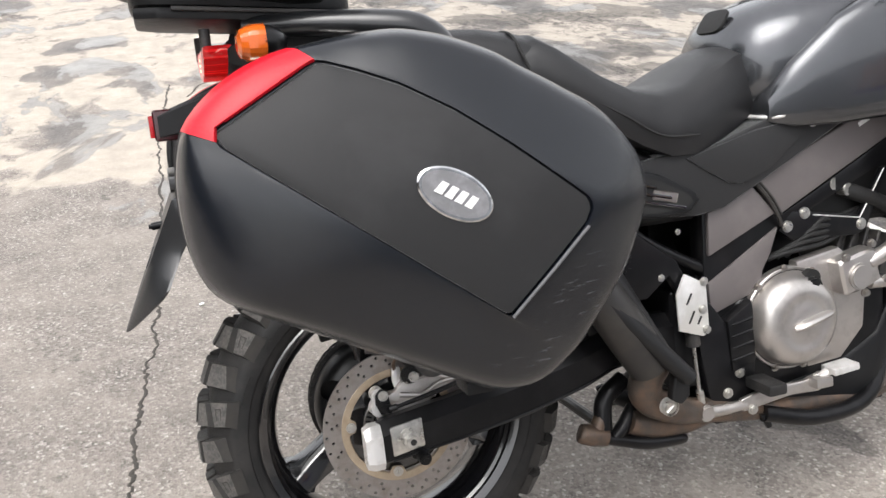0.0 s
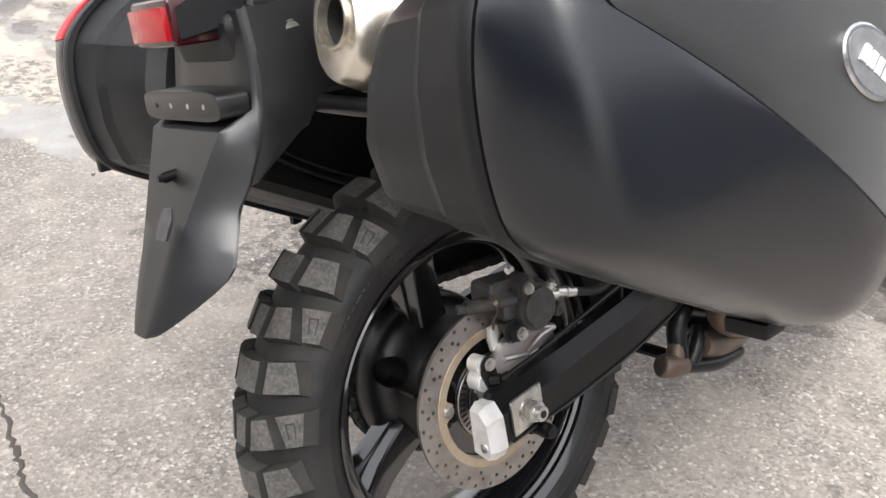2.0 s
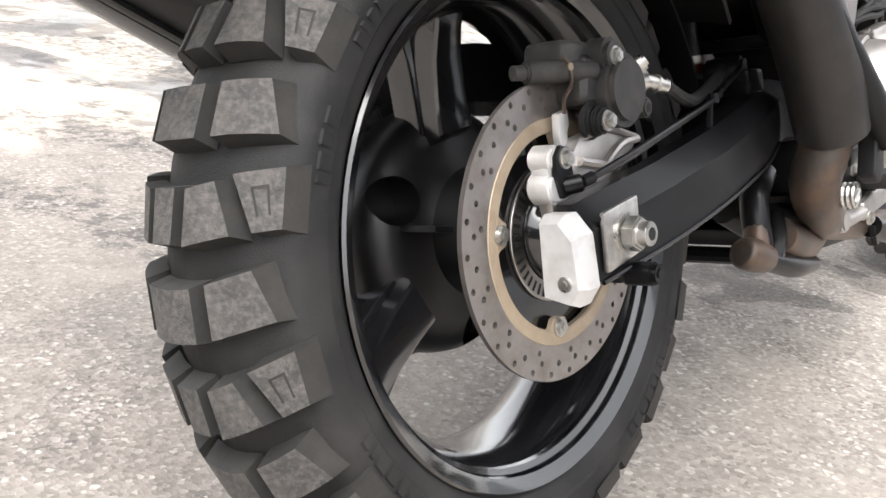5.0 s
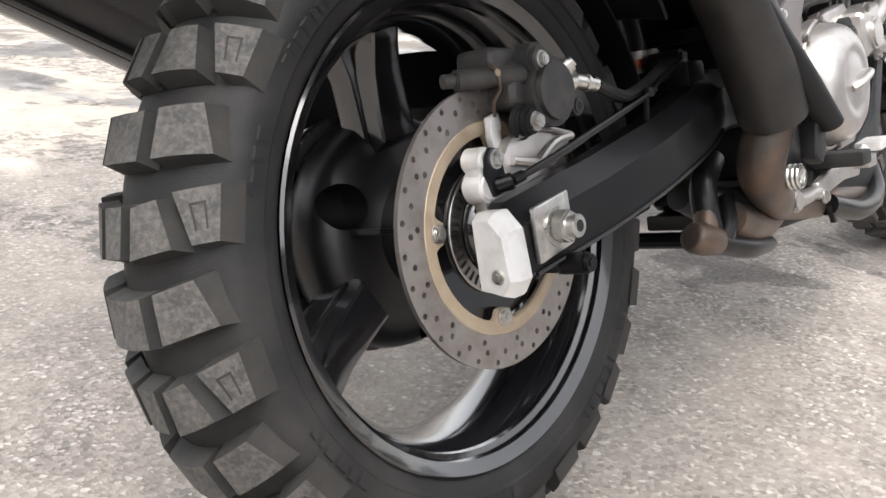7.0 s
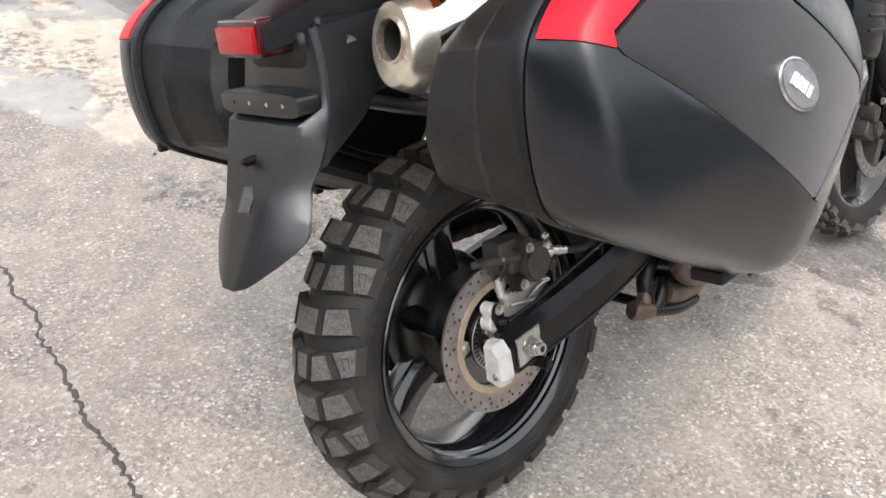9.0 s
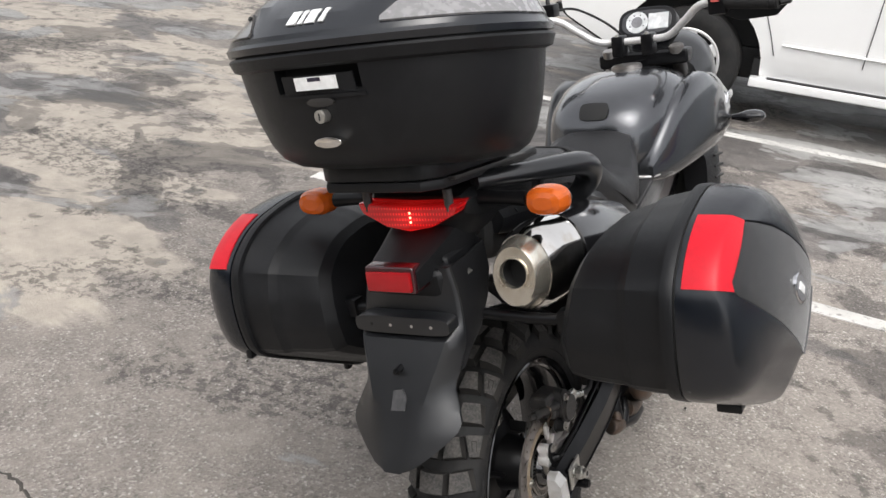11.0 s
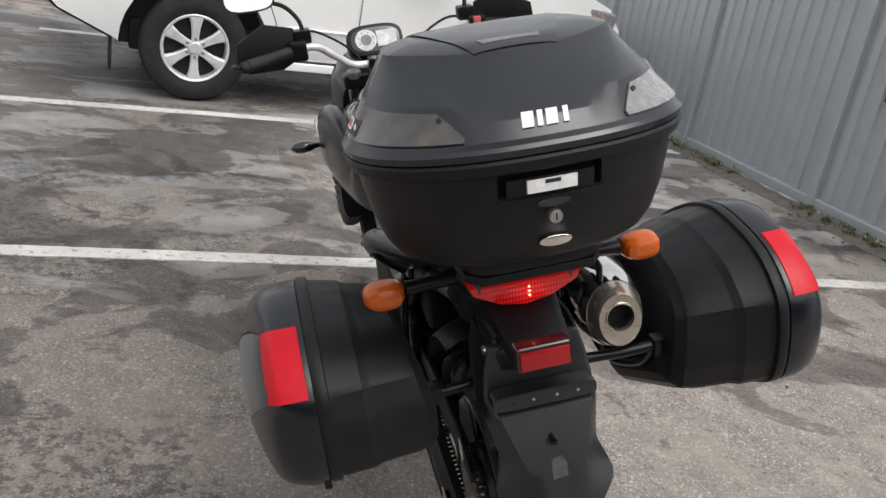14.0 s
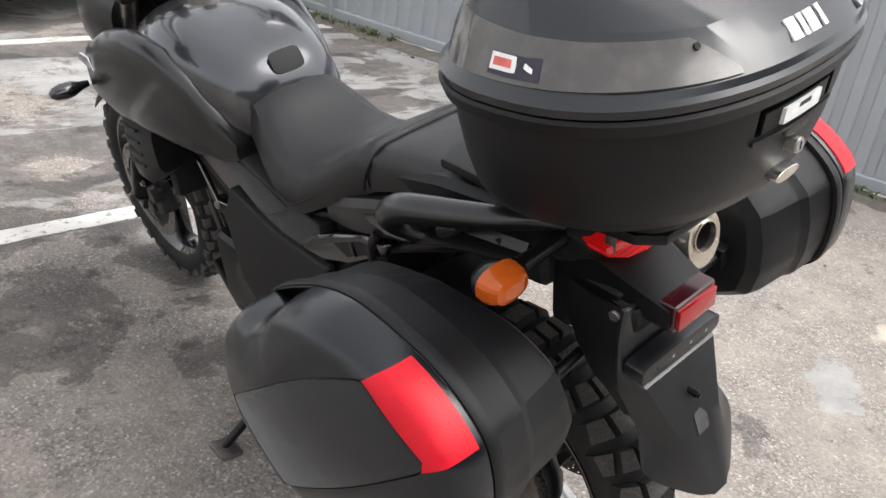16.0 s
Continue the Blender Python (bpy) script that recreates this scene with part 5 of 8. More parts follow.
        links = join(links, rbox((-0.090 - w, m.x - d.length * 0.62, m.y - 0.0065), (-0.090 - w + 0.002, m.x + d.length * 0.62, m.y + 0.0065), 0, 0, turn), rbox((-0.090 + w - 0.002, m.x - d.length * 0.62, m.y - 0.0065), (-0.090 + w, m.x + d.length * 0.62, m.y + 0.0065), 0, 0, turn), rod((-0.098, p.x, p.y), (-0.082, p.x, p.y), 0.0042, 8))
    ch = part("drive_chain", links, CAST, bike, "oily steel drive chain")
    ch["kind"] = "stuff"


rear_wheel()


def swing_arm():
    def arm(side, label):
        rings = []
        #       y      z top  z low  x out  x in
        for y, zt, zl, xo, xi in ((-0.052, 0.364, 0.304, 0.154, 0.122), (-0.040, 0.372, 0.301, 0.155, 0.117), (0.10, 0.392, 0.315, 0.157, 0.117), (0.22, 0.413, 0.333, 0.157, 0.112), (0.33, 0.436, 0.357, 0.152, 0.100), (0.40, 0.452, 0.376, 0.138, 0.085), (0.47, 0.458, 0.378, 0.120, 0.075), (0.56, 0.450, 0.375, 0.115, 0.070)):
            ch = 0.022
            sec = [(xo, zl + 0.006), (xo, zt - ch), (xo - ch * 0.85, zt), (xi + 0.005, zt), (xi, zt - 0.006), (xi, zl + 0.006), (xi + 0.006, zl), (xo - 0.006, zl)]
            rings.append([(side * x, y, z) for x, z in sec])
        a = part("swing_arm", loft(rings), FRAME_BLACK, bike, label, angle=25)
        seam = [(side * (x + 0.0006), y, z) for x, y, z in ((0.155, -0.03, 0.305), (0.157, 0.10, 0.3205), (0.157, 0.22, 0.3405), (0.152, 0.33, 0.3645), (0.139, 0.40, 0.383))]
        part("weld_seam", tube(seam, 0.0022, 6, 24), FRAME_BLACK, a)
        # chain adjuster cap
        sec = [(0.123, 0.297), (0.123, 0.367), (0.143, 0.367), (0.1575, 0.350), (0.1610, 0.306), (0.151, 0.291)]
        cx, cz = 0.145, 0.330
        cap = loft([[(side * (cx + (x - cx) * f), y, cz + (z - cz) * f + dz) for x, z in sec] for y, f, dz in ((-0.044, 0.985, 0.0), (-0.046, 1.0, 0.0), (-0.0610, 1.0, 0.0), (-0.0640, 0.97, 0.0), (-0.0735, 0.86, -0.001))])
        c = part("end_cap", cap, CAPSIL, a, "silver swing-arm end cap", angle=15)
        bolt("cap_bolt", (side * 0.147, -0.0715, 0.3125), 0.0066, 0.004, c, ZINC, 12, (0, -1, 0))
        plate = part("axle_plate", slab([(-0.030, 0.313), (0.026, 0.322), (0.024, 0.372), (-0.032, 0.364)], 0, *sorted((side * 0.156, side * 0.1615)), 0.003), ZINC, a, "bright square axle plate")
        part("axle_nut", join(rod((side * 0.160, 0, 0.342), (side * 0.164, 0, 0.342), 0.0185, 24), rod((side * 0.163, 0, 0.342), (side * 0.177, 0, 0.342), 0.0158, 6, 0.002), rod((side * 0.176, 0, 0.342), (side * 0.186, 0, 0.342), 0.0105, 20, 0.001)), ZINC, plate)
        part("axle_dimple", rod((side * 0.184, 0, 0.342), (side * 0.1864, 0, 0.342), 0.0055, 16), DEEP, plate)
        return a

    arm(1, "satin black boxed swing arm with silver end cap")
    arm(-1, "satin black boxed swing arm beside the chain")
    part("swing_arm_bridge", rbox((-0.11, 0.37, 0.385), (0.11, 0.44, 0.445), 0.012), FRAME_BLACK, bike)
    part("arm_bobbin", join(rod((0.148, 0.020, 0.303), (0.176, 0.020, 0.304), 0.0105, 20, 0.001), rod((0.176, 0.020, 0.304), (0.180, 0.020, 0.304), 0.0085, 20), rod((0.180, 0.020, 0.304), (0.181, 0.020, 0.304), 0.0045, 6), rbox((0.13, 0.006, 0.296), (0.152, 0.034, 0.330), 0.004)), FRAME_BLACK, bike)
    # inner mudguard over the front of the tyre
    bm = bmesh.new()
    rows = []
    for i in range(19):
        a = radians(18 + 50 * i / 18)
        r = 0.347
        rows.append([bm.verts.new((x, AX[1] + (r - abs(x) * abs(x) * 3.2) * math.cos(a), AX[2] + (r - abs(x) * abs(x) * 3.2) * math.sin(a))) for x in (-0.088, -0.06, -0.03, 0, 0.03, 0.06, 0.088)])
    for p, q in zip(rows, rows[1:]):
        for j in range(6):
            bm.faces.new((p[j], p[j + 1], q[j + 1], q[j]))
    ext = bmesh.ops.extrude_face_region(bm, geom=list(bm.faces))
    for v in ext["geom"]:
        if isinstance(v, bmesh.types.BMVert):
            d = Vector((0, v.co.y - AX[1], v.co.z - AX[2])).normalized()
            v.co += d * 0.004
    part("inner_mudguard", bm, PLASTIC, bike)
    # fender sheet added above the tyre to keep light from above off it
    rows = []
    for i in range(25):
        a = radians(28 + 58 * i / 24)
        rows.append([(x, AX[1] + (0.415 - 2.6 * x * x) * math.cos(a), AX[2] + (0.415 - 2.6 * x * x) * math.sin(a)) for x in (-0.112, -0.08, -0.04, 0, 0.04, 0.08, 0.112)])
    fender = loft(rows, closed=False)
    ext = bmesh.ops.extrude_face_region(fender, geom=list(fender.faces))
    bmesh.ops.translate(fender, vec=(0.003, 0, 0.004), verts=[v for v in ext["geom"] if isinstance(v, bmesh.types.BMVert)])
    part("inner_fender", fender, PLASTIC, bike, "matt black inner fender added to block light over the tyre")
    part("chain_guard", slab([(-0.095, 0.486), (-0.02, 0.526), (0.15, 0.530), (0.45, 0.515), (0.45, 0.442), (0.25, 0.442), (0.05, 0.453), (-0.03, 0.462), (-0.09, 0.456)], 0, -0.112, -0.100, 0.004), PLASTIC, bike, "black chain guard")
    lab = part("guard_label", slab([(-0.030, 0.474), (-0.003, 0.476), (-0.003, 0.516), (-0.030, 0.513)], 0, -0.1135, -0.110, 0), WHITE, bike, "faded white label")


swing_arm()


def caliper():
    body = join(rbox((0.084, 0.012, 0.446), (0.124, 0.096, 0.492), 0.013, 3, pose(0, 0, 0, -6)), rod((0.104, 0.062, 0.461), (0.139, 0.062, 0.461), 0.0335, 36, 0.006), rbox((0.070, -0.004, 0.474), (0.116, 0.072, 0.506), 0.010, 3, pose(0, 0, 0, -5)), rod((0.108, 0.047, 0.4915), (0.134, 0.047, 0.4915), 0.0165, 28, 0.004))
    c = part("caliper", body, CAST, bike, "dirty grey cast rear brake caliper")
    part("pin_boss", join(rod((0.094, -0.034, 0.4825), (0.121, 0.034, 0.4800), 0.0098, 22, 0.002), rod((0.094, -0.034, 0.4825), (0.090, -0.044, 0.483), 0.0065, 16)), CAST, c)
    part("pin_socket", rod((0.1205, 0.0335, 0.4800), (0.1216, 0.0362, 0.4799), 0.0045, 6), DEEP, c)
    part("slide_boot", join(rod((0.116, 0.021, 0.437), (0.126, 0.022, 0.4365), 0.0165, 24, 0.003), rod((0.126, 0.022, 0.4365), (0.131, 0.0225, 0.4363), 0.0135, 24, 0.002), rod((0.131, 0.0225, 0.4363), (0.136, 0.023, 0.4360), 0.0118, 24, 0.002)), RUBBER, c, "black rubber slide boot")
    bolt("slide_bolt", (0.136, 0.0235, 0.4360), 0.0074, 0.007, c)
    bolt("caliper_bolt", (0.134, 0.047, 0.4915), 0.0066, 0.006, c)
    strap = tube([(0.112, -0.002, 0.4935), (0.1165, 0.001, 0.486), (0.1165, 0.003, 0.470), (0.112, -0.003, 0.458), (0.110, -0.002, 0.446)], 0.0042, 8, 16, 0.4)
    part("pad_clip", strap, RUST, c, "rust-tinted spring clip")
    part("clip_head", rod((0.118, 0.000, 0.4845), (0.1195, 0.000, 0.4845), 0.0035, 12), TAN, c)
    part("pad_shim", slab([(-0.006, 0.446), (0.008, 0.449), (0.010, 0.436), (0.006, 0.428), (0.010, 0.414), (-0.004, 0.411), (-0.007, 0.426)], 0, 0.099, 0.107, 0.002), CAPSIL, c, "bright pad end plate")
    part("bleed_nipple", join(rod((0.124, 0.082, 0.474), (0.1385, 0.093, 0.4865), 0.0082, 18, 0.003), rod((0.118, 0.078, 0.468), (0.128, 0.085, 0.477), 0.0105, 16, 0.002)), ZINC, c, "bright capped bleed nipple")
    hose = part("hose_union", join(rod((0.120, 0.088, 0.468), (0.131, 0.104, 0.468), 0.0115, 16, 0.002), rod((0.130, 0.102, 0.468), (0.1375, 0.131, 0.4605), 0.0072, 16, 0.001), rod((0.1335, 0.115, 0.4645), (0.1350, 0.120, 0.4632), 0.0088, 16, 0.001)), ZINC, c)
    part("brake_hose", tube([(0.1375, 0.131, 0.4605), (0.134, 0.170, 0.448), (0.126, 0.21, 0.444), (0.112, 0.28, 0.456), (0.09, 0.38, 0.48)], 0.0066, 10, 24), RUBBER, hose)
    part("body_ear", join(rod((0.118, 0.100, 0.4435), (0.1345, 0.101, 0.443), 0.0098, 20, 0.002), rbox((0.112, 0.080, 0.436), (0.126, 0.102, 0.452), 0.003)), CAST, c)
    part("ear_hole", rod((0.1340, 0.101, 0.443), (0.1350, 0.101, 0.443), 0.0042, 14), DEEP, c)
    br = [(-0.036, 0.345), (-0.046, 0.380), (-0.030, 0.402), (-0.008, 0.410), (0.006, 0.424), (0.050, 0.433), (0.104, 0.419), (0.098, 0.407), (0.060, 0.388), (0.036, 0.372), (0.030, 0.338)]
    b = part("caliper_bracket", slab(br, 0, 0.104, 0.119, 0.004), SILVER, bike, "cast alloy caliper bracket")
    part("bracket_rib", join(tube([(0.121, 0.000, 0.404), (0.121, 0.040, 0.396), (0.121, 0.062, 0.393)], 0.0045, 8, 10), tube([(0.121, 0.040, 0.396), (0.121, 0.070, 0.412), (0.121, 0.100, 0.415)], 0.004, 8, 10), tube([(0.121, 0.012, 0.424), (0.121, 0.050, 0.428), (0.121, 0.098, 0.417)], 0.003, 8, 10)), SILVER, b)
    part("sensor_body", join(rod((0.098, -0.038, 0.386), (0.122, -0.036, 0.386), 0.0148, 26, 0.003), rod((0.099, -0.038, 0.4095), (0.122, -0.036, 0.4095), 0.0122, 26, 0.003), rbox((0.102, -0.047, 0.388), (0.120, -0.028, 0.410), 0.004)), CAPSIL, b, "bright wheel-speed sensor housing")
    part("sensor_tab", slab([(-0.044, 0.396), (-0.036, 0.376), (-0.022, 0.378), (-0.018, 0.392), (-0.022, 0.418), (-0.034, 0.421), (-0.043, 0.412)], 0, 0.121, 0.1265, 0.0018), FRAME_BLACK, b)
    bolt("sensor_bolt", (0.1265, -0.030, 0.4095), 0.0072, 0.006, b)
    part("sensor_plug", join(rod((0.124, -0.030, 0.386), (0.137, -0.022, 0.3885), 0.0078, 16, 0.001), rod((0.136, -0.023, 0.3883), (0.140, -0.010, 0.3915), 0.0054, 14, 0.001)), FRAME_BLACK, b)
    part("sensor_wire", tube([(0.139, -0.012, 0.391), (0.143, 0.05, 0.405), (0.142, 0.12, 0.420), (0.140, 0.19, 0.434), (0.139, 0.245, 0.446)], 0.0030, 8, 24), FRAME_BLACK, b)
    part("sensor_wire", tube([(0.139, -0.012, 0.3895), (0.140, 0.05, 0.4000), (0.139, 0.12, 0.4160), (0.138, 0.19, 0.431), (0.137, 0.245, 0.444)], 0.0024, 8, 24), FRAME_BLACK, b)
    part("wire_guide", join(rod((0.131, 0.232, 0.405), (0.134, 0.232, 0.446), 0.0035, 8), tube([(0.140, 0.232, 0.444), (0.136, 0.262, 0.455), (0.122, 0.33, 0.470), (0.105, 0.39, 0.482)], 0.0034, 8, 12), rod((0.1385, 0.230, 0.449), (0.1385, 0.230, 0.439), 0.0062, 10, 0.001)), FRAME_BLACK, bike)
    part("arm_boss", join(rod((0.07, 0.360, 0.4690), (0.115, 0.368, 0.4700), 0.018, 22, 0.004), rbox((0.09, 0.355, 0.440), (0.125, 0.40, 0.472), 0.008)), FRAME_BLACK, bike)
    # preload adjuster seen between the tyre and the arm
    k = part("shock_adjuster", join(rod((0.030, 0.400, 0.484), (0.030, 0.400, 0.494), 0.031, 26, 0.002), rod((0.030, 0.400, 0.466), (0.030, 0.400, 0.472), 0.028, 26, 0.002)), STEEL, bike, "steel shock adjuster rings")
    part("copper_ring", rod((0.030, 0.400, 0.4722), (0.030, 0.400, 0.4838), 0.0285, 26, 0.001), COPPER, k, "copper red adjuster ring")


caliper()


def tail():
    # tail cowl carrying the lamp
    rings = []
    for y, hw, zt, zb in ((-0.205, 0.104, 1.008, 0.948), (-0.195, 0.110, 1.014, 0.930), (-0.15, 0.118, 1.020, 0.900), (-0.05, 0.125, 1.015, 0.880), (0.08, 0.130, 1.000, 0.870), (0.22, 0.130, 0.965, 0.845)):
        pr = [(-hw, zt - 0.012), (-hw + 0.014, zt), (hw - 0.014, zt), (hw, zt - 0.012), (hw * 0.92, (zt + zb) / 2), (hw * 0.45, zb), (-hw * 0.45, zb), (-hw * 0.92, (zt + zb) / 2)]
        rings.append([(x, y, z) for x, z in pr])
    part("tail_cowl", loft(rings), PLASTIC, bike, "matt black tail cowl")
    lens_poly = [(-0.100, 1.006), (-0.092, 0.986), (-0.045, 0.960), (0.0, 0.952), (0.045, 0.960), (0.092, 0.984), (0.102, 1.004), (0.0, 1.001)]
    lamp = part("tail_light", slab([(x * 1.05, z) for x, z in lens_poly], 1, -0.243, -0.192, 0.006, 2), TAILRED, bike, "lit red tail light lens")
    for i in range(3):
        z = 0.9705 + i * 0.0085
        part("lamp_bead", rod((0.006, -0.2425, z), (0.006, -0.2440, z), 0.0022, 12), LEDHOT, lamp)
    # plate holder arm and rear reflector box
    rings = []
    for y, z, hw, h in ((-0.14, 0.930, 0.075, 0.045), (-0.20, 0.922, 0.068, 0.040), (-0.26, 0.905, 0.060, 0.032), (-0.322, 0.890, 0.052, 0.024)):
        rings.append([(x * hw, y, z + q * h) for x, q in ((-1, -0.7), (-1, 0.6), (-0.82, 0.8), (0.82, 0.8), (1, 0.6), (1, -0.7), (0.8, -0.9), (-0.8, -0.9))])
    arm = part("plate_arm", loft(rings), PLASTIC, bike, "matt black number plate arm")
    part("reflector_box", rbox((-0.050, -0.330, 0.866), (0.050, -0.262, 0.916), 0.006, 3), DARKRED, arm, "dark red reflector housing")
    part("rear_reflector", rbox((-0.0445, -0.3365, 0.8725), (0.0455, -0.326, 0.9075), 0.002), REDREFL, arm, "red rectangular rear reflector")
    # mudguard: broad back with a long flap
    outer = [(0.085, 0.895, -0.265), (0.098, 0.845, -0.268), (0.104, 0.800, -0.275), (0.108, 0.760, -0.285), (0.098, 0.715, -0.302), (0.092, 0.690, -0.318), (0.104, 0.660, -0.334), (0.113, 0.636, -0.346), (0.108, 0.622, -0.358), (0.084, 0.602, -0.378), (0.056, 0.582, -0.398), (0.040, 0.572, -0.408), (0.028, 0.567, -0.412), (0.016, 0.564, -0.414)]
    def plate_y(z, y):
        """Depth of the straight centre plate, which stands proud of its wings."""
        return min(y - 0.006, -0.420 + 0.479 * (z - 0.566)) if z < 0.79 else y - 0.006

    bm = bmesh.new()
    rows = []
    keys = [i / 30 for i in range(31)]
    at = [i / (len(outer) - 1) for i in range(len(outer))]
    for k in keys:
        hw, z, y = (float(np.interp(k, at, [q[c] for q in outer])) for c in range(3))
        fold = min(hw * 0.92, float(np.interp(z, [0.575, 0.775, 0.80], [0.018, 0.086, 0.10])))
        row = []
        for f in (-1, -0.66, -0.33, 0):
            x = -fold + f * (hw - fold)
            row.append(bm.verts.new((x, plate_y(z, y) + (y - 0.002 - plate_y(z, y)) * abs(f) ** 1.25, z)))
        row += [bm.verts.new((fold * f, plate_y(z, y), z)) for f in (-0.5, 0, 0.5)]
        for f in (0, 0.33, 0.66, 1):
            row.append(bm.verts.new((fold + f * (hw - fold), plate_y(z, y) + (y - 0.002 - plate_y(z, y)) * f**1.25, z)))
        rows.append(row)
    for p, q in zip(rows, rows[1:]):
        for j in range(10):
            bm.faces.new((p[j], p[j + 1], q[j + 1], q[j]))
    ext = bmesh.ops.extrude_face_region(bm, geom=list(bm.faces))
    bmesh.ops.translate(bm, vec=(0, 0.006, 0.003), verts=[v for v in ext["geom"] if isinstance(v, bmesh.types.BMVert)])
    guard = part("rear_mudguard", bm, FLAP, bike, "matt black plastic rear mudguard flap")
    # flanks folded forward
    for q in (-1, 1):
        bm = bmesh.new()
        rows = []
        cut = 1.0 if q > 0 else 0.8
        for (hw, z, y), dep in zip(outer, [cut * w for w in (0.13, 0.120, 0.095, 0.060, 0.020)]):
            rows.append([bm.verts.new((q * hw, y + 0.002, z)), bm.verts.new((q * (hw + 0.006), y + dep * 0.45, z + 0.004)), bm.verts.new((q * (hw + 0.002), y + dep, z + 0.010))])
        for a, b in zip(rows, rows[1:]):
            for k in range(2):
                bm.faces.new((a[k], a[k + 1], b[k + 1], b[k]))
        ext = bmesh.ops.extrude_face_region(bm, geom=list(bm.faces))
        bmesh.ops.translate(bm, vec=(-q * 0.005, 0, 0), verts=[v for v in ext["geom"] if isinstance(v, bmesh.types.BMVert)])
        part("guard_flank", bm, PLASTIC, guard)
    part("plate_bracket", slab(sup(0.098, 0.0165, 0, 0.802, 32, 5), 1, -0.319, -0.283, 0.003), FLAP, guard, "black bar with four holes")
    for x in (-0.062, -0.022, 0.022, 0.062):
        part("bracket_hole", rod((x, -0.3195, 0.802), (x, -0.310, 0.802), 0.0030, 10), ZINC if x > -0.03 else DEEP, guard)
    part("plate_peg", join(rod((0.0, -0.330, 0.731), (0.0, -0.357, 0.729), 0.0065, 14, 0.001), rod((0, -0.356, 0.729), (0, -0.361, 0.729), 0.0040, 10)), FRAME_BLACK, guard)
    bm = bmesh.new()
    face = [(x, -0.4216 + 0.479 * (z - 0.566), z) for x, z in ((-0.012, 0.662), (0.016, 0.664), (0.019, 0.684), (0.010, 0.697), (-0.010, 0.694))]
    front = [bm.verts.new(q) for q in face]
    back = [bm.verts.new((x, y + 0.004, z)) for x, y, z in face]
    bm.faces.new(front)
    for i in range(5):
        bm.faces.new((front[i], front[(i + 1) % 5], back[(i + 1) % 5], back[i]))
    part("label_trace", bm, LABELGREY, guard, "torn grey label remains")
    part("under_guard", join(rbox((-0.075, -0.27, 0.75), (0.075, -0.205, 0.90), 0.02, 3, pose(0, 0, 0, 12)), rbox((-0.072, -0.25, 0.79), (0.072, -0.11, 0.91), 0.015, 3)), PLASTIC, bike)
    for s in (-1, 1):
        by, bz = (-0.215, 0.868) if s > 0 else (-0.252, 0.882)
        part("guard_bolt", rod((s * 0.076, by, bz), (s * (0.098 if s > 0 else 0.092), by - 0.002, bz), 0.010, 18, 0.002), ZINC, bike)
        # indicator stalks, bodies and lenses
        stalk = part("indicator", join(tube([(s * 0.10, -0.165, 0.996), (s * 0.16, -0.170, 0.995), (s * 0.205, -0.172, 0.994)], [0.016, 0.0125, 0.015], 12, 8), loft([[(s * (0.246 + hw * math.cos(2 * math.pi * i / 20)), d, 0.992 + w * math.sin(2 * math.pi * i / 20)) for i in range(20)] for d, hw, w in ((-0.135, 0.010, 0.008), (-0.142, 0.024, 0.016), (-0.156, 0.036, 0.0235), (-0.168, 0.039, 0.0262))])), FRAME_BLACK, bike, "black stalked rear indicator")
        lens_rings = []
        for d, hw, w in ((-0.166, 0.0385, 0.0262), (-0.178, 0.0390, 0.0265), (-0.190, 0.036, 0.0245), (-0.200, 0.030, 0.0195), (-0.204, 0.018, 0.011)):
            lens_rings.append([(s * (0.246 + hw * math.copysign(abs(math.cos(2 * math.pi * i / 24)) ** 0.8, math.cos(2 * math.pi * i / 24))), d, 0.992 + w * math.copysign(abs(math.sin(2 * math.pi * i / 24)) ** 0.8, math.sin(2 * math.pi * i / 24))) for i in range(24)])
        part("indicator_lens", loft(lens_rings), AMBER, stalk, "amber indicator lens", angle=16)
        # case rails
        off = 0.0 if s > 0 else 0.087
        part("case_rail", tube([(s * 0.10, -0.20, 0.785), (s * (0.20 - off * 0.5), -0.205, 0.783), (s * (0.285 - off), -0.205, 0.785)], 0.0105, 12, 10), FRAME_BLACK, bike, "black side-case carrier tube")
        part("rail_clamp", rbox((min(s * (0.255 - off), s * (0.29 - off)), -0.222, 0.765), (max(s * (0.255 - off), s * (0.29 - off)), -0.188, 0.803), 0.006), FRAME_BLACK, bike)
        part("case_rail", tube([(s * (0.27 - off), -0.20, 0.785), (s * (0.27 - off), -0.10, 0.68), (s * (0.268 - off), 0.08, 0.60), (s * (0.262 - off), 0.20, 0.66), (s * (0.24 - off), 0.26, 0.78), (s * 0.15, 0.24, 0.83)], 0.009, 12, 40), FRAME_BLACK, bike, "black side-case carrier tube")
        # grab rails
        part("grab_rail", tube([(s * 0.105, -0.17, 1.026), (s * 0.165, -0.09, 1.020), (s * 0.205, 0.0, 1.010), (s * 0.222, 0.06, 0.998), (s * 0.218, 0.098, 0.972), (s * 0.198, 0.108, 0.938), (s * 0.160, 0.10, 0.905)], [0.020, 0.022, 0.026, 0.028, 0.027, 0.023, 0.019], 16, 36, 0.85), COWL, bike, "dark grey pillion grab rail")
        part("rail_stay", tube([(s * 0.175, -0.05, 1.005), (s * 0.140, 0.02, 0.945), (s * 0.125, 0.08, 0.900)], [0.013, 0.012, 0.016], 12, 10), COWL, bike)
        cow = []
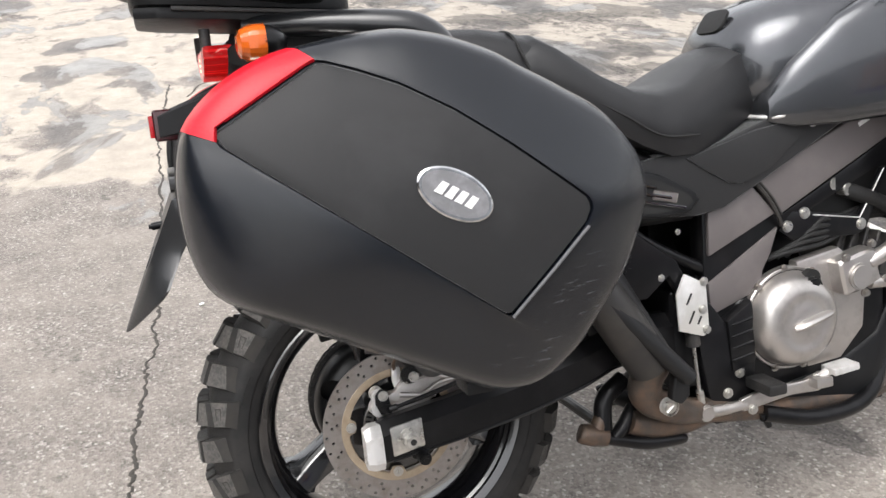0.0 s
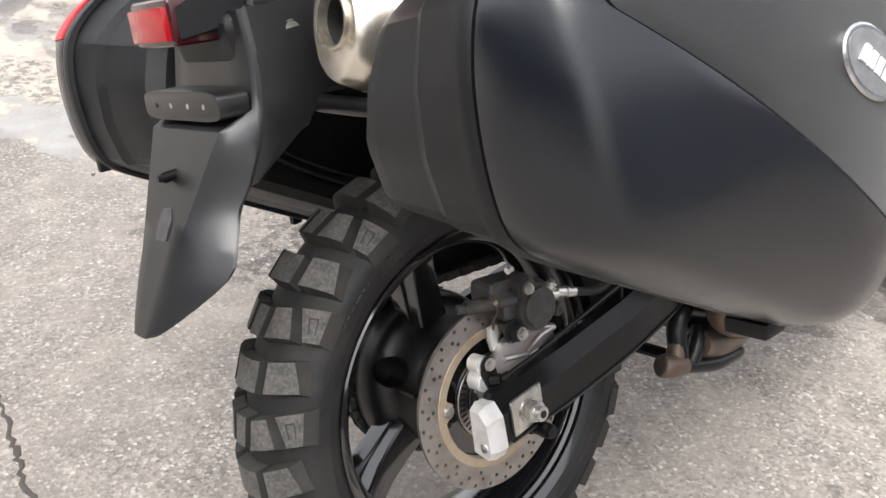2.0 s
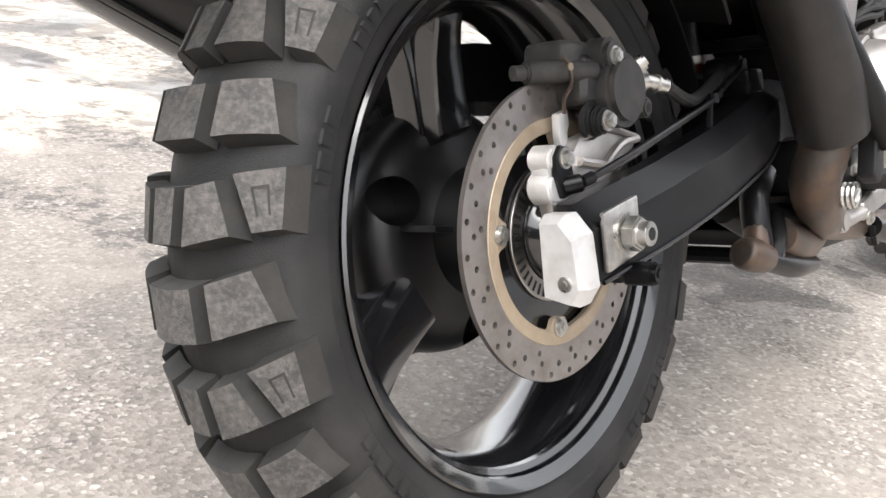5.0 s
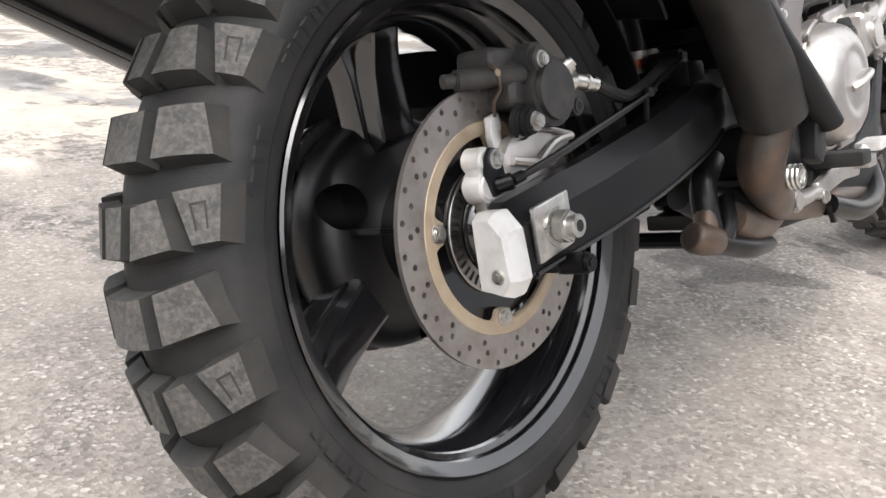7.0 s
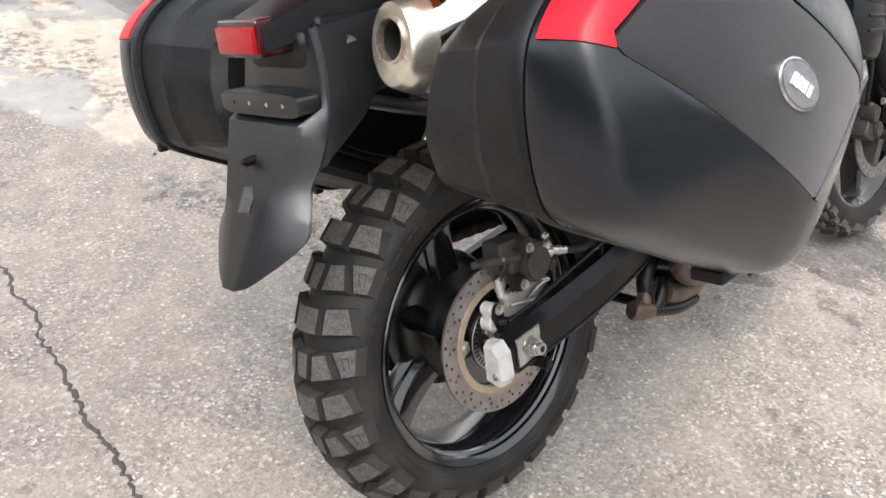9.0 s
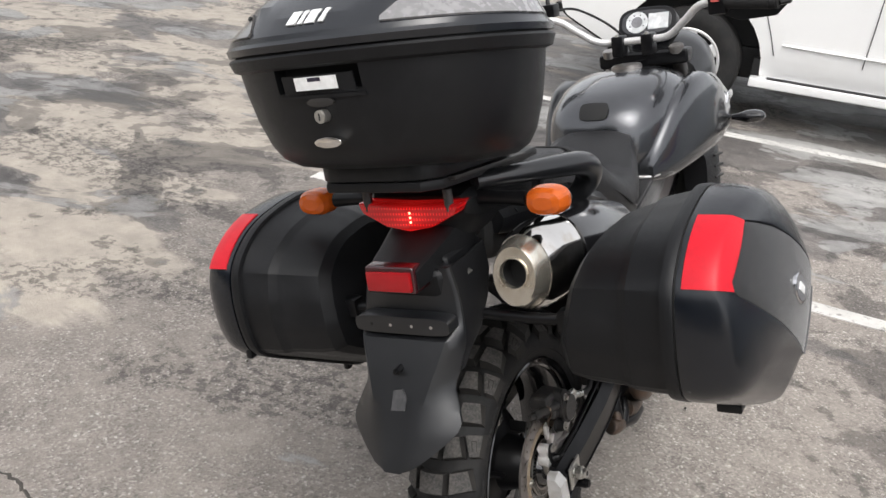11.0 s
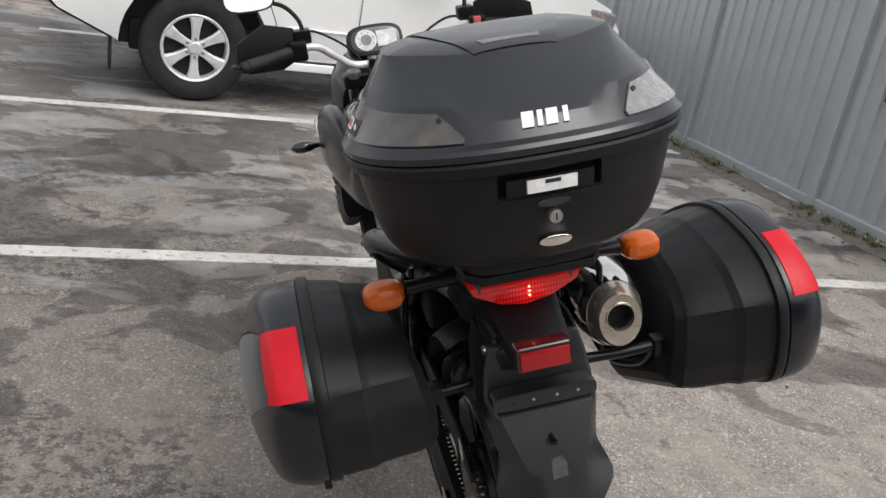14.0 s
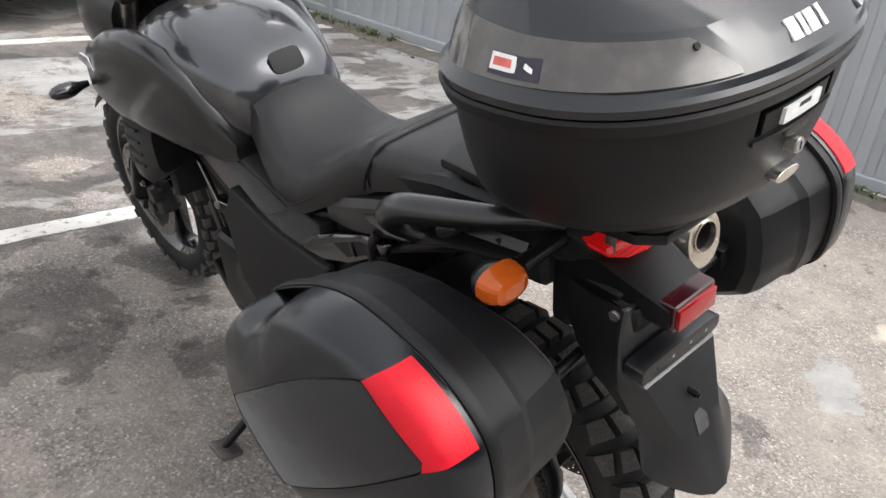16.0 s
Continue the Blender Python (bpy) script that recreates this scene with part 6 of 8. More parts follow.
        for y, zt, zb, xo in ((-0.10, 0.955, 0.905, 0.118), (0.0, 0.945, 0.880, 0.128), (0.12, 0.930, 0.850, 0.142), (0.24, 0.905, 0.815, 0.155), (0.33, 0.872, 0.790, 0.158), (0.40, 0.838, 0.775, 0.150)):
            cow.append([(s * x, y, z) for x, z in ((xo - 0.05, zt), (xo - 0.01, zt - 0.004), (xo, zt - 0.02), (xo - 0.004, zb + 0.015), (xo - 0.015, zb), (xo - 0.05, zb + 0.004))])
        sc = part("seat_cowl", loft(cow), COWL, bike, "dark grey cowl under the pillion seat")
        part("cowl_vent", slab([(0.10, 0.900), (0.20, 0.890), (0.27, 0.862), (0.20, 0.850), (0.12, 0.868)], 0, *sorted((s * 0.146, s * 0.1605)), 0.003), GLOSS, sc)
    def sheared(b):
        for v in b.verts:
            v.co.z += 0.016 - 0.09 * (v.co.y + 0.25)
        return b

    # rear rack
    rack = part("rear_rack", sheared(slab([(-0.120, -0.300), (-0.095, -0.335), (0.095, -0.335), (0.120, -0.300), (0.128, -0.05), (0.115, 0.09), (0.06, 0.12), (-0.06, 0.12), (-0.115, 0.09), (-0.128, -0.05)], 2, 1.026, 1.044, 0.006)), PLASTIC, bike, "black luggage rack platform")
    part("case_plate", sheared(slab(sup(0.125, 0.17, 0, -0.17, 32, 5), 2, 1.046, 1.072, 0.005)), PLASTIC, rack)
    part("rack_trim", sheared(rbox((0.085, -0.28, 1.038), (0.132, 0.0, 1.0445), 0.002)), SHIELD, rack)
    for x in (-0.085, 0.085):
        for y in (-0.235, -0.085, 0.06):
            part("rack_post", rod((x, y, 0.99), (x, y, 1.03), 0.0085, 14), CAST, rack)


tail()


def muffler():
    tip = Vector((0.186, -0.222, 0.847))
    d = Vector((0.055, 0.95, -0.13)).normalized()
    s = d.cross(Vector((0, 0, 1))).normalized()
    u = s.cross(d)

    def ring(f, hw, h, up=0.0, n=36):
        c = tip + d * f + u * up
        return [c + s * hw * math.cos(2 * math.pi * i / n) + u * h * math.sin(2 * math.pi * i / n) for i in range(n)]

    can = part("muffler", loft([ring(0.032, 0.0565, 0.0685, 0.020), ring(0.050, 0.0640, 0.0760, 0.022), ring(0.075, 0.0685, 0.0810, 0.024), ring(0.16, 0.0690, 0.0820, 0.026), ring(0.38, 0.064, 0.075, 0.027), ring(0.44, 0.045, 0.050, 0.026)], caps=False), CHROME, bike, "polished oval silencer, smoke-stained tip")
    def lip(f, r):
        c = tip + d * f + u * 0.025
        return [c + s * r * math.cos(2 * math.pi * i / 36) + u * r * math.sin(2 * math.pi * i / 36) for i in range(36)]

    part("end_cap", loft([ring(0.034, 0.0560, 0.0680, 0.020), ring(0.018, 0.0505, 0.0620, 0.0195), ring(0.003, 0.0455, 0.0565, 0.019), ring(-0.003, 0.0415, 0.0525, 0.019), lip(-0.003, 0.0300), lip(-0.007, 0.0290), lip(-0.007, 0.0265), lip(0.004, 0.0255)], caps=False), TIPMETAL, can, "tarnished bright end ring")
    part("tail_bore", loft([lip(0.003, 0.0257), lip(0.0300, 0.0240), lip(0.0305, 0.001)], caps=False), DEEP, can)
    n = 40
    sh = []
    for f, hw, h in ((0.150, 0.0735, 0.087), (0.17, 0.0765, 0.090), (0.30, 0.0765, 0.090), (0.42, 0.064, 0.072)):
        c = tip + d * f + u * 0.022
        sh.append([c + s * hw * math.cos(a) + u * h * math.sin(a) for a in [radians(-70 + 250 * i / n) for i in range(n + 1)]])
    bm = loft(sh, closed=False)
    ext = bmesh.ops.extrude_face_region(bm, geom=list(bm.faces))
    bmesh.ops.scale(bm, vec=(0.97, 1, 0.97), space=Matrix.Translation(-(tip + d * 0.2)), verts=[v for v in ext["geom"] if isinstance(v, bmesh.types.BMVert)])
    part("heat_guard", bm, GLOSS, can, "black silencer heat guard")
    bolt("guard_bolt", tip + d * 0.195 + u * 0.100, 0.006, 0.006, can, ZINC, 6, u)
    # link pipe down to the collector
    pts = [tip + d * 0.42, (0.135, 0.27, 0.735), (0.155, 0.345, 0.610), (0.172, 0.462, 0.392), (0.160, 0.486, 0.330), (0.142, 0.512, 0.288), (0.125, 0.570, 0.262), (0.125, 0.75, 0.232), (0.110, 0.98, 0.215), (0.08, 1.10, 0.25)]
    part("link_pipe", tube([(0.182, 0.458, 0.395), (0.174, 0.440, 0.362), (0.165, 0.440, 0.334), (0.158, 0.462, 0.308), (0.146, 0.515, 0.280), (0.130, 0.580, 0.260), (0.125, 0.75, 0.232), (0.110, 0.98, 0.215), (0.08, 1.10, 0.25)], [0.029, 0.030, 0.030, 0.029, 0.027, 0.024, 0.023, 0.022, 0.022], 22, 60), RUST, bike, "rust-tinted exhaust link pipe")
    part("mid_pipe", tube(pts[:4], [0.030, 0.031, 0.032, 0.033], 18, 30), SHIELDB, bike, "dark exhaust mid pipe")
    part("pipe_shield", tube([(0.168, 0.285, 0.655), (0.183, 0.335, 0.565), (0.190, 0.395, 0.465), (0.186, 0.440, 0.392)], [0.036, 0.043, 0.046, 0.043], 24, 24, 0.9), SHIELD, bike, "dark exhaust heat shield")
    part("shield_edge", tube([(0.196, 0.300, 0.610), (0.211, 0.362, 0.515), (0.224, 0.428, 0.440), (0.234, 0.490, 0.372)], [0.020, 0.021, 0.021, 0.019], 16, 20, 0.8), SHIELDB, bike, "rounded black shield edge")
    part("shield_tab", slab([(0.470, 0.392), (0.498, 0.372), (0.494, 0.336), (0.478, 0.322), (0.458, 0.334)], 0, 0.206, 0.228, 0.006, 3), SHIELDB, bike)
    part("belly_pipe", tube([(0.122, 0.425, 0.268), (0.118, 0.470, 0.252), (0.108, 0.540, 0.240), (0.09, 0.64, 0.245)], [0.024, 0.029, 0.028, 0.026], 18, 20), RUST, bike, "rust-tinted collector pipe")
    clamp = part("pipe_clamp", join(rod((0.186, 0.470, 0.312), (0.202, 0.470, 0.309), 0.014, 18, 0.003), rod((0.201, 0.462, 0.302), (0.201, 0.480, 0.316), 0.004, 10)), ZINC, bike, "bright pipe clamp")
    for i in range(3):
        part("clamp_coil", revolve([(0.0, 0.0150), (0.0025, 0.0165), (0.005, 0.0150)], (0.187 + i * 0.006, 0.470, 0.3105), 20), ZINC, clamp)
    part("collector", tube([(0.05, 0.44, 0.30), (0.07, 0.52, 0.265), (0.05, 0.62, 0.255)], [0.022, 0.030, 0.026], 16, 12), FRAME_BLACK, bike)


muffler()


def stands():
    cs = part("centre_stand", join(tube([(0.115, 0.44, 0.290), (0.124, 0.415, 0.262), (0.126, 0.39, 0.240)], [0.013, 0.014, 0.014], 12, 10), tube([(0.124, 0.370, 0.248), (0.126, 0.41, 0.236), (0.128, 0.46, 0.222), (0.122, 0.53, 0.212), (0.118, 0.545, 0.210)], [0.015, 0.017, 0.0185, 0.016, 0.009], 14, 16, 0.8), tube([(0.120, 0.375, 0.262), (0.112, 0.385, 0.315), (0.105, 0.43, 0.345)], 0.017, 12, 10), tube([(-0.12, 0.40, 0.245), (0.12, 0.40, 0.245)], 0.011, 10)), FRAME_BLACK, bike, "folded black centre stand with rusty foot")
    part("stand_foot", join(tube([(0.119, 0.326, 0.264), (0.120, 0.331, 0.262), (0.122, 0.352, 0.256), (0.124, 0.378, 0.248)], [0.013, 0.019, 0.021, 0.018], 18, 12), tube([(0.122, 0.360, 0.262), (0.116, 0.378, 0.290)], [0.016, 0.014], 12)), RUST, cs)
    spring = [(0.105 + 0.007 * math.cos(i * 0.9), 0.435 + i * 0.0014, 0.232 + 0.007 * math.sin(i * 0.9)) for i in range(60)]
    part("stand_spring", tube(spring, 0.0018, 6), STEEL, cs)
    foot = Vector((-0.383, 0.662, 0.119))
    ss = part("side_stand", tube([(-0.12, 0.62, 0.30), (-0.25, 0.64, 0.215), tuple(foot)], [0.015, 0.012, 0.011], 12, 14), FRAME_BLACK, bike, "black side stand leg, extended")
    part("stand_pad", rbox((foot.x - 0.028, foot.y - 0.04, foot.z - 0.010), (foot.x + 0.028, foot.y + 0.03, foot.z + 0.002), 0.003, 2, pose(0, 0, 0, 0, LEAN, 0)), STEEL, ss)
    part("stand_peg", tube([(-0.29, 0.645, 0.188), (-0.325, 0.585, 0.163)], 0.007, 8), FRAME_BLACK, ss)


stands()


def seat_and_tank():
    rings = []
    for y, zt, zb, hw, top in ((0.02, 1.000, 0.955, 0.105, 0.7), (0.10, 1.004, 0.945, 0.120, 0.72), (0.20, 1.000, 0.925, 0.128, 0.74), (0.265, 0.988, 0.900, 0.132, 0.74), (0.30, 0.978, 0.880, 0.135, 0.70)):
        rings.append([(x * hw, y, zb + (zt - zb) * f) for x, f in ((-1, 0), (-1.02, 0.45), (-0.96, 0.78), (-top, 0.97), (-0.3, 1.0), (0.3, 1.0), (top, 0.97), (0.96, 0.78), (1.02, 0.45), (1, 0))])
    part("pillion_seat", loft(rings), SEAT, bike, "black vinyl pillion seat", angle=50)
    rings = []
    for y, zt, zb, hw, top in ((0.268, 0.972, 0.895, 0.134, 0.70), (0.295, 0.985, 0.880, 0.140, 0.70), (0.335, 0.964, 0.855, 0.148, 0.70), (0.405, 0.912, 0.815, 0.160, 0.70), (0.47, 0.878, 0.775, 0.165, 0.72), (0.53, 0.868, 0.750, 0.160, 0.74), (0.585, 0.876, 0.748, 0.150, 0.72), (0.645, 0.908, 0.765, 0.135, 0.66), (0.695, 0.932, 0.785, 0.118, 0.58), (0.735, 0.942, 0.805, 0.105, 0.5)):
        rings.append([(x * hw, y, zb + (zt - zb) * f) for x, f in ((-0.96, 0), (-1.03, 0.30), (-1.0, 0.62), (-0.90, 0.86), (-top, 0.965), (-0.25, 1.0), (0.25, 1.0), (top, 0.965), (0.90, 0.86), (1.0, 0.62), (1.03, 0.30), (0.96, 0))])
    seat = part("rider_seat", loft(rings), SEAT, bike, "deep black vinyl rider seat with raised nose", angle=50)
    for s in (-1, 1):
        part("seat_seam", tube([(s * 0.150, 0.345, 0.882), (s * 0.167, 0.43, 0.832), (s * 0.171, 0.50, 0.790), (s * 0.160, 0.58, 0.783)], 0.0025, 6, 20), DEEP, seat)
    rings = []
    for y, hw, zt, zb, e in ((0.700, 0.060, 0.930, 0.815, 2.2), (0.712, 0.105, 0.965, 0.800, 2.4), (0.745, 0.138, 0.995, 0.795, 2.6), (0.81, 0.162, 1.020, 0.795, 2.7), (0.90, 0.182, 1.042, 0.800, 2.8), (1.00, 0.190, 1.052, 0.810, 2.8), (1.10, 0.175, 1.045, 0.830, 2.6), (1.17, 0.130, 1.020, 0.860, 2.4)):
        rings.append([(x, y, z) for x, z in sup(hw, (zt - zb) / 2, 0, (zt + zb) / 2, 40, e)])
    tank = part("fuel_tank", loft(rings), TANKM, bike, "metallic grey fuel tank", angle=45)
    part("tank_pad", slab(sup(0.040, 0.026, 0.0, 0.0, 24, 4), 2, 0.0, 0.006, 0.002), DEEP, tank, "black rubber tank pad").matrix_basis = pose(0.004, 0.726, 0.979, 55, 0, 0)
    part("filler_cap", rod((0, 1.04, 1.045), (0, 1.04, 1.060), 0.045, 32, 0.004), STEEL, tank)
    part("tank_trim", tube([(0.080, 0.722, 0.800), (0.152, 0.748, 0.797), (0.168, 0.86, 0.808), (0.178, 1.00, 0.822)], 0.004, 8, 24), CAPSIL, tank)
    for s in (-1, 1):
        rings = []
        for y, xo, xi, zt, zb in ((0.735, 0.150, 0.10, 0.835, 0.785), (0.78, 0.176, 0.12, 0.895, 0.775), (0.86, 0.200, 0.14, 0.965, 0.772), (0.95, 0.222, 0.15, 1.010, 0.775), (1.05, 0.240, 0.15, 1.025, 0.780), (1.15, 0.250, 0.15, 1.005, 0.785), (1.24, 0.246, 0.15, 0.960, 0.800), (1.30, 0.225, 0.15, 0.915, 0.820)):
            m = (xo + xi) / 2
            rings.append([(s * x, y, z) for x, z in sup((xo - xi) / 2, (zt - zb) / 2, m, (zt + zb) / 2, 28, 2.7)])
        # left fairing takes the darker cowl grey, its shaded look put into the paint
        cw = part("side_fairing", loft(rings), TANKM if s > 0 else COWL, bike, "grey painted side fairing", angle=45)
        part("front_indicator", loft([[(s * (0.26 + f), 1.285 + 0.020 * math.cos(2 * math.pi * i / 16) * r, 0.842 + 0.016 * math.sin(2 * math.pi * i / 16) * r) for i in range(16)] for f, r in ((-0.02, 0.5), (0.0, 0.7), (0.022, 1.2), (0.045, 1.3), (0.068, 1.0), (0.078, 0.4))]), GLOSS, cw, "small dark front indicator")
        part("fairing_decal", slab([(1.185, 0.905), (1.262, 0.915), (1.250, 0.935), (1.20, 0.935)], 0, *sorted((s * 0.2445, s * 0.2515)), 0.001), BADGE, cw)
        rad = []
        for y, xo, zt, zb in ((1.04, 0.215, 0.79, 0.66), (1.12, 0.225, 0.80, 0.60), (1.20, 0.215, 0.81, 0.58), (1.26, 0.19, 0.82, 0.62)):
            rad.append([(s * x, y, z) for x, z in sup(0.035, (zt - zb) / 2, xo - 0.035, (zt + zb) / 2, 16, 3.5)])
        rc = part("radiator_cover", loft(rad), PLASTIC, bike, "black slatted radiator side cover")
        for i in range(4):
            z = 0.655 + i * 0.033
            part("cover_slat", rbox((min(s * 0.205, s * 0.2265), 1.10, z), (max(s * 0.205, s * 0.2265), 1.20, z + 0.007), 0.002, 1, pose(0, 0, 0, -8)), PLASTIC, rc)
    # side panels with inset
    for s in (-1, 1):
        sp = [(0.455, 0.742), (0.52, 0.752), (0.60, 0.752), (0.74, 0.795), (0.985, 0.822), (0.985, 0.810), (0.72, 0.680), (0.64, 0.642), (0.58, 0.634), (0.45, 0.650)]
        p = part("side_panel", slab(sp, 0, *sorted((s * 0.085, s * 0.142)), 0.010, 3), PANEL, bike, "matt black side panel")
        part("panel_inset", slab([(0.561, 0.741), (0.703, 0.776), (0.860, 0.797), (0.737, 0.703), (0.681, 0.684), (0.650, 0.686), (0.604, 0.713)], 0, *sorted((s * 0.140, s * 0.1465)), 0.003), PANEL, p)
        bolt("panel_screw", (s * 0.1455, 0.834, 0.779), 0.0075, 0.004, p, ZINC, 16, (s, 0, 0))
        if s > 0:
            rim = [(0.445, 0.738), (0.500, 0.722), (0.575, 0.680), (0.582, 0.665), (0.560, 0.646), (0.500, 0.642), (0.440, 0.650)]
            part("vent_pod", slab(rim, 0, 0.138, 0.152, 0.006, 3), PLASTIC, p, "black air vent surround")
            v = part("panel_vent", slab([(0.452, 0.722), (0.500, 0.710), (0.560, 0.677), (0.566, 0.665), (0.550, 0.655), (0.500, 0.651), (0.452, 0.656)], 0, 0.1515, 0.1528, 0.0), DEEP, p)
            for z in (0.664, 0.682, 0.700):
                part("vent_blade", rbox((0.150, 0.458, z), (0.158, 0.552 - (z - 0.664) * 1.6, z + 0.006), 0.002, 1, pose(0, 0, 0, -14)), GLOSS, p)
            part("vent_plate", rbox((0.1525, 0.485, 0.672), (0.1545, 0.535, 0.690), 0.002, 1, pose(0, 0, 0, -14)), STEEL, p)

    # glossy scoop behind the other side panel, with its dark mouth
    pod = part("vent_pod", slab([(0.545, 0.652), (0.480, 0.712), (0.400, 0.752), (0.291, 0.800), (0.215, 0.812), (0.235, 0.775), (0.352, 0.702), (0.450, 0.664)], 0, -0.150, -0.118, 0.010, 3), GLOSS, bike, "glossy black air scoop")
    part("scoop_mouth", slab([(0.395, 0.735), (0.300, 0.783), (0.250, 0.790), (0.262, 0.772), (0.350, 0.722)], 0, -0.1512, -0.146, 0.0), DEEP, pod)
    part("scoop_bar", tube([(-0.152, 0.330, 0.768), (-0.1535, 0.322, 0.752), (-0.152, 0.318, 0.740)], 0.004, 8, 6), GLOSS, pod)
    # stitched piping where the pillion part begins
    part("seat_piping", tube([(-0.138, 0.283, 0.900), (-0.137, 0.268, 0.945), (-0.108, 0.258, 0.984), (-0.04, 0.256, 0.9905), (0.04, 0.256, 0.9905), (0.108, 0.258, 0.984), (0.137, 0.268, 0.945), (0.138, 0.283, 0.900)], 0.0028, 6, 40), DEEP, seat)


seat_and_tank()


def frame_and_engine():
    for s in (-1, 1):
        xo, xi = s * 0.128, s * 0.075
        pivot = [(0.604, 0.636), (0.712, 0.676), (0.774, 0.612), (0.772, 0.585), (0.750, 0.536), (0.730, 0.506), (0.727, 0.470), (0.700, 0.455), (0.695, 0.300), (0.612, 0.285), (0.604, 0.435)]
        pv = part("pivot_plate", slab(pivot, 0, *sorted((xi, s * 0.119)), 0.004), FRAME_BLACK, bike, "frame pivot plate, black and grey")
        part("plate_face", slab([(0.612, 0.634), (0.711, 0.671), (0.759, 0.615), (0.610, 0.552)], 0, *sorted((s * 0.116, xo)), 0.004), SPAR, pv, "grey alloy face")
        part("plate_face", slab([(0.608, 0.500), (0.767, 0.588), (0.748, 0.538), (0.729, 0.508), (0.726, 0.474), (0.613, 0.438)], 0, *sorted((s * 0.112, s * 0.1245)), 0.004), SPAR, pv, "grey alloy face")
        spar = [(0.720, 0.682), (0.822, 0.727), (0.967, 0.786), (1.20, 0.885), (1.20, 0.808), (1.018, 0.728), (0.846, 0.646), (0.765, 0.607)]
        sp = part("frame_spar", slab(spar, 0, *sorted((xi, xo)), 0.006, 3), SPAR, bike, "grey alloy frame spar")
        part("spar_lower", slab([(0.768, 0.604), (0.852, 0.643), (1.026, 0.727), (1.20, 0.806), (1.19, 0.76), (1.025, 0.683), (0.852, 0.612), (0.773, 0.588)], 0, *sorted((s * 0.07, s * 0.120)), 0.004), FRAME_BLACK, sp, "black lower face")
        part("joint_band", join(tube([(s * 0.1295, 0.716, 0.678), (s * 0.1305, 0.742, 0.645), (s * 0.1295, 0.764, 0.608), (s * 0.124, 0.774, 0.588)], 0.0042, 8, 10), tube([(s * 0.1285, 0.724, 0.680), (s * 0.1295, 0.750, 0.648), (s * 0.1285, 0.772, 0.611)], 0.0025, 8, 10)), SHIELD, sp)
        part("spar_mark", rbox((min(s * 0.126, s * 0.1295), 0.952, 0.762), (max(s * 0.126, s * 0.1295), 0.978, 0.770), 0, 0, pose(0, 0, 0, 25)), WHITE, sp)
        guard = [(0.770, 0.578), (0.800, 0.612), (0.850, 0.604), (0.958, 0.584), (1.012, 0.672), (1.030, 0.672), (0.975, 0.556), (0.955, 0.545), (0.80, 0.556)]
        g = part("engine_bracket", slab(guard, 0, *sorted((s * 0.112, s * 0.122)), 0.003), FRAME_BLACK, bike, "black engine mount plate")
        part("bracket_edge", tube([(s * 0.1225, 0.848, 0.599), (s * 0.1225, 0.958, 0.579), (s * 0.1225, 1.017, 0.669)], 0.0016, 6), CAPSIL, g)
        for y, z in ((0.789, 0.584), (0.829, 0.605), (0.961, 0.566)):
            bolt("mount_bolt", (s * 0.122, y, z), 0.0092, 0.006, g, ZINC, 14, (s, 0, 0))
        part("foot_hanger", slab([(0.600, 0.470), (0.672, 0.372), (0.696, 0.340), (0.690, 0.290), (0.655, 0.245), (0.605, 0.240), (0.588, 0.300), (0.560, 0.47)], 0, *sorted((s * 0.118, s * 0.140)), 0.006), FRAME_BLACK, bike, "black footpeg hanger")
        for y, z in ((0.658, 0.323), (0.630, 0.287)):
            bolt("hanger_bolt", (s * 0.140, y, z), 0.0085, 0.007, bike, ZINC, 6, (s, 0, 0))
        peg = part("footpeg", join(rbox((min(s * 0.14, s * 0.215), 0.668, 0.292), (max(s * 0.14, s * 0.215), 0.708, 0.314), 0.006), rod((s * 0.13, 0.690, 0.300), (s * 0.16, 0.690, 0.300), 0.013, 14)), RUBBER, bike, "black rubber rider footpeg")
        part("sub_frame", tube([(s * 0.105, 0.70, 0.64), (s * 0.115, 0.50, 0.74), (s * 0.12, 0.30, 0.83), (s * 0.11, -0.05, 0.93)], 0.013, 12, 20), FRAME_BLACK, bike)
        part("sub_frame", tube([(s * 0.10, 0.66, 0.50), (s * 0.115, 0.48, 0.60), (s * 0.12, 0.28, 0.76), (s * 0.11, 0.0, 0.90)], 0.012, 12, 20), FRAME_BLACK, bike)
        hang = [(0.36, 0.625), (0.425, 0.645), (0.535, 0.560), (0.560, 0.505), (0.540, 0.490), (0.515, 0.530), (0.470, 0.495), (0.405, 0.500), (0.37, 0.560)]
        ph = part("pillion_hanger", slab(hang, 0, *sorted((s * 0.118, s * 0.142)), 0.008, 3), FRAME_BLACK, bike, "black pillion peg hanger")
        bolt("hanger_screw", (s * 0.1415, 0.500, 0.532), 0.0055, 0.003, ph, ZINC, 14, (s, 0, 0))
        bolt("hanger_screw", (s * 0.130, 0.546, 0.609), 0.0045, 0.003, ph, ZINC, 14, (s, 0, 0))
        for y, z in ((0.436, 0.567),):
            part("hanger_boss", join(rod((s * 0.140, y, z), (s * 0.149, y, z), 0.017, 22, 0.003), rod((s * 0.149, y, z), (s * 0.151, y, z), 0.0075, 6)), FRAME_BLACK, ph)
    # engine
    part("crankcase", join(rbox((-0.13, 0.66, 0.235), (0.13, 1.02, 0.47), 0.03, 3), rbox((-0.10, 0.58, 0.30), (0.10, 0.72, 0.52), 0.02, 3)), FRAME_BLACK, bike, "black engine crankcase")
    part("rear_cylinder", rbox((-0.085, 0.66, 0.44), (0.085, 0.83, 0.68), 0.02, 3, pose(0, 0, 0, 22)), FRAME_BLACK, bike)
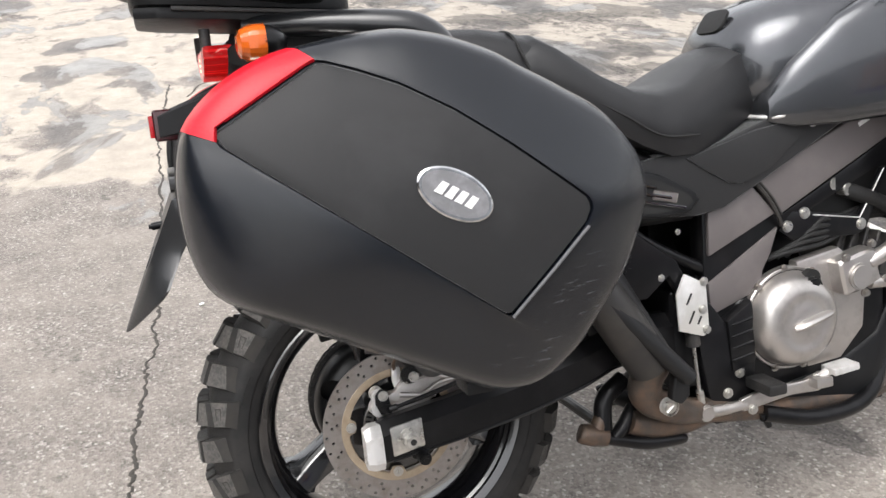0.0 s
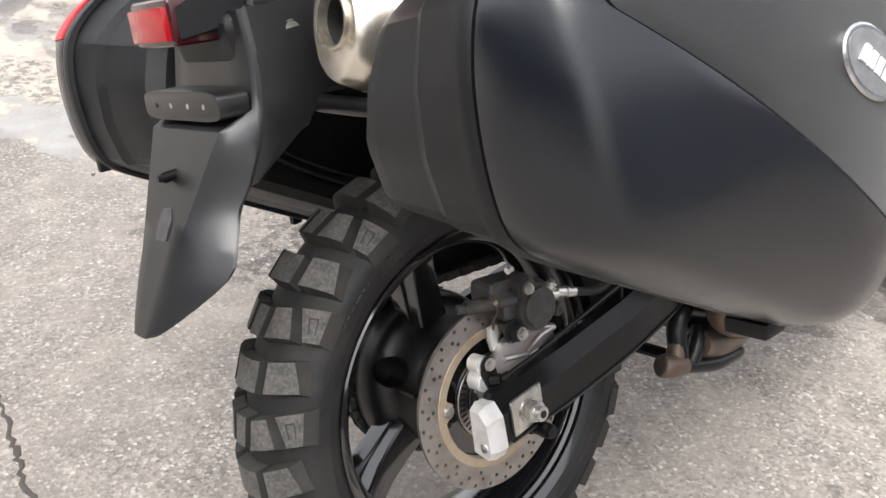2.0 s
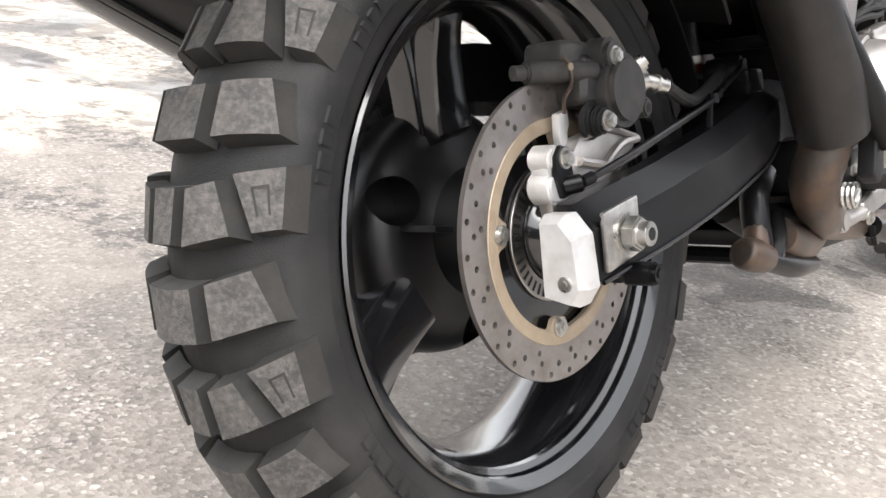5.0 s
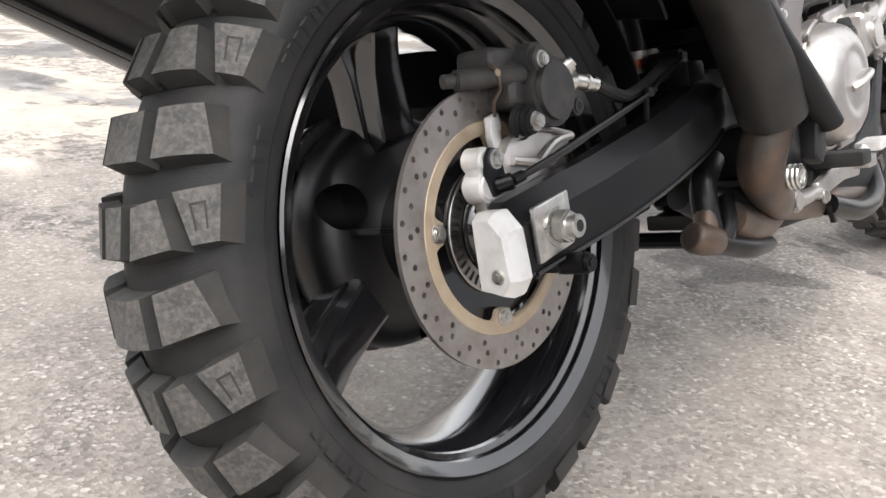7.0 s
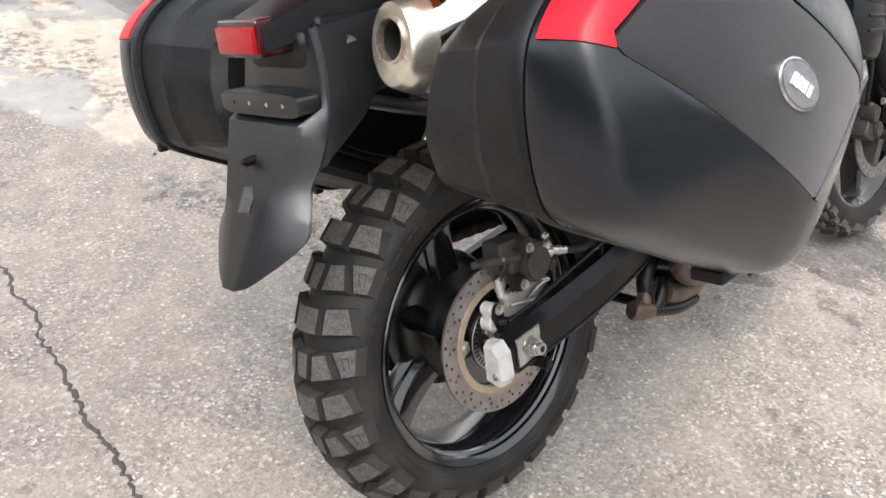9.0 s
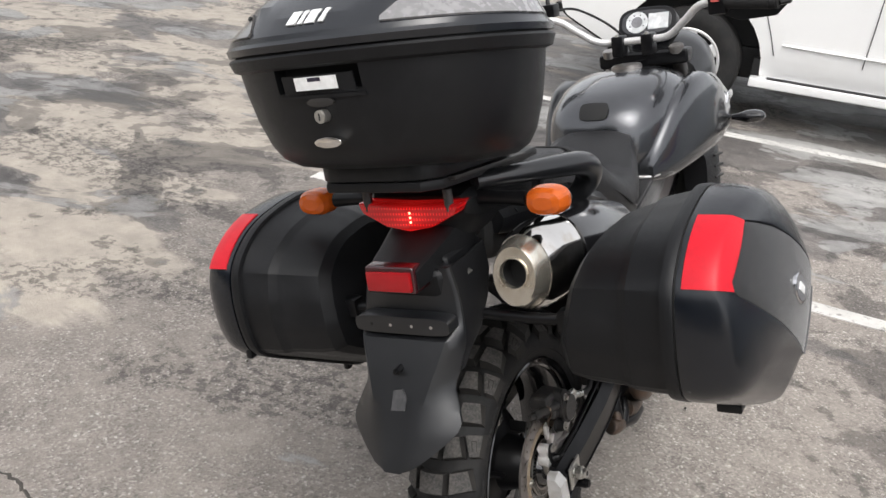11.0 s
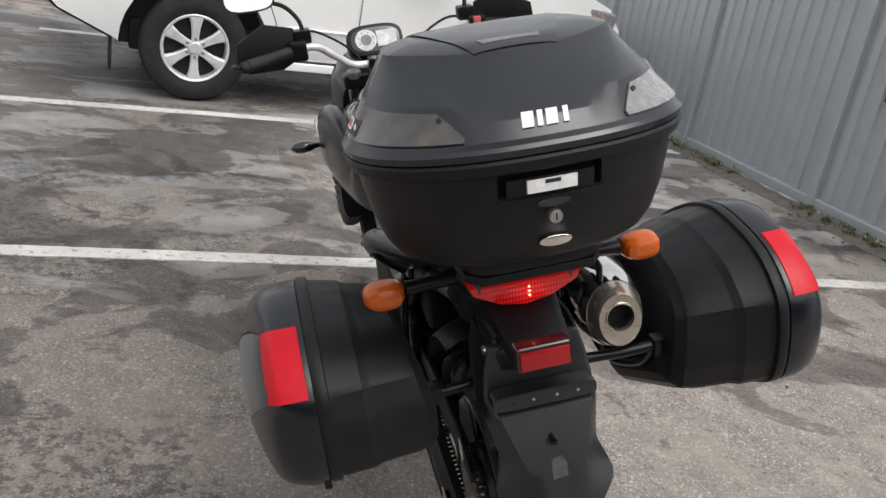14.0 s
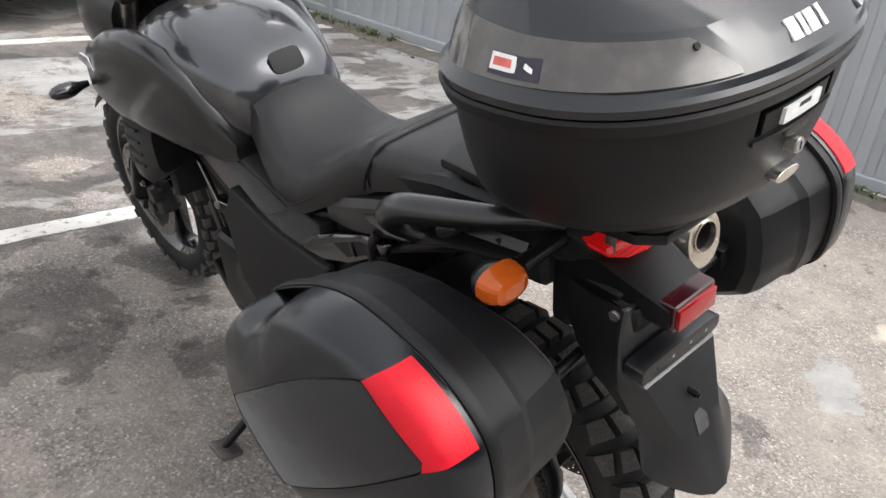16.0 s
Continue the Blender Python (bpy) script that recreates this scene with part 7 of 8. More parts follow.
    fc = part("front_cylinder", rbox((-0.085, 0.92, 0.36), (0.085, 1.10, 0.53), 0.02, 3, pose(0, 0, 0, -20)), CAST, bike)
    for i in range(5):
        part("cooling_fin", rbox((-0.100, 0.90 + i * 0.03, 0.36), (0.100, 0.908 + i * 0.03, 0.545), 0.002, 1, pose(0, 0, 0, -20), (0, 1.0, 0.44)), CAST, fc)
    part("swing_block", rbox((-0.11, 0.53, 0.30), (0.118, 0.66, 0.50), 0.015, 3), FRAME_BLACK, bike)
    part("rib_block", slab([(0.632, 0.428), (0.690, 0.462), (0.694, 0.340), (0.640, 0.325)], 0, 0.10, 0.146, 0.008, 2), FRAME_BLACK, bike, "black ribbed engine cover")
    for i in range(4):
        part("block_rib", rbox((0.141, 0.640, 0.352 + i * 0.023), (0.1485, 0.688, 0.357 + i * 0.023), 0.002, 1, pose(0, 0, 0, 9)), FRAME_BLACK, bike)
    # clutch cover
    C = (0.0, 0.791, 0.400)
    cv = part("clutch_cover", revolve([(0.118, 0.101), (0.134, 0.101), (0.136, 0.099), (0.136, 0.0955), (0.133, 0.0945), (0.133, 0.0935), (0.140, 0.0925), (0.152, 0.0900), (0.163, 0.0855), (0.171, 0.0790), (0.1765, 0.0700), (0.1790, 0.0600), (0.1795, 0.0530), (0.1780, 0.0480), (0.1772, 0.0400), (0.1790, 0.0320), (0.1800, 0.0200), (0.1805, 0.001)], C, 64), SILVER, bike, "round cast silver clutch cover")
    cv.location = (0.0, -0.012, 0.008)
    part("cover_groove", revolve([(0.1335, 0.0955), (0.1345, 0.0930)], C, 64), DEEP, cv)
    part("cover_boss", tube([(0.174, 0.770, 0.390), (0.179, 0.785, 0.396), (0.180, 0.815, 0.404), (0.177, 0.842, 0.409), (0.172, 0.852, 0.411)], [0.012, 0.017, 0.016, 0.013, 0.008], 16, 16, 0.55), SILVER, cv)
    part("cover_recess", join(rod((0.150, 0.818, 0.462), (0.1705, 0.818, 0.462), 0.021, 28), rod((0.150, 0.822, 0.478), (0.164, 0.822, 0.478), 0.018, 24)), DEEP, cv, "dark filler recess")
    part("oil_cap", join(rod((0.150, 0.820, 0.468), (0.1725, 0.820, 0.468), 0.015, 28, 0.003), rod((0.170, 0.820, 0.468), (0.1745, 0.820, 0.468), 0.008, 6)), FRAME_BLACK, cv)
    part("cover_lug", loft([[(0.168 - 0.012 * k, 0.800 + (0.022 + 0.003 * k) * math.cos(math.pi * i / 10), 0.330 - 0.004 * k + (0.020 + 0.002 * k) * math.sin(math.pi * i / 10)) for i in range(11)] for k in range(3)]), SILVER, cv)
    for i in range(9):
        a = radians(20 + i * 38)
        bolt("cover_bolt", (0.134, C[1] + 0.1005 * math.cos(a), C[2] + 0.1005 * math.sin(a)), 0.006, 0.006, cv, STEEL)
    part("clutch_flange", slab([(0.80, 0.515), (0.90, 0.53), (0.965, 0.47), (0.955, 0.36), (0.90, 0.305), (0.82, 0.30)], 0, 0.105, 0.132, 0.006), SILVER, bike, "silver engine side casting")
    wp = part("water_pump", join(rbox((0.12, 0.875, 0.445), (0.168, 0.965, 0.520), 0.014, 3, pose(0, 0, 0, 12)), rod((0.15, 0.915, 0.475), (0.176, 0.915, 0.475), 0.026, 26, 0.004), tube([(0.155, 0.945, 0.495), (0.165, 1.00, 0.522), (0.16, 1.06, 0.56)], 0.016, 14, 10), tube([(0.155, 0.95, 0.455), (0.162, 1.01, 0.452), (0.15, 1.08, 0.44)], 0.0125, 14, 10)), SILVER, bike, "cast silver water pump housing")
    for y, z in ((0.885, 0.515), (0.945, 0.535), (0.93, 0.44), (0.975, 0.46)):
        bolt("pump_bolt", (0.165, y, z), 0.007, 0.008, wp, STEEL)
    for i in range(5):
        part("loom", tube([(0.10, 0.72 + i * 0.02, 0.52), (0.122, 0.80 + i * 0.015, 0.535 + i * 0.012), (0.115, 0.90, 0.545 + i * 0.01), (0.09, 1.02, 0.60)], 0.005, 8, 14), DEEP, bike)
    part("coolant_hose", tube([(0.06, 0.90, 0.66), (0.112, 0.95, 0.63), (0.110, 1.02, 0.60), (0.09, 1.10, 0.55)], 0.016, 12, 14), RUBBER, bike)
    for y, z in ((0.90, 0.652), (0.93, 0.638)):
        part("hose_clip", rod((0.098, y, z), (0.120, y + 0.004, z), 0.013, 14, 0.001), ZINC, bike)
    part("engine_upper", rbox((-0.09, 0.72, 0.56), (0.09, 1.08, 0.80), 0.03, 3), DEEP, bike)
    part("battery_box", rbox((-0.10, 0.30, 0.62), (0.10, 0.62, 0.85), 0.02, 3), DEEP, bike)
    part("under_tray", rbox((-0.095, -0.12, 0.83), (0.095, 0.36, 0.93), 0.03, 3, pose(0, 0, 0, -6)), DEEP, bike)
    part("shock_absorber", tube([(0, 0.42, 0.48), (0, 0.38, 0.66), (0, 0.36, 0.80)], 0.035, 14, 8), FRAME_BLACK, bike)
    # rear brake parts
    heel = part("heel_plate", slab([(0.522, 0.498), (0.541, 0.535), (0.585, 0.510), (0.588, 0.418), (0.575, 0.412), (0.525, 0.430)], 0, 0.148, 0.153, 0.0015), HEELP, bike, "bright alloy heel guard plate")
    for y, z, l in ((0.548, 0.487, 0.030), (0.552, 0.452, 0.034), (0.568, 0.444, 0.022)):
        part("plate_slot", rbox((0.1525, y - 0.002, z - l * 0.38), (0.1536, y + 0.002, z + l * 0.38), 0.001, 1, pose(0, 0, 0, -28)), DEEP, heel)
    for y, z in ((0.580, 0.515), (0.575, 0.464), (0.582, 0.424)):
        bolt("plate_bolt", (0.153, y, z), 0.0068, 0.006, heel)
    mc = part("master_cylinder", join(rod((0.138, 0.560, 0.418), (0.138, 0.562, 0.392), 0.0135, 18, 0.002), rod((0.128, 0.560, 0.52), (0.132, 0.560, 0.42), 0.015, 16, 0.002)), CAST, bike, "rear brake master cylinder")
    part("push_rod", join(rod((0.138, 0.562, 0.392), (0.140, 0.570, 0.290), 0.0036, 10), rod((0.140, 0.569, 0.305), (0.141, 0.573, 0.268), 0.0075, 10, 0.001)), ZINC, mc)
    ped = part("brake_pedal", join(slab([(0.648, 0.275), (0.700, 0.286), (0.790, 0.285), (0.832, 0.296), (0.838, 0.276), (0.826, 0.258), (0.760, 0.262), (0.650, 0.250)], 0, 0.146, 0.158, 0.004, 3), tube([(0.145, 0.575, 0.262), (0.148, 0.61, 0.260), (0.150, 0.66, 0.262)], [0.013, 0.011, 0.010], 12, 10), rbox((0.150, 0.800, 0.272), (0.182, 0.838, 0.292), 0.004)), SILVER, bike, "cast alloy brake pedal")
    part("pedal_tip", join(rbox((0.150, 0.835, 0.296), (0.190, 0.893, 0.310), 0.003, 2, pose(0, 0, 0, 4)), tube([(0.160, 0.815, 0.28), (0.165, 0.845, 0.302)], 0.009, 8)), CAPSIL, ped)
    for y, z in ((0.672, 0.252), (0.815, 0.285)):
        bolt("pedal_bolt", (0.158, y, z), 0.0085, 0.005, ped)
    part("pedal_pivot", rod((0.13, 0.575, 0.262), (0.158, 0.575, 0.262), 0.016, 20, 0.003), SILVER, ped)
    part("lower_tube", tube([(0.150, 0.70, 0.235), (0.155, 0.82, 0.205), (0.140, 0.95, 0.215), (0.10, 1.03, 0.29), (0.08, 1.07, 0.40)], 0.0165, 14, 24), FRAME_BLACK, bike, "black lower crash bar")
    part("belly_pan", slab([(0.72, 0.222), (0.92, 0.212), (0.985, 0.240), (1.03, 0.330), (1.07, 0.430), (1.035, 0.440), (0.985, 0.345), (0.905, 0.305), (0.84, 0.288), (0.72, 0.272)], 0, 0.095, 0.136, 0.010, 3), PLASTIC, bike, "matt black side of the belly pan")
    part("sump_guard", slab([(0.62, 0.215), (1.02, 0.190), (1.12, 0.30), (1.10, 0.32), (1.0, 0.225), (0.62, 0.24)], 0, -0.11, 0.11, 0.005), FRAME_BLACK, bike)
    part("drain_tab", slab([(0.690, 0.236), (0.708, 0.236), (0.714, 0.208), (0.704, 0.206)], 0, 0.15, 0.158, 0.001), FRAME_BLACK, bike)
    # left cover beside the side stand
    part("sprocket_cover", join(rbox((-0.135, 0.55, 0.33), (-0.10, 0.68, 0.46), 0.02, 3), rod((-0.105, 0.80, 0.40), (-0.155, 0.80, 0.40), 0.09, 40, 0.012)), CAST, bike, "grey engine side cover")
    part("left_pipe_guard", slab([(0.43, 0.655), (0.62, 0.655), (0.80, 0.70), (0.86, 0.60), (0.84, 0.42), (0.72, 0.31), (0.55, 0.33), (0.46, 0.46)], 0, -0.158, -0.128, 0.012, 3), DEEP, bike)


frame_and_engine()


def front_end():
    # rear-turned view of the front wheel, steered a little
    prof = [(-0.045, 0.242), (-0.055, 0.256), (-0.058, 0.280), (-0.050, 0.302), (-0.030, 0.316), (0.0, 0.320), (0.030, 0.316), (0.050, 0.302), (0.058, 0.280), (0.055, 0.256), (0.045, 0.242)]
    ty = part("front_tyre", revolve(prof, FX, 80), RUBBER, bike, "black block-tread front tyre")
    blocks = bmesh.new()
    base = []
    for k in range(44):
        for x0, x1 in (((-0.020, 0.020), (0.026, 0.052), (-0.052, -0.026)) if k % 2 else ((-0.040, -0.006), (0.006, 0.040), (0.046, 0.058), (-0.058, -0.046))):
            f = max(abs(x0), abs(x1)) / 0.06
            r = 0.3335 - 0.028 * f**2.2
            b = rbox((x0, -0.0145, r - 0.02), (x1, 0.0145, r), 0)
            bmesh.ops.transform(b, matrix=Matrix.Translation(FX) @ pose(0, 0, 0, 360 * k / 44), verts=b.verts)
            base.append(b)
    while len(base) > 1:
        base = [join(*base[i : i + 8]) for i in range(0, len(base), 8)]
    tb = part("front_tread", base[0], TREAD, ty)
    tb["kind"] = "stuff"
    rim = [(-0.042, 0.246), (-0.046, 0.246), (-0.044, 0.236), (-0.025, 0.222), (0.025, 0.222), (0.044, 0.236), (0.046, 0.246), (0.042, 0.246), (0.0, 0.230)]
    r = part("front_rim", revolve(rim, FX, 80, True), GLOSS, bike, "gloss black front rim")
    spokes(r, FX, 3, 30, 0.04, 0.225, 0.021, GLOSS)
    part("hub", revolve([(-0.06, 0.02), (-0.06, 0.045), (0.06, 0.045), (0.06, 0.02)], FX, 32), GLOSS, r)
    for s in (-1, 1):
        d = part("brake_disc", drilled_disc(FX, s * 0.072 - 0.002, 0.155, 0.120, 0.0045, [(0.147, 30, 0.0), (0.136, 30, 0.5)], 0.0036), DISC, bike, "drilled steel front brake disc", angle=25)
        spokes(d, (s * 0.058, FX[1], FX[2]), 6, 10, 0.045, 0.123, 0.009, CAST, "carrier_arm")
        ca = part("front_caliper", join(rbox((min(s * 0.06, s * 0.115), 1.385, 0.330), (max(s * 0.06, s * 0.115), 1.450, 0.425), 0.012, 3, pose(0, 0, 0, -25)), rod((s * 0.09, 1.405, 0.40), (s * 0.125, 1.405, 0.40), 0.022, 20, 0.003), rod((s * 0.09, 1.430, 0.355), (s * 0.125, 1.430, 0.355), 0.022, 20, 0.003)), CAST, bike, "grey front brake caliper")
        bolt("caliper_bolt", (s * 0.118, 1.455, 0.425), 0.008, 0.008, ca, ZINC, 6, (s, 0, 0))
        top, low = Vector((s * 0.105, 1.215, 1.06)), Vector((s * 0.105, 1.520, 0.365))
        mid = top.lerp(low, 0.45)
        part("fork_tube", join(rod(top, mid, 0.0215, 20)), STEEL, bike, "steel fork tube")
        leg = part("fork_leg", join(rod(mid, low, 0.0285, 22, 0.004), rod(low, (s * 0.105, 1.555, 0.342), 0.026, 18, 0.004)), FRAME_BLACK, bike, "black fork lower leg")
        part("dust_seal", rod(mid + (low - mid).normalized() * -0.012, mid + (low - mid).normalized() * 0.01, 0.0315, 22, 0.003), RUBBER, leg)
        part("fork_guard", tube([mid + Vector((s * 0.012, -0.02, -0.02)), mid.lerp(low, 0.5) + Vector((s * 0.014, -0.03, 0)), low + Vector((s * 0.012, -0.03, 0.05))], [0.022, 0.026, 0.018], 12, 8, 0.5), PLASTIC, leg)
        part("brake_hose", tube([(s * 0.10, 1.40, 0.43), (s * 0.125, 1.36, 0.56), (s * 0.11, 1.30, 0.74), (s * 0.06, 1.22, 0.92)], 0.0055, 8, 20), DEEP, bike)
    part("front_axle", rod((-0.14, 1.555, 0.342), (0.14, 1.555, 0.342), 0.012, 18), STEEL, bike)
    bm = bmesh.new()
    rows = []
    for i in range(23):
        a = radians(38 + 112 * i / 22)
        rr = 0.352
        rows.append([bm.verts.new((x, FX[1] + (rr - 5.5 * x * x) * math.cos(a), FX[2] + (rr - 5.5 * x * x) * math.sin(a))) for x in (-0.076, -0.066, -0.04, 0, 0.04, 0.066, 0.076)])
    for p, q in zip(rows, rows[1:]):
        for j in range(6):
            bm.faces.new((p[j], p[j + 1], q[j + 1], q[j]))
    ext = bmesh.ops.extrude_face_region(bm, geom=list(bm.faces))
    for v in ext["geom"]:
        if isinstance(v, bmesh.types.BMVert):
            v.co += Vector((0, v.co.y - FX[1], v.co.z - FX[2])).normalized() * 0.004
    part("front_mudguard", bm, PLASTIC, bike, "matt black front mudguard")
    part("radiator", rbox((-0.16, 1.09, 0.55), (0.16, 1.13, 0.82), 0.008), DEEP, bike)
    part("steering_head", join(rbox((-0.14, 1.19, 1.03), (0.14, 1.26, 1.075), 0.014, 3), rbox((-0.12, 1.24, 0.84), (0.12, 1.31, 0.88), 0.014, 3), rod((0, 1.21, 1.06), (0, 1.28, 0.86), 0.03, 20)), FRAME_BLACK, bike)
    # nose and instruments
    rings = []
    for y, hw, zt, zb in ((1.26, 0.15, 1.06, 0.86), (1.33, 0.175, 1.10, 0.83), (1.41, 0.17, 1.12, 0.82), (1.49, 0.14, 1.10, 0.82), (1.55, 0.08, 1.04, 0.83), (1.58, 0.03, 0.97, 0.86)):
        rings.append([(x, y, z) for x, z in sup(hw, (zt - zb) / 2, 0, (zt + zb) / 2, 28, 2.5)])
    part("nose_fairing", loft(rings), COWL, bike, "dark grey nose fairing", angle=45)
    face = pose(-0.010, 1.300, 1.155, 62, 0, 0)
    ins = part("instrument_panel", slab(sup(0.092, 0.052, 0, 0, 32, 3.2), 2, -0.05, 0.0, 0.010, 3), FRAME_BLACK, bike, "black instrument cluster with white dial")
    ins.matrix_basis = face
    part("cluster_face", slab(sup(0.080, 0.040, 0, 0, 32, 3.0), 2, 0.0, 0.0025, 0.001), GLOSS, ins)
    part("speed_dial", join(rod((-0.030, 0.0, 0.002), (-0.030, 0.0, 0.0045), 0.035, 32)), DIAL, ins, "round white speedometer dial")
    part("dial_centre", rod((-0.030, 0.0, 0.004), (-0.030, 0.0, 0.0055), 0.018, 24), GREYPRINT, ins)
    part("lcd_panel", rbox((0.006, -0.026, 0.002), (0.070, 0.026, 0.0045), 0.001, 1), DIAL, ins)
    for i in range(6):
        a = radians(210 - i * 48)
        part("dial_tick", rbox((-0.030 + 0.025 * math.cos(a) - 0.002, 0.025 * math.sin(a) - 0.002, 0.0045), (-0.030 + 0.025 * math.cos(a) + 0.002, 0.025 * math.sin(a) + 0.002, 0.0052), 0), INK, ins)
    # handlebar with grips, guards, levers, mirrors
    bar = [(-0.415, 0.985, 1.195), (-0.30, 1.035, 1.205), (-0.22, 1.065, 1.205), (-0.165, 1.09, 1.165), (-0.11, 1.115, 1.125), (-0.04, 1.125, 1.118), (0.04, 1.125, 1.118), (0.11, 1.115, 1.125), (0.165, 1.09, 1.165), (0.22, 1.065, 1.205), (0.30, 1.035, 1.205), (0.415, 0.985, 1.195)]
    hb = part("handlebar", tube(bar, 0.0112, 14, 60), CAPSIL, bike, "silver tapered handlebar")
    for x in (-0.045, 0.045):
        part("bar_clamp", rbox((x - 0.018, 1.10, 1.075), (x + 0.018, 1.15, 1.137), 0.006), FRAME_BLACK, hb)
        bolt("clamp_bolt", (x, 1.108, 1.137), 0.006, 0.005, hb, ZINC, 6, (0, 0, 1))
    for s in (-1, 1):
        part("fork_cap", rod((s * 0.105, 1.205, 1.065), (s * 0.105, 1.200, 1.088), 0.022, 20, 0.003), STEEL, bike)
        part("grip", join(tube([(s * 0.295, 1.037, 1.205), (s * 0.42, 0.983, 1.195)], 0.0175, 16), rod((s * 0.418, 0.984, 1.195), (s * 0.440, 0.975, 1.193), 0.0165, 16, 0.003)), RUBBER, hb, "black rubber grip")
        part("switch_box", rbox((min(s * 0.245, s * 0.295), 1.025, 1.175), (max(s * 0.245, s * 0.295), 1.075, 1.232), 0.008, 2), FRAME_BLACK, hb)
        if s > 0:
            part("kill_switch", rbox((0.255, 1.018, 1.210), (0.278, 1.03, 1.232), 0.003), STICKRED, hb, "red stop switch")
        part("lever", tube([(s * 0.27, 1.085, 1.205), (s * 0.34, 1.075, 1.200), (s * 0.43, 1.035, 1.192)], [0.007, 0.007, 0.006], 8, 10, 0.6), FRAME_BLACK, hb)
        part("brake_reservoir" if s > 0 else "clutch_perch", rbox((min(s * 0.225, s * 0.275), 1.075, 1.215), (max(s * 0.225, s * 0.275), 1.125, 1.255), 0.006), FRAME_BLACK, hb)
        hg = [(0.255, 1.18), (0.275, 1.265), (0.36, 1.29), (0.445, 1.245), (0.452, 1.185), (0.42, 1.155), (0.32, 1.150)]
        g = slab([(s * x, z) for x, z in hg], 1, 1.085, 1.092, 0.002)
        for v in g.verts:
            v.co.y += -0.35 * max(0, abs(v.co.x) - 0.26) ** 1.0 * 0.55
        part("hand_guard", g, PLASTIC, hb, "black plastic hand guard")
        part("guard_strut", tube([(s * 0.440, 0.976, 1.193), (s * 0.462, 1.0, 1.193), (s * 0.445, 1.03, 1.19)], 0.007, 8, 8), FRAME_BLACK, hb)
        st = part("mirror_stem", tube([(s * 0.245, 1.085, 1.240), (s * 0.255, 1.10, 1.285), (s * 0.29, 1.12, 1.325), (s * 0.345, 1.13, 1.345)], 0.0065, 10, 16), FRAME_BLACK, hb)
        tip_up = Matrix.Translation((s * 0.385, 1.145, 1.365)) @ pose(0, 0, 0, -16, 0, 0) @ Matrix.Translation((-s * 0.385, -1.145, -1.365))
        head = loft([[(x, y, z) for x, z in sup(hw, h, s * 0.385, 1.365, 28, 3.4)] for y, hw, h in ((1.165, 0.03, 0.02), (1.158, 0.062, 0.040), (1.140, 0.075, 0.050), (1.130, 0.076, 0.051))])
        bmesh.ops.transform(head, matrix=tip_up, verts=head.verts)
        mh = part("mirror_head", head, FRAME_BLACK, hb, "black rounded mirror")
        glass = slab(sup(0.071, 0.0465, s * 0.385, 1.365, 28, 3.4), 1, 1.1275, 1.131, 0.0)
        bmesh.ops.transform(glass, matrix=tip_up, verts=glass.verts)
        part("mirror_glass", glass, MIRROR, mh)
    part("clutch_cable", tube([(-0.26, 1.12, 1.23), (-0.20, 1.22, 1.22), (-0.08, 1.27, 1.12), (-0.03, 1.25, 0.98)], 0.004, 8, 20), DEEP, bike)
    part("throttle_cable", tube([(0.27, 1.10, 1.22), (0.20, 1.22, 1.20), (0.08, 1.27, 1.10), (0.03, 1.25, 0.98)], 0.004, 8, 20), DEEP, bike)


front_end()


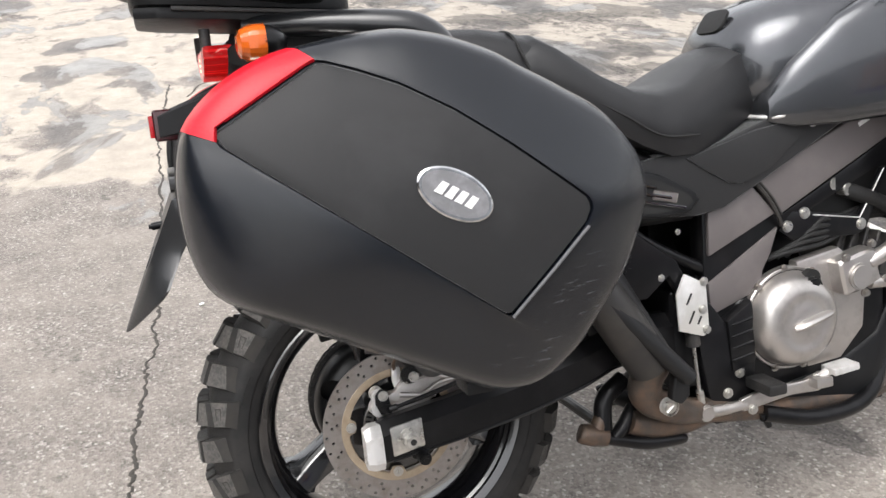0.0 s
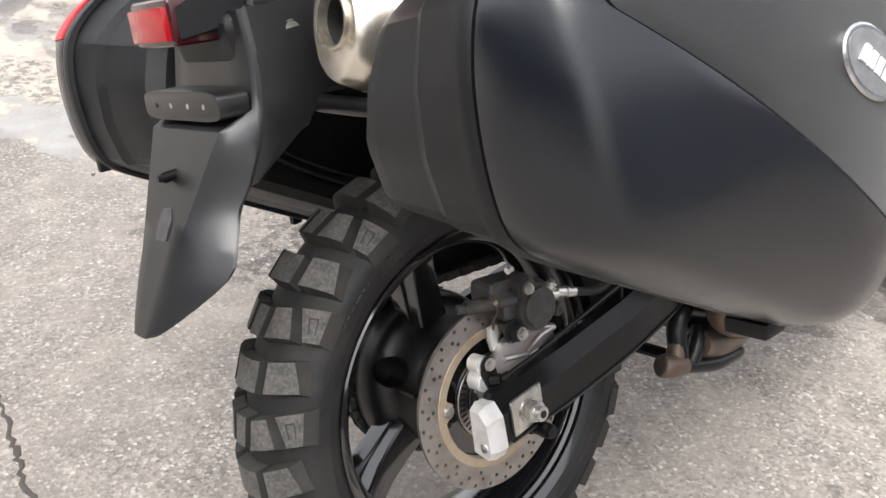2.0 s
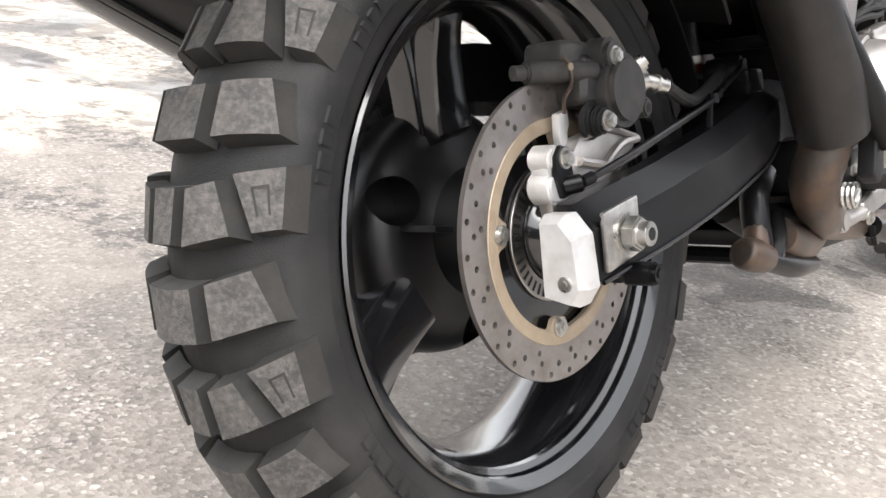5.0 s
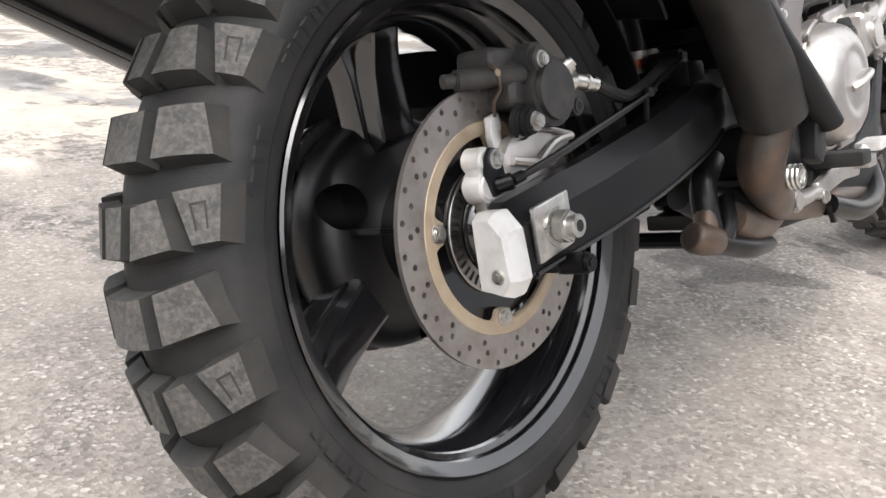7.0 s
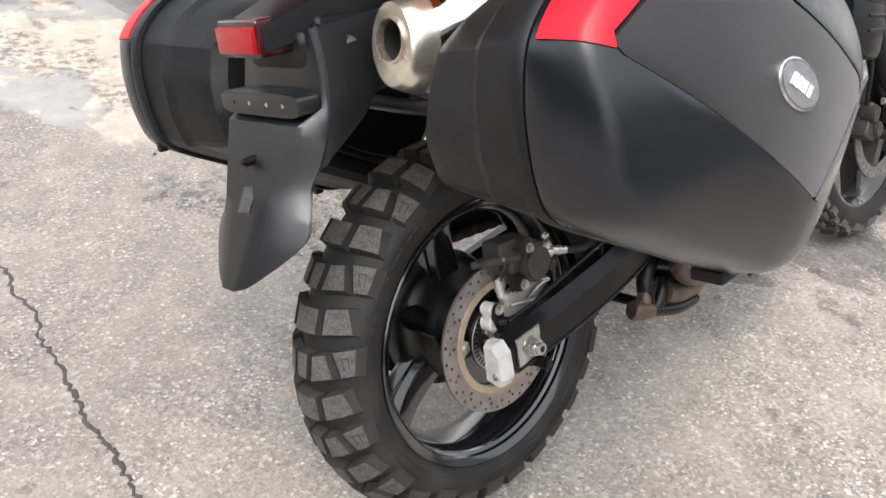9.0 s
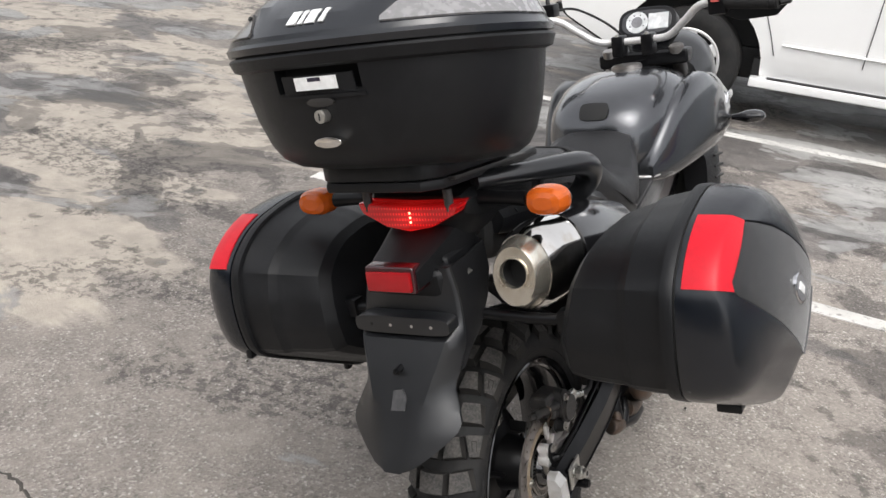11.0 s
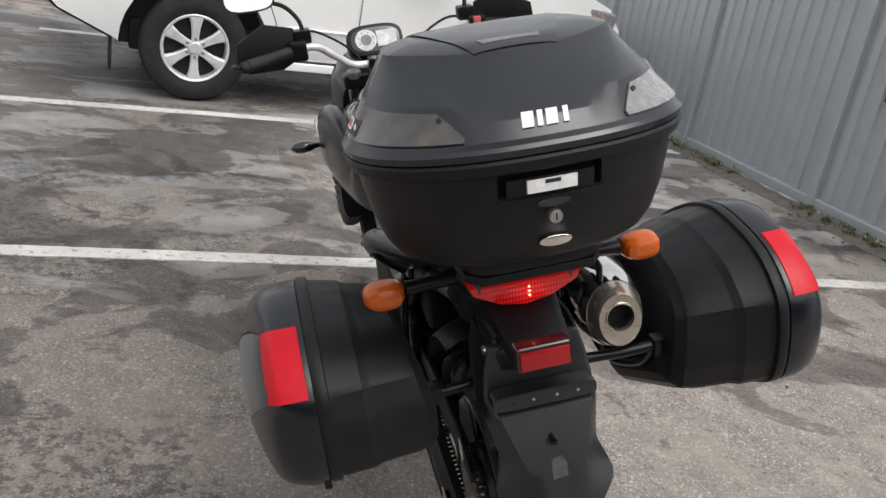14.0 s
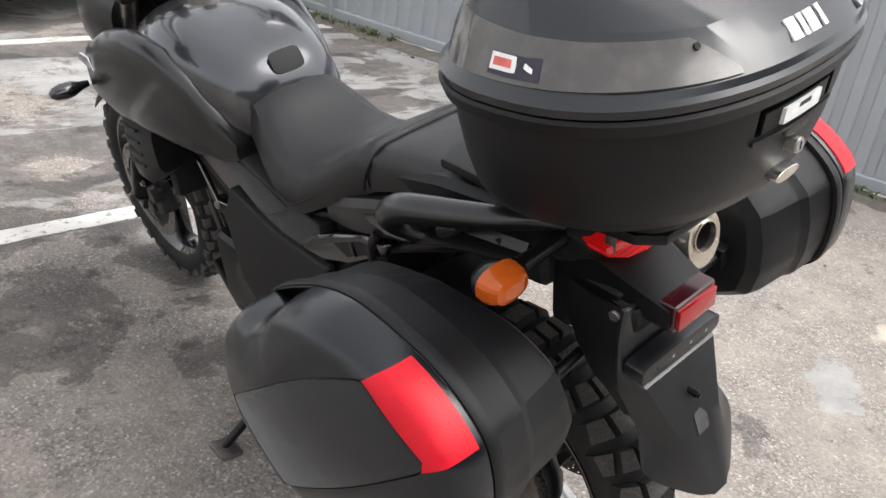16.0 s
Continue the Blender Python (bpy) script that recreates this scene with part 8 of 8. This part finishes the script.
# ---- parked car ----
def parked_car():
    W0 = Vector((-0.93, 4.68, 0))
    yaw = math.degrees(math.atan2(0.33, 2.51))
    M = Matrix.Translation(W0) @ pose(0, 0, 0, 0, 0, yaw)
    WB, WIDTH = 2.53, 1.86
    car = thing("parked_car", "white four-wheel-drive wagon parked in the far bay", "car", m=M)

    def arch(cx, r, n=15):
        return [(cx + r * math.cos(math.pi * i / n), 0.365 + r * math.sin(math.pi * i / n)) for i in range(n + 1)]

    low = 0.31
    side = [(-0.90, 0.60), (-0.86, 0.555)] + [(-0.54, 0.40), (-0.505, 0.38)] + arch(0.0, 0.495)[::-1] + [(0.51, low), (WB - 0.505, low)] + arch(WB, 0.495)[::-1] + [(WB + 0.53, 0.40), (WB + 0.63, 0.43)]
    top = [(WB + 0.72, 0.50), (WB + 0.75, 0.66), (WB + 0.71, 0.82), (WB + 0.60, 0.975), (WB + 0.38, 1.06), (WB - 0.25, 1.135), (WB - 0.50, 1.145), (-0.72, 1.16), (-0.88, 1.10), (-0.93, 0.80), (-0.92, 0.66)]
    poly = side + top
    n = len(poly)
    bm = bmesh.new()
    # outline with curved flanks: belt bulges out over the sills
    layers = []
    for k in range(7):
        yy = (0.0, 0.20, 0.5, WIDTH / 2, WIDTH - 0.5, WIDTH - 0.20, WIDTH)[k]
        nose = (0.0, 0.10, 0.16, 0.19, 0.16, 0.10, 0.0)[k]
        row = []
        for x, z in poly:
            xx = x + nose * max(0, min(1, (x - WB - 0.05) / 0.6)) - nose * 0.35 * max(0, min(1, (-x - 0.4) / 0.5))
            tuck = 0.035 * max(0, (z - 0.86) / 0.3) ** 2 + 0.045 * max(0, (0.52 - z) / 0.2)
            if k in (0,):
                y2 = yy + tuck
            elif k == 6:
                y2 = yy - tuck
            else:
                y2 = yy
            row.append(bm.verts.new((xx, y2, z)))
        layers.append(row)
    for a, b in zip(layers, layers[1:]):
        for i in range(n):
            j = (i + 1) % n
            bm.faces.new((a[i], a[j], b[j], b[i]))
    for row in (layers[0], layers[-1]):
        bmesh.ops.triangle_fill(bm, use_beauty=True, edges=[bm.edges.get((row[i], row[(i + 1) % n])) for i in range(n)])
    body = part("car_body", bm, CARWHITE, car, "white painted wagon body", angle=30)
    # cabin
    cab = [(-0.84, 1.13), (-0.72, 1.62), (-0.55, 1.74), (0.2, 1.80), (1.0, 1.78), (1.45, 1.70), (WB - 0.45, 1.14)]
    rings = [[(x, y + s * max(0, (z - 1.13)) * 0.22, z) for x, z in cab] for y, s in ((0.05, 1), (0.10, 1), (WIDTH - 0.10, -1), (WIDTH - 0.05, -1))]
    cabin = part("car_cabin", loft(rings, True), CARWHITE, car, "white roof and pillars")
    for y, s in ((0.045, 1), (WIDTH - 0.045, -1)):
        for q in ([(-0.66, 1.20), (-0.55, 1.55), (0.10, 1.66), (0.14, 1.20)], [(0.20, 1.20), (0.17, 1.66), (0.85, 1.68), (0.92, 1.20)], [(0.98, 1.20), (0.92, 1.67), (1.40, 1.60), (1.86, 1.20)]):
            bm = bmesh.new()
            a = [bm.verts.new((x, y + s * (z - 1.13) * 0.22 - s * 0.004, z)) for x, z in q]
            b = [bm.verts.new((x, y + s * (z - 1.13) * 0.22 + s * 0.006, z)) for x, z in q]
            bm.faces.new(a)
            bm.faces.new(b[::-1])
            for i in range(4):
                bm.faces.new((a[i], b[i], b[(i + 1) % 4], a[(i + 1) % 4]))
            part("side_window", bm, CARGLASS, cabin)
    # shut lines of the doors
    for pts in ([(1.99, 1.12), (1.985, 0.85), (1.94, 0.66), (1.86, 0.52), (1.76, 0.485)], [(1.13, 1.12), (1.12, 0.75), (1.11, 0.50)], [(0.23, 1.12), (0.24, 0.98), (0.40, 0.86), (0.50, 0.66), (0.56, 0.50)]):
        part("door_gap", tube([(x, 0.035 * max(0, (z - 0.86) / 0.3) ** 2 - 0.0003, z) for x, z in pts], 0.0032, 6, 24), SHIELD, body)
    for x in (0.40, 1.30):
        part("door_handle", rbox((x, -0.028, 0.975), (x + 0.20, 0.01, 1.005), 0.008), CARWHITE, body)
    part("door_moulding", tube([(0.60, 0.004, 0.575), (1.2, 0.0, 0.57), (1.88, 0.004, 0.565)], 0.020, 10, 12, 0.5), CARWHITE, body)
    sill = part("running_board", rbox((0.44, -0.055, 0.285), (WB - 0.46, 0.09, 0.345), 0.015, 3), CARWHITE, car, "white side step")
    part("step_tread", rbox((0.55, -0.040, 0.345), (WB - 0.58, 0.02, 0.352), 0.002, 1), DEEP, sill)
    part("under_sill", rbox((0.44, 0.05, 0.30), (WB - 0.44, 0.12, 0.46), 0.01), DEEP, car)
    part("underbody", rbox((-0.42, 0.22, 0.28), (WB + 0.65, WIDTH - 0.22, 0.50), 0.03), DEEP, car)
    for cxw in (0.0, WB):
        part("arch_liner", slab([(cxw + 0.50 * math.cos(math.pi * i / 14), 0.365 + 0.50 * math.sin(math.pi * i / 14)) for i in range(15)] + [(cxw - 0.50, 0.32), (cxw + 0.50, 0.32)], 1, 0.26, 0.40, 0), DEEP, car)
        for y0, s in ((0.0, 1), (WIDTH, -1)):
            tread = [(0.02, 0.226), (0.004, 0.25), (-0.002, 0.30), (0.010, 0.345), (0.035, 0.362), (0.13, 0.365), (0.225, 0.362), (0.245, 0.34), (0.25, 0.24)]
            c = (0, 0, 0)
            turn = Matrix.Translation((cxw, y0 + s * 0.015, 0.365)) @ Matrix.Rotation(radians(90 * s), 4, "Z")

            def placed(b, m=turn):
                bmesh.ops.transform(b, matrix=m, verts=b.verts)
                return b

            w = part("car_wheel", placed(revolve(tread, c, 56)), CARTYRE, car, "dark all-terrain car tyre")
            part("wheel_rim", placed(revolve([(0.025, 0.230), (0.010, 0.229), (0.004, 0.222), (0.012, 0.210), (0.06, 0.204), (0.13, 0.198), (0.135, 0.02)], c, 56)), ALLOY, w, "six-spoke silver alloy rim")
            part("brake_dark", placed(revolve([(0.075, 0.203), (0.080, 0.02)], c, 40)), DEEP, w)
            for q in range(6):
                a = radians(30 + 60 * q)
                d, t = Vector((0, math.cos(a), math.sin(a))), Vector((0, -math.sin(a), math.cos(a)))
                rg = []
                for r0, hw, x0 in ((0.040, 0.026, 0.020), (0.08, 0.024, 0.018), (0.14, 0.029, 0.010), (0.185, 0.040, 0.007), (0.214, 0.050, 0.012)):
                    rg.append([Vector((x0 + dx, 0, 0)) + d * r0 + t * e * hw for dx, e in ((0.05, -1), (0.008, -1), (0, -0.7), (0, 0.7), (0.008, 1), (0.05, 1))])
                part("rim_spoke", placed(loft(rg)), ALLOY, w)
                nut = d * 0.062
                part("wheel_nut", placed(rod((0.030, nut.y, nut.z), (0.018, nut.y, nut.z), 0.011, 6)), STEEL, w)
            part("hub_cap", placed(revolve([(0.05, 0.045), (0.018, 0.043), (0.012, 0.035), (0.012, 0.001)], c, 28)), ALLOY, w)
    part("mud_flap", rbox((-0.55, 0.06, 0.17), (-0.53, 0.28, 0.40), 0.004), DEEP, car)
    # lamps and bumper
    hl = part("headlight", join(rbox((WB + 0.40, -0.006, 0.83), (WB + 0.68, 0.30, 0.965), 0.03, 3, pose(0, 0, 0, 0, 8, -8))), CLEAR, car, "clear headlight with amber corner")
    part("corner_lamp", rbox((WB + 0.45, -0.016, 0.86), (WB + 0.57, 0.05, 0.910), 0.012, 2, pose(0, 0, 0, 0, 8, -8)), AMBER, hl)
    part("bumper_gap", rbox((WB + 0.48, -0.002, 0.702), (WB + 0.70, 0.03, 0.706), 0), DEEP, body)
    part("bumper_underside", tube([(-0.91, 0.03, 0.60), (-0.85, 0.03, 0.548), (-0.70, 0.04, 0.475), (-0.53, 0.05, 0.392)], 0.022, 10, 14, 0.7), DEEP, car, "dark lower bumper edge")
    part("tow_eye", rbox((-0.97, 0.05, 0.575), (-0.89, 0.11, 0.625), 0.012), DEEP, car)
    mir = part("door_mirror", rbox((1.60, -0.24, 1.12), (1.74, -0.03, 1.29), 0.04, 3), CARWHITE, car, "white door mirror")
    part("mirror_glass", rbox((1.594, -0.21, 1.15), (1.601, -0.06, 1.26), 0.002, 1), MIRROR, mir)
    part("mirror_indicator", rbox((1.72, -0.20, 1.185), (1.745, -0.08, 1.205), 0.004), AMBER, mir)


parked_car()
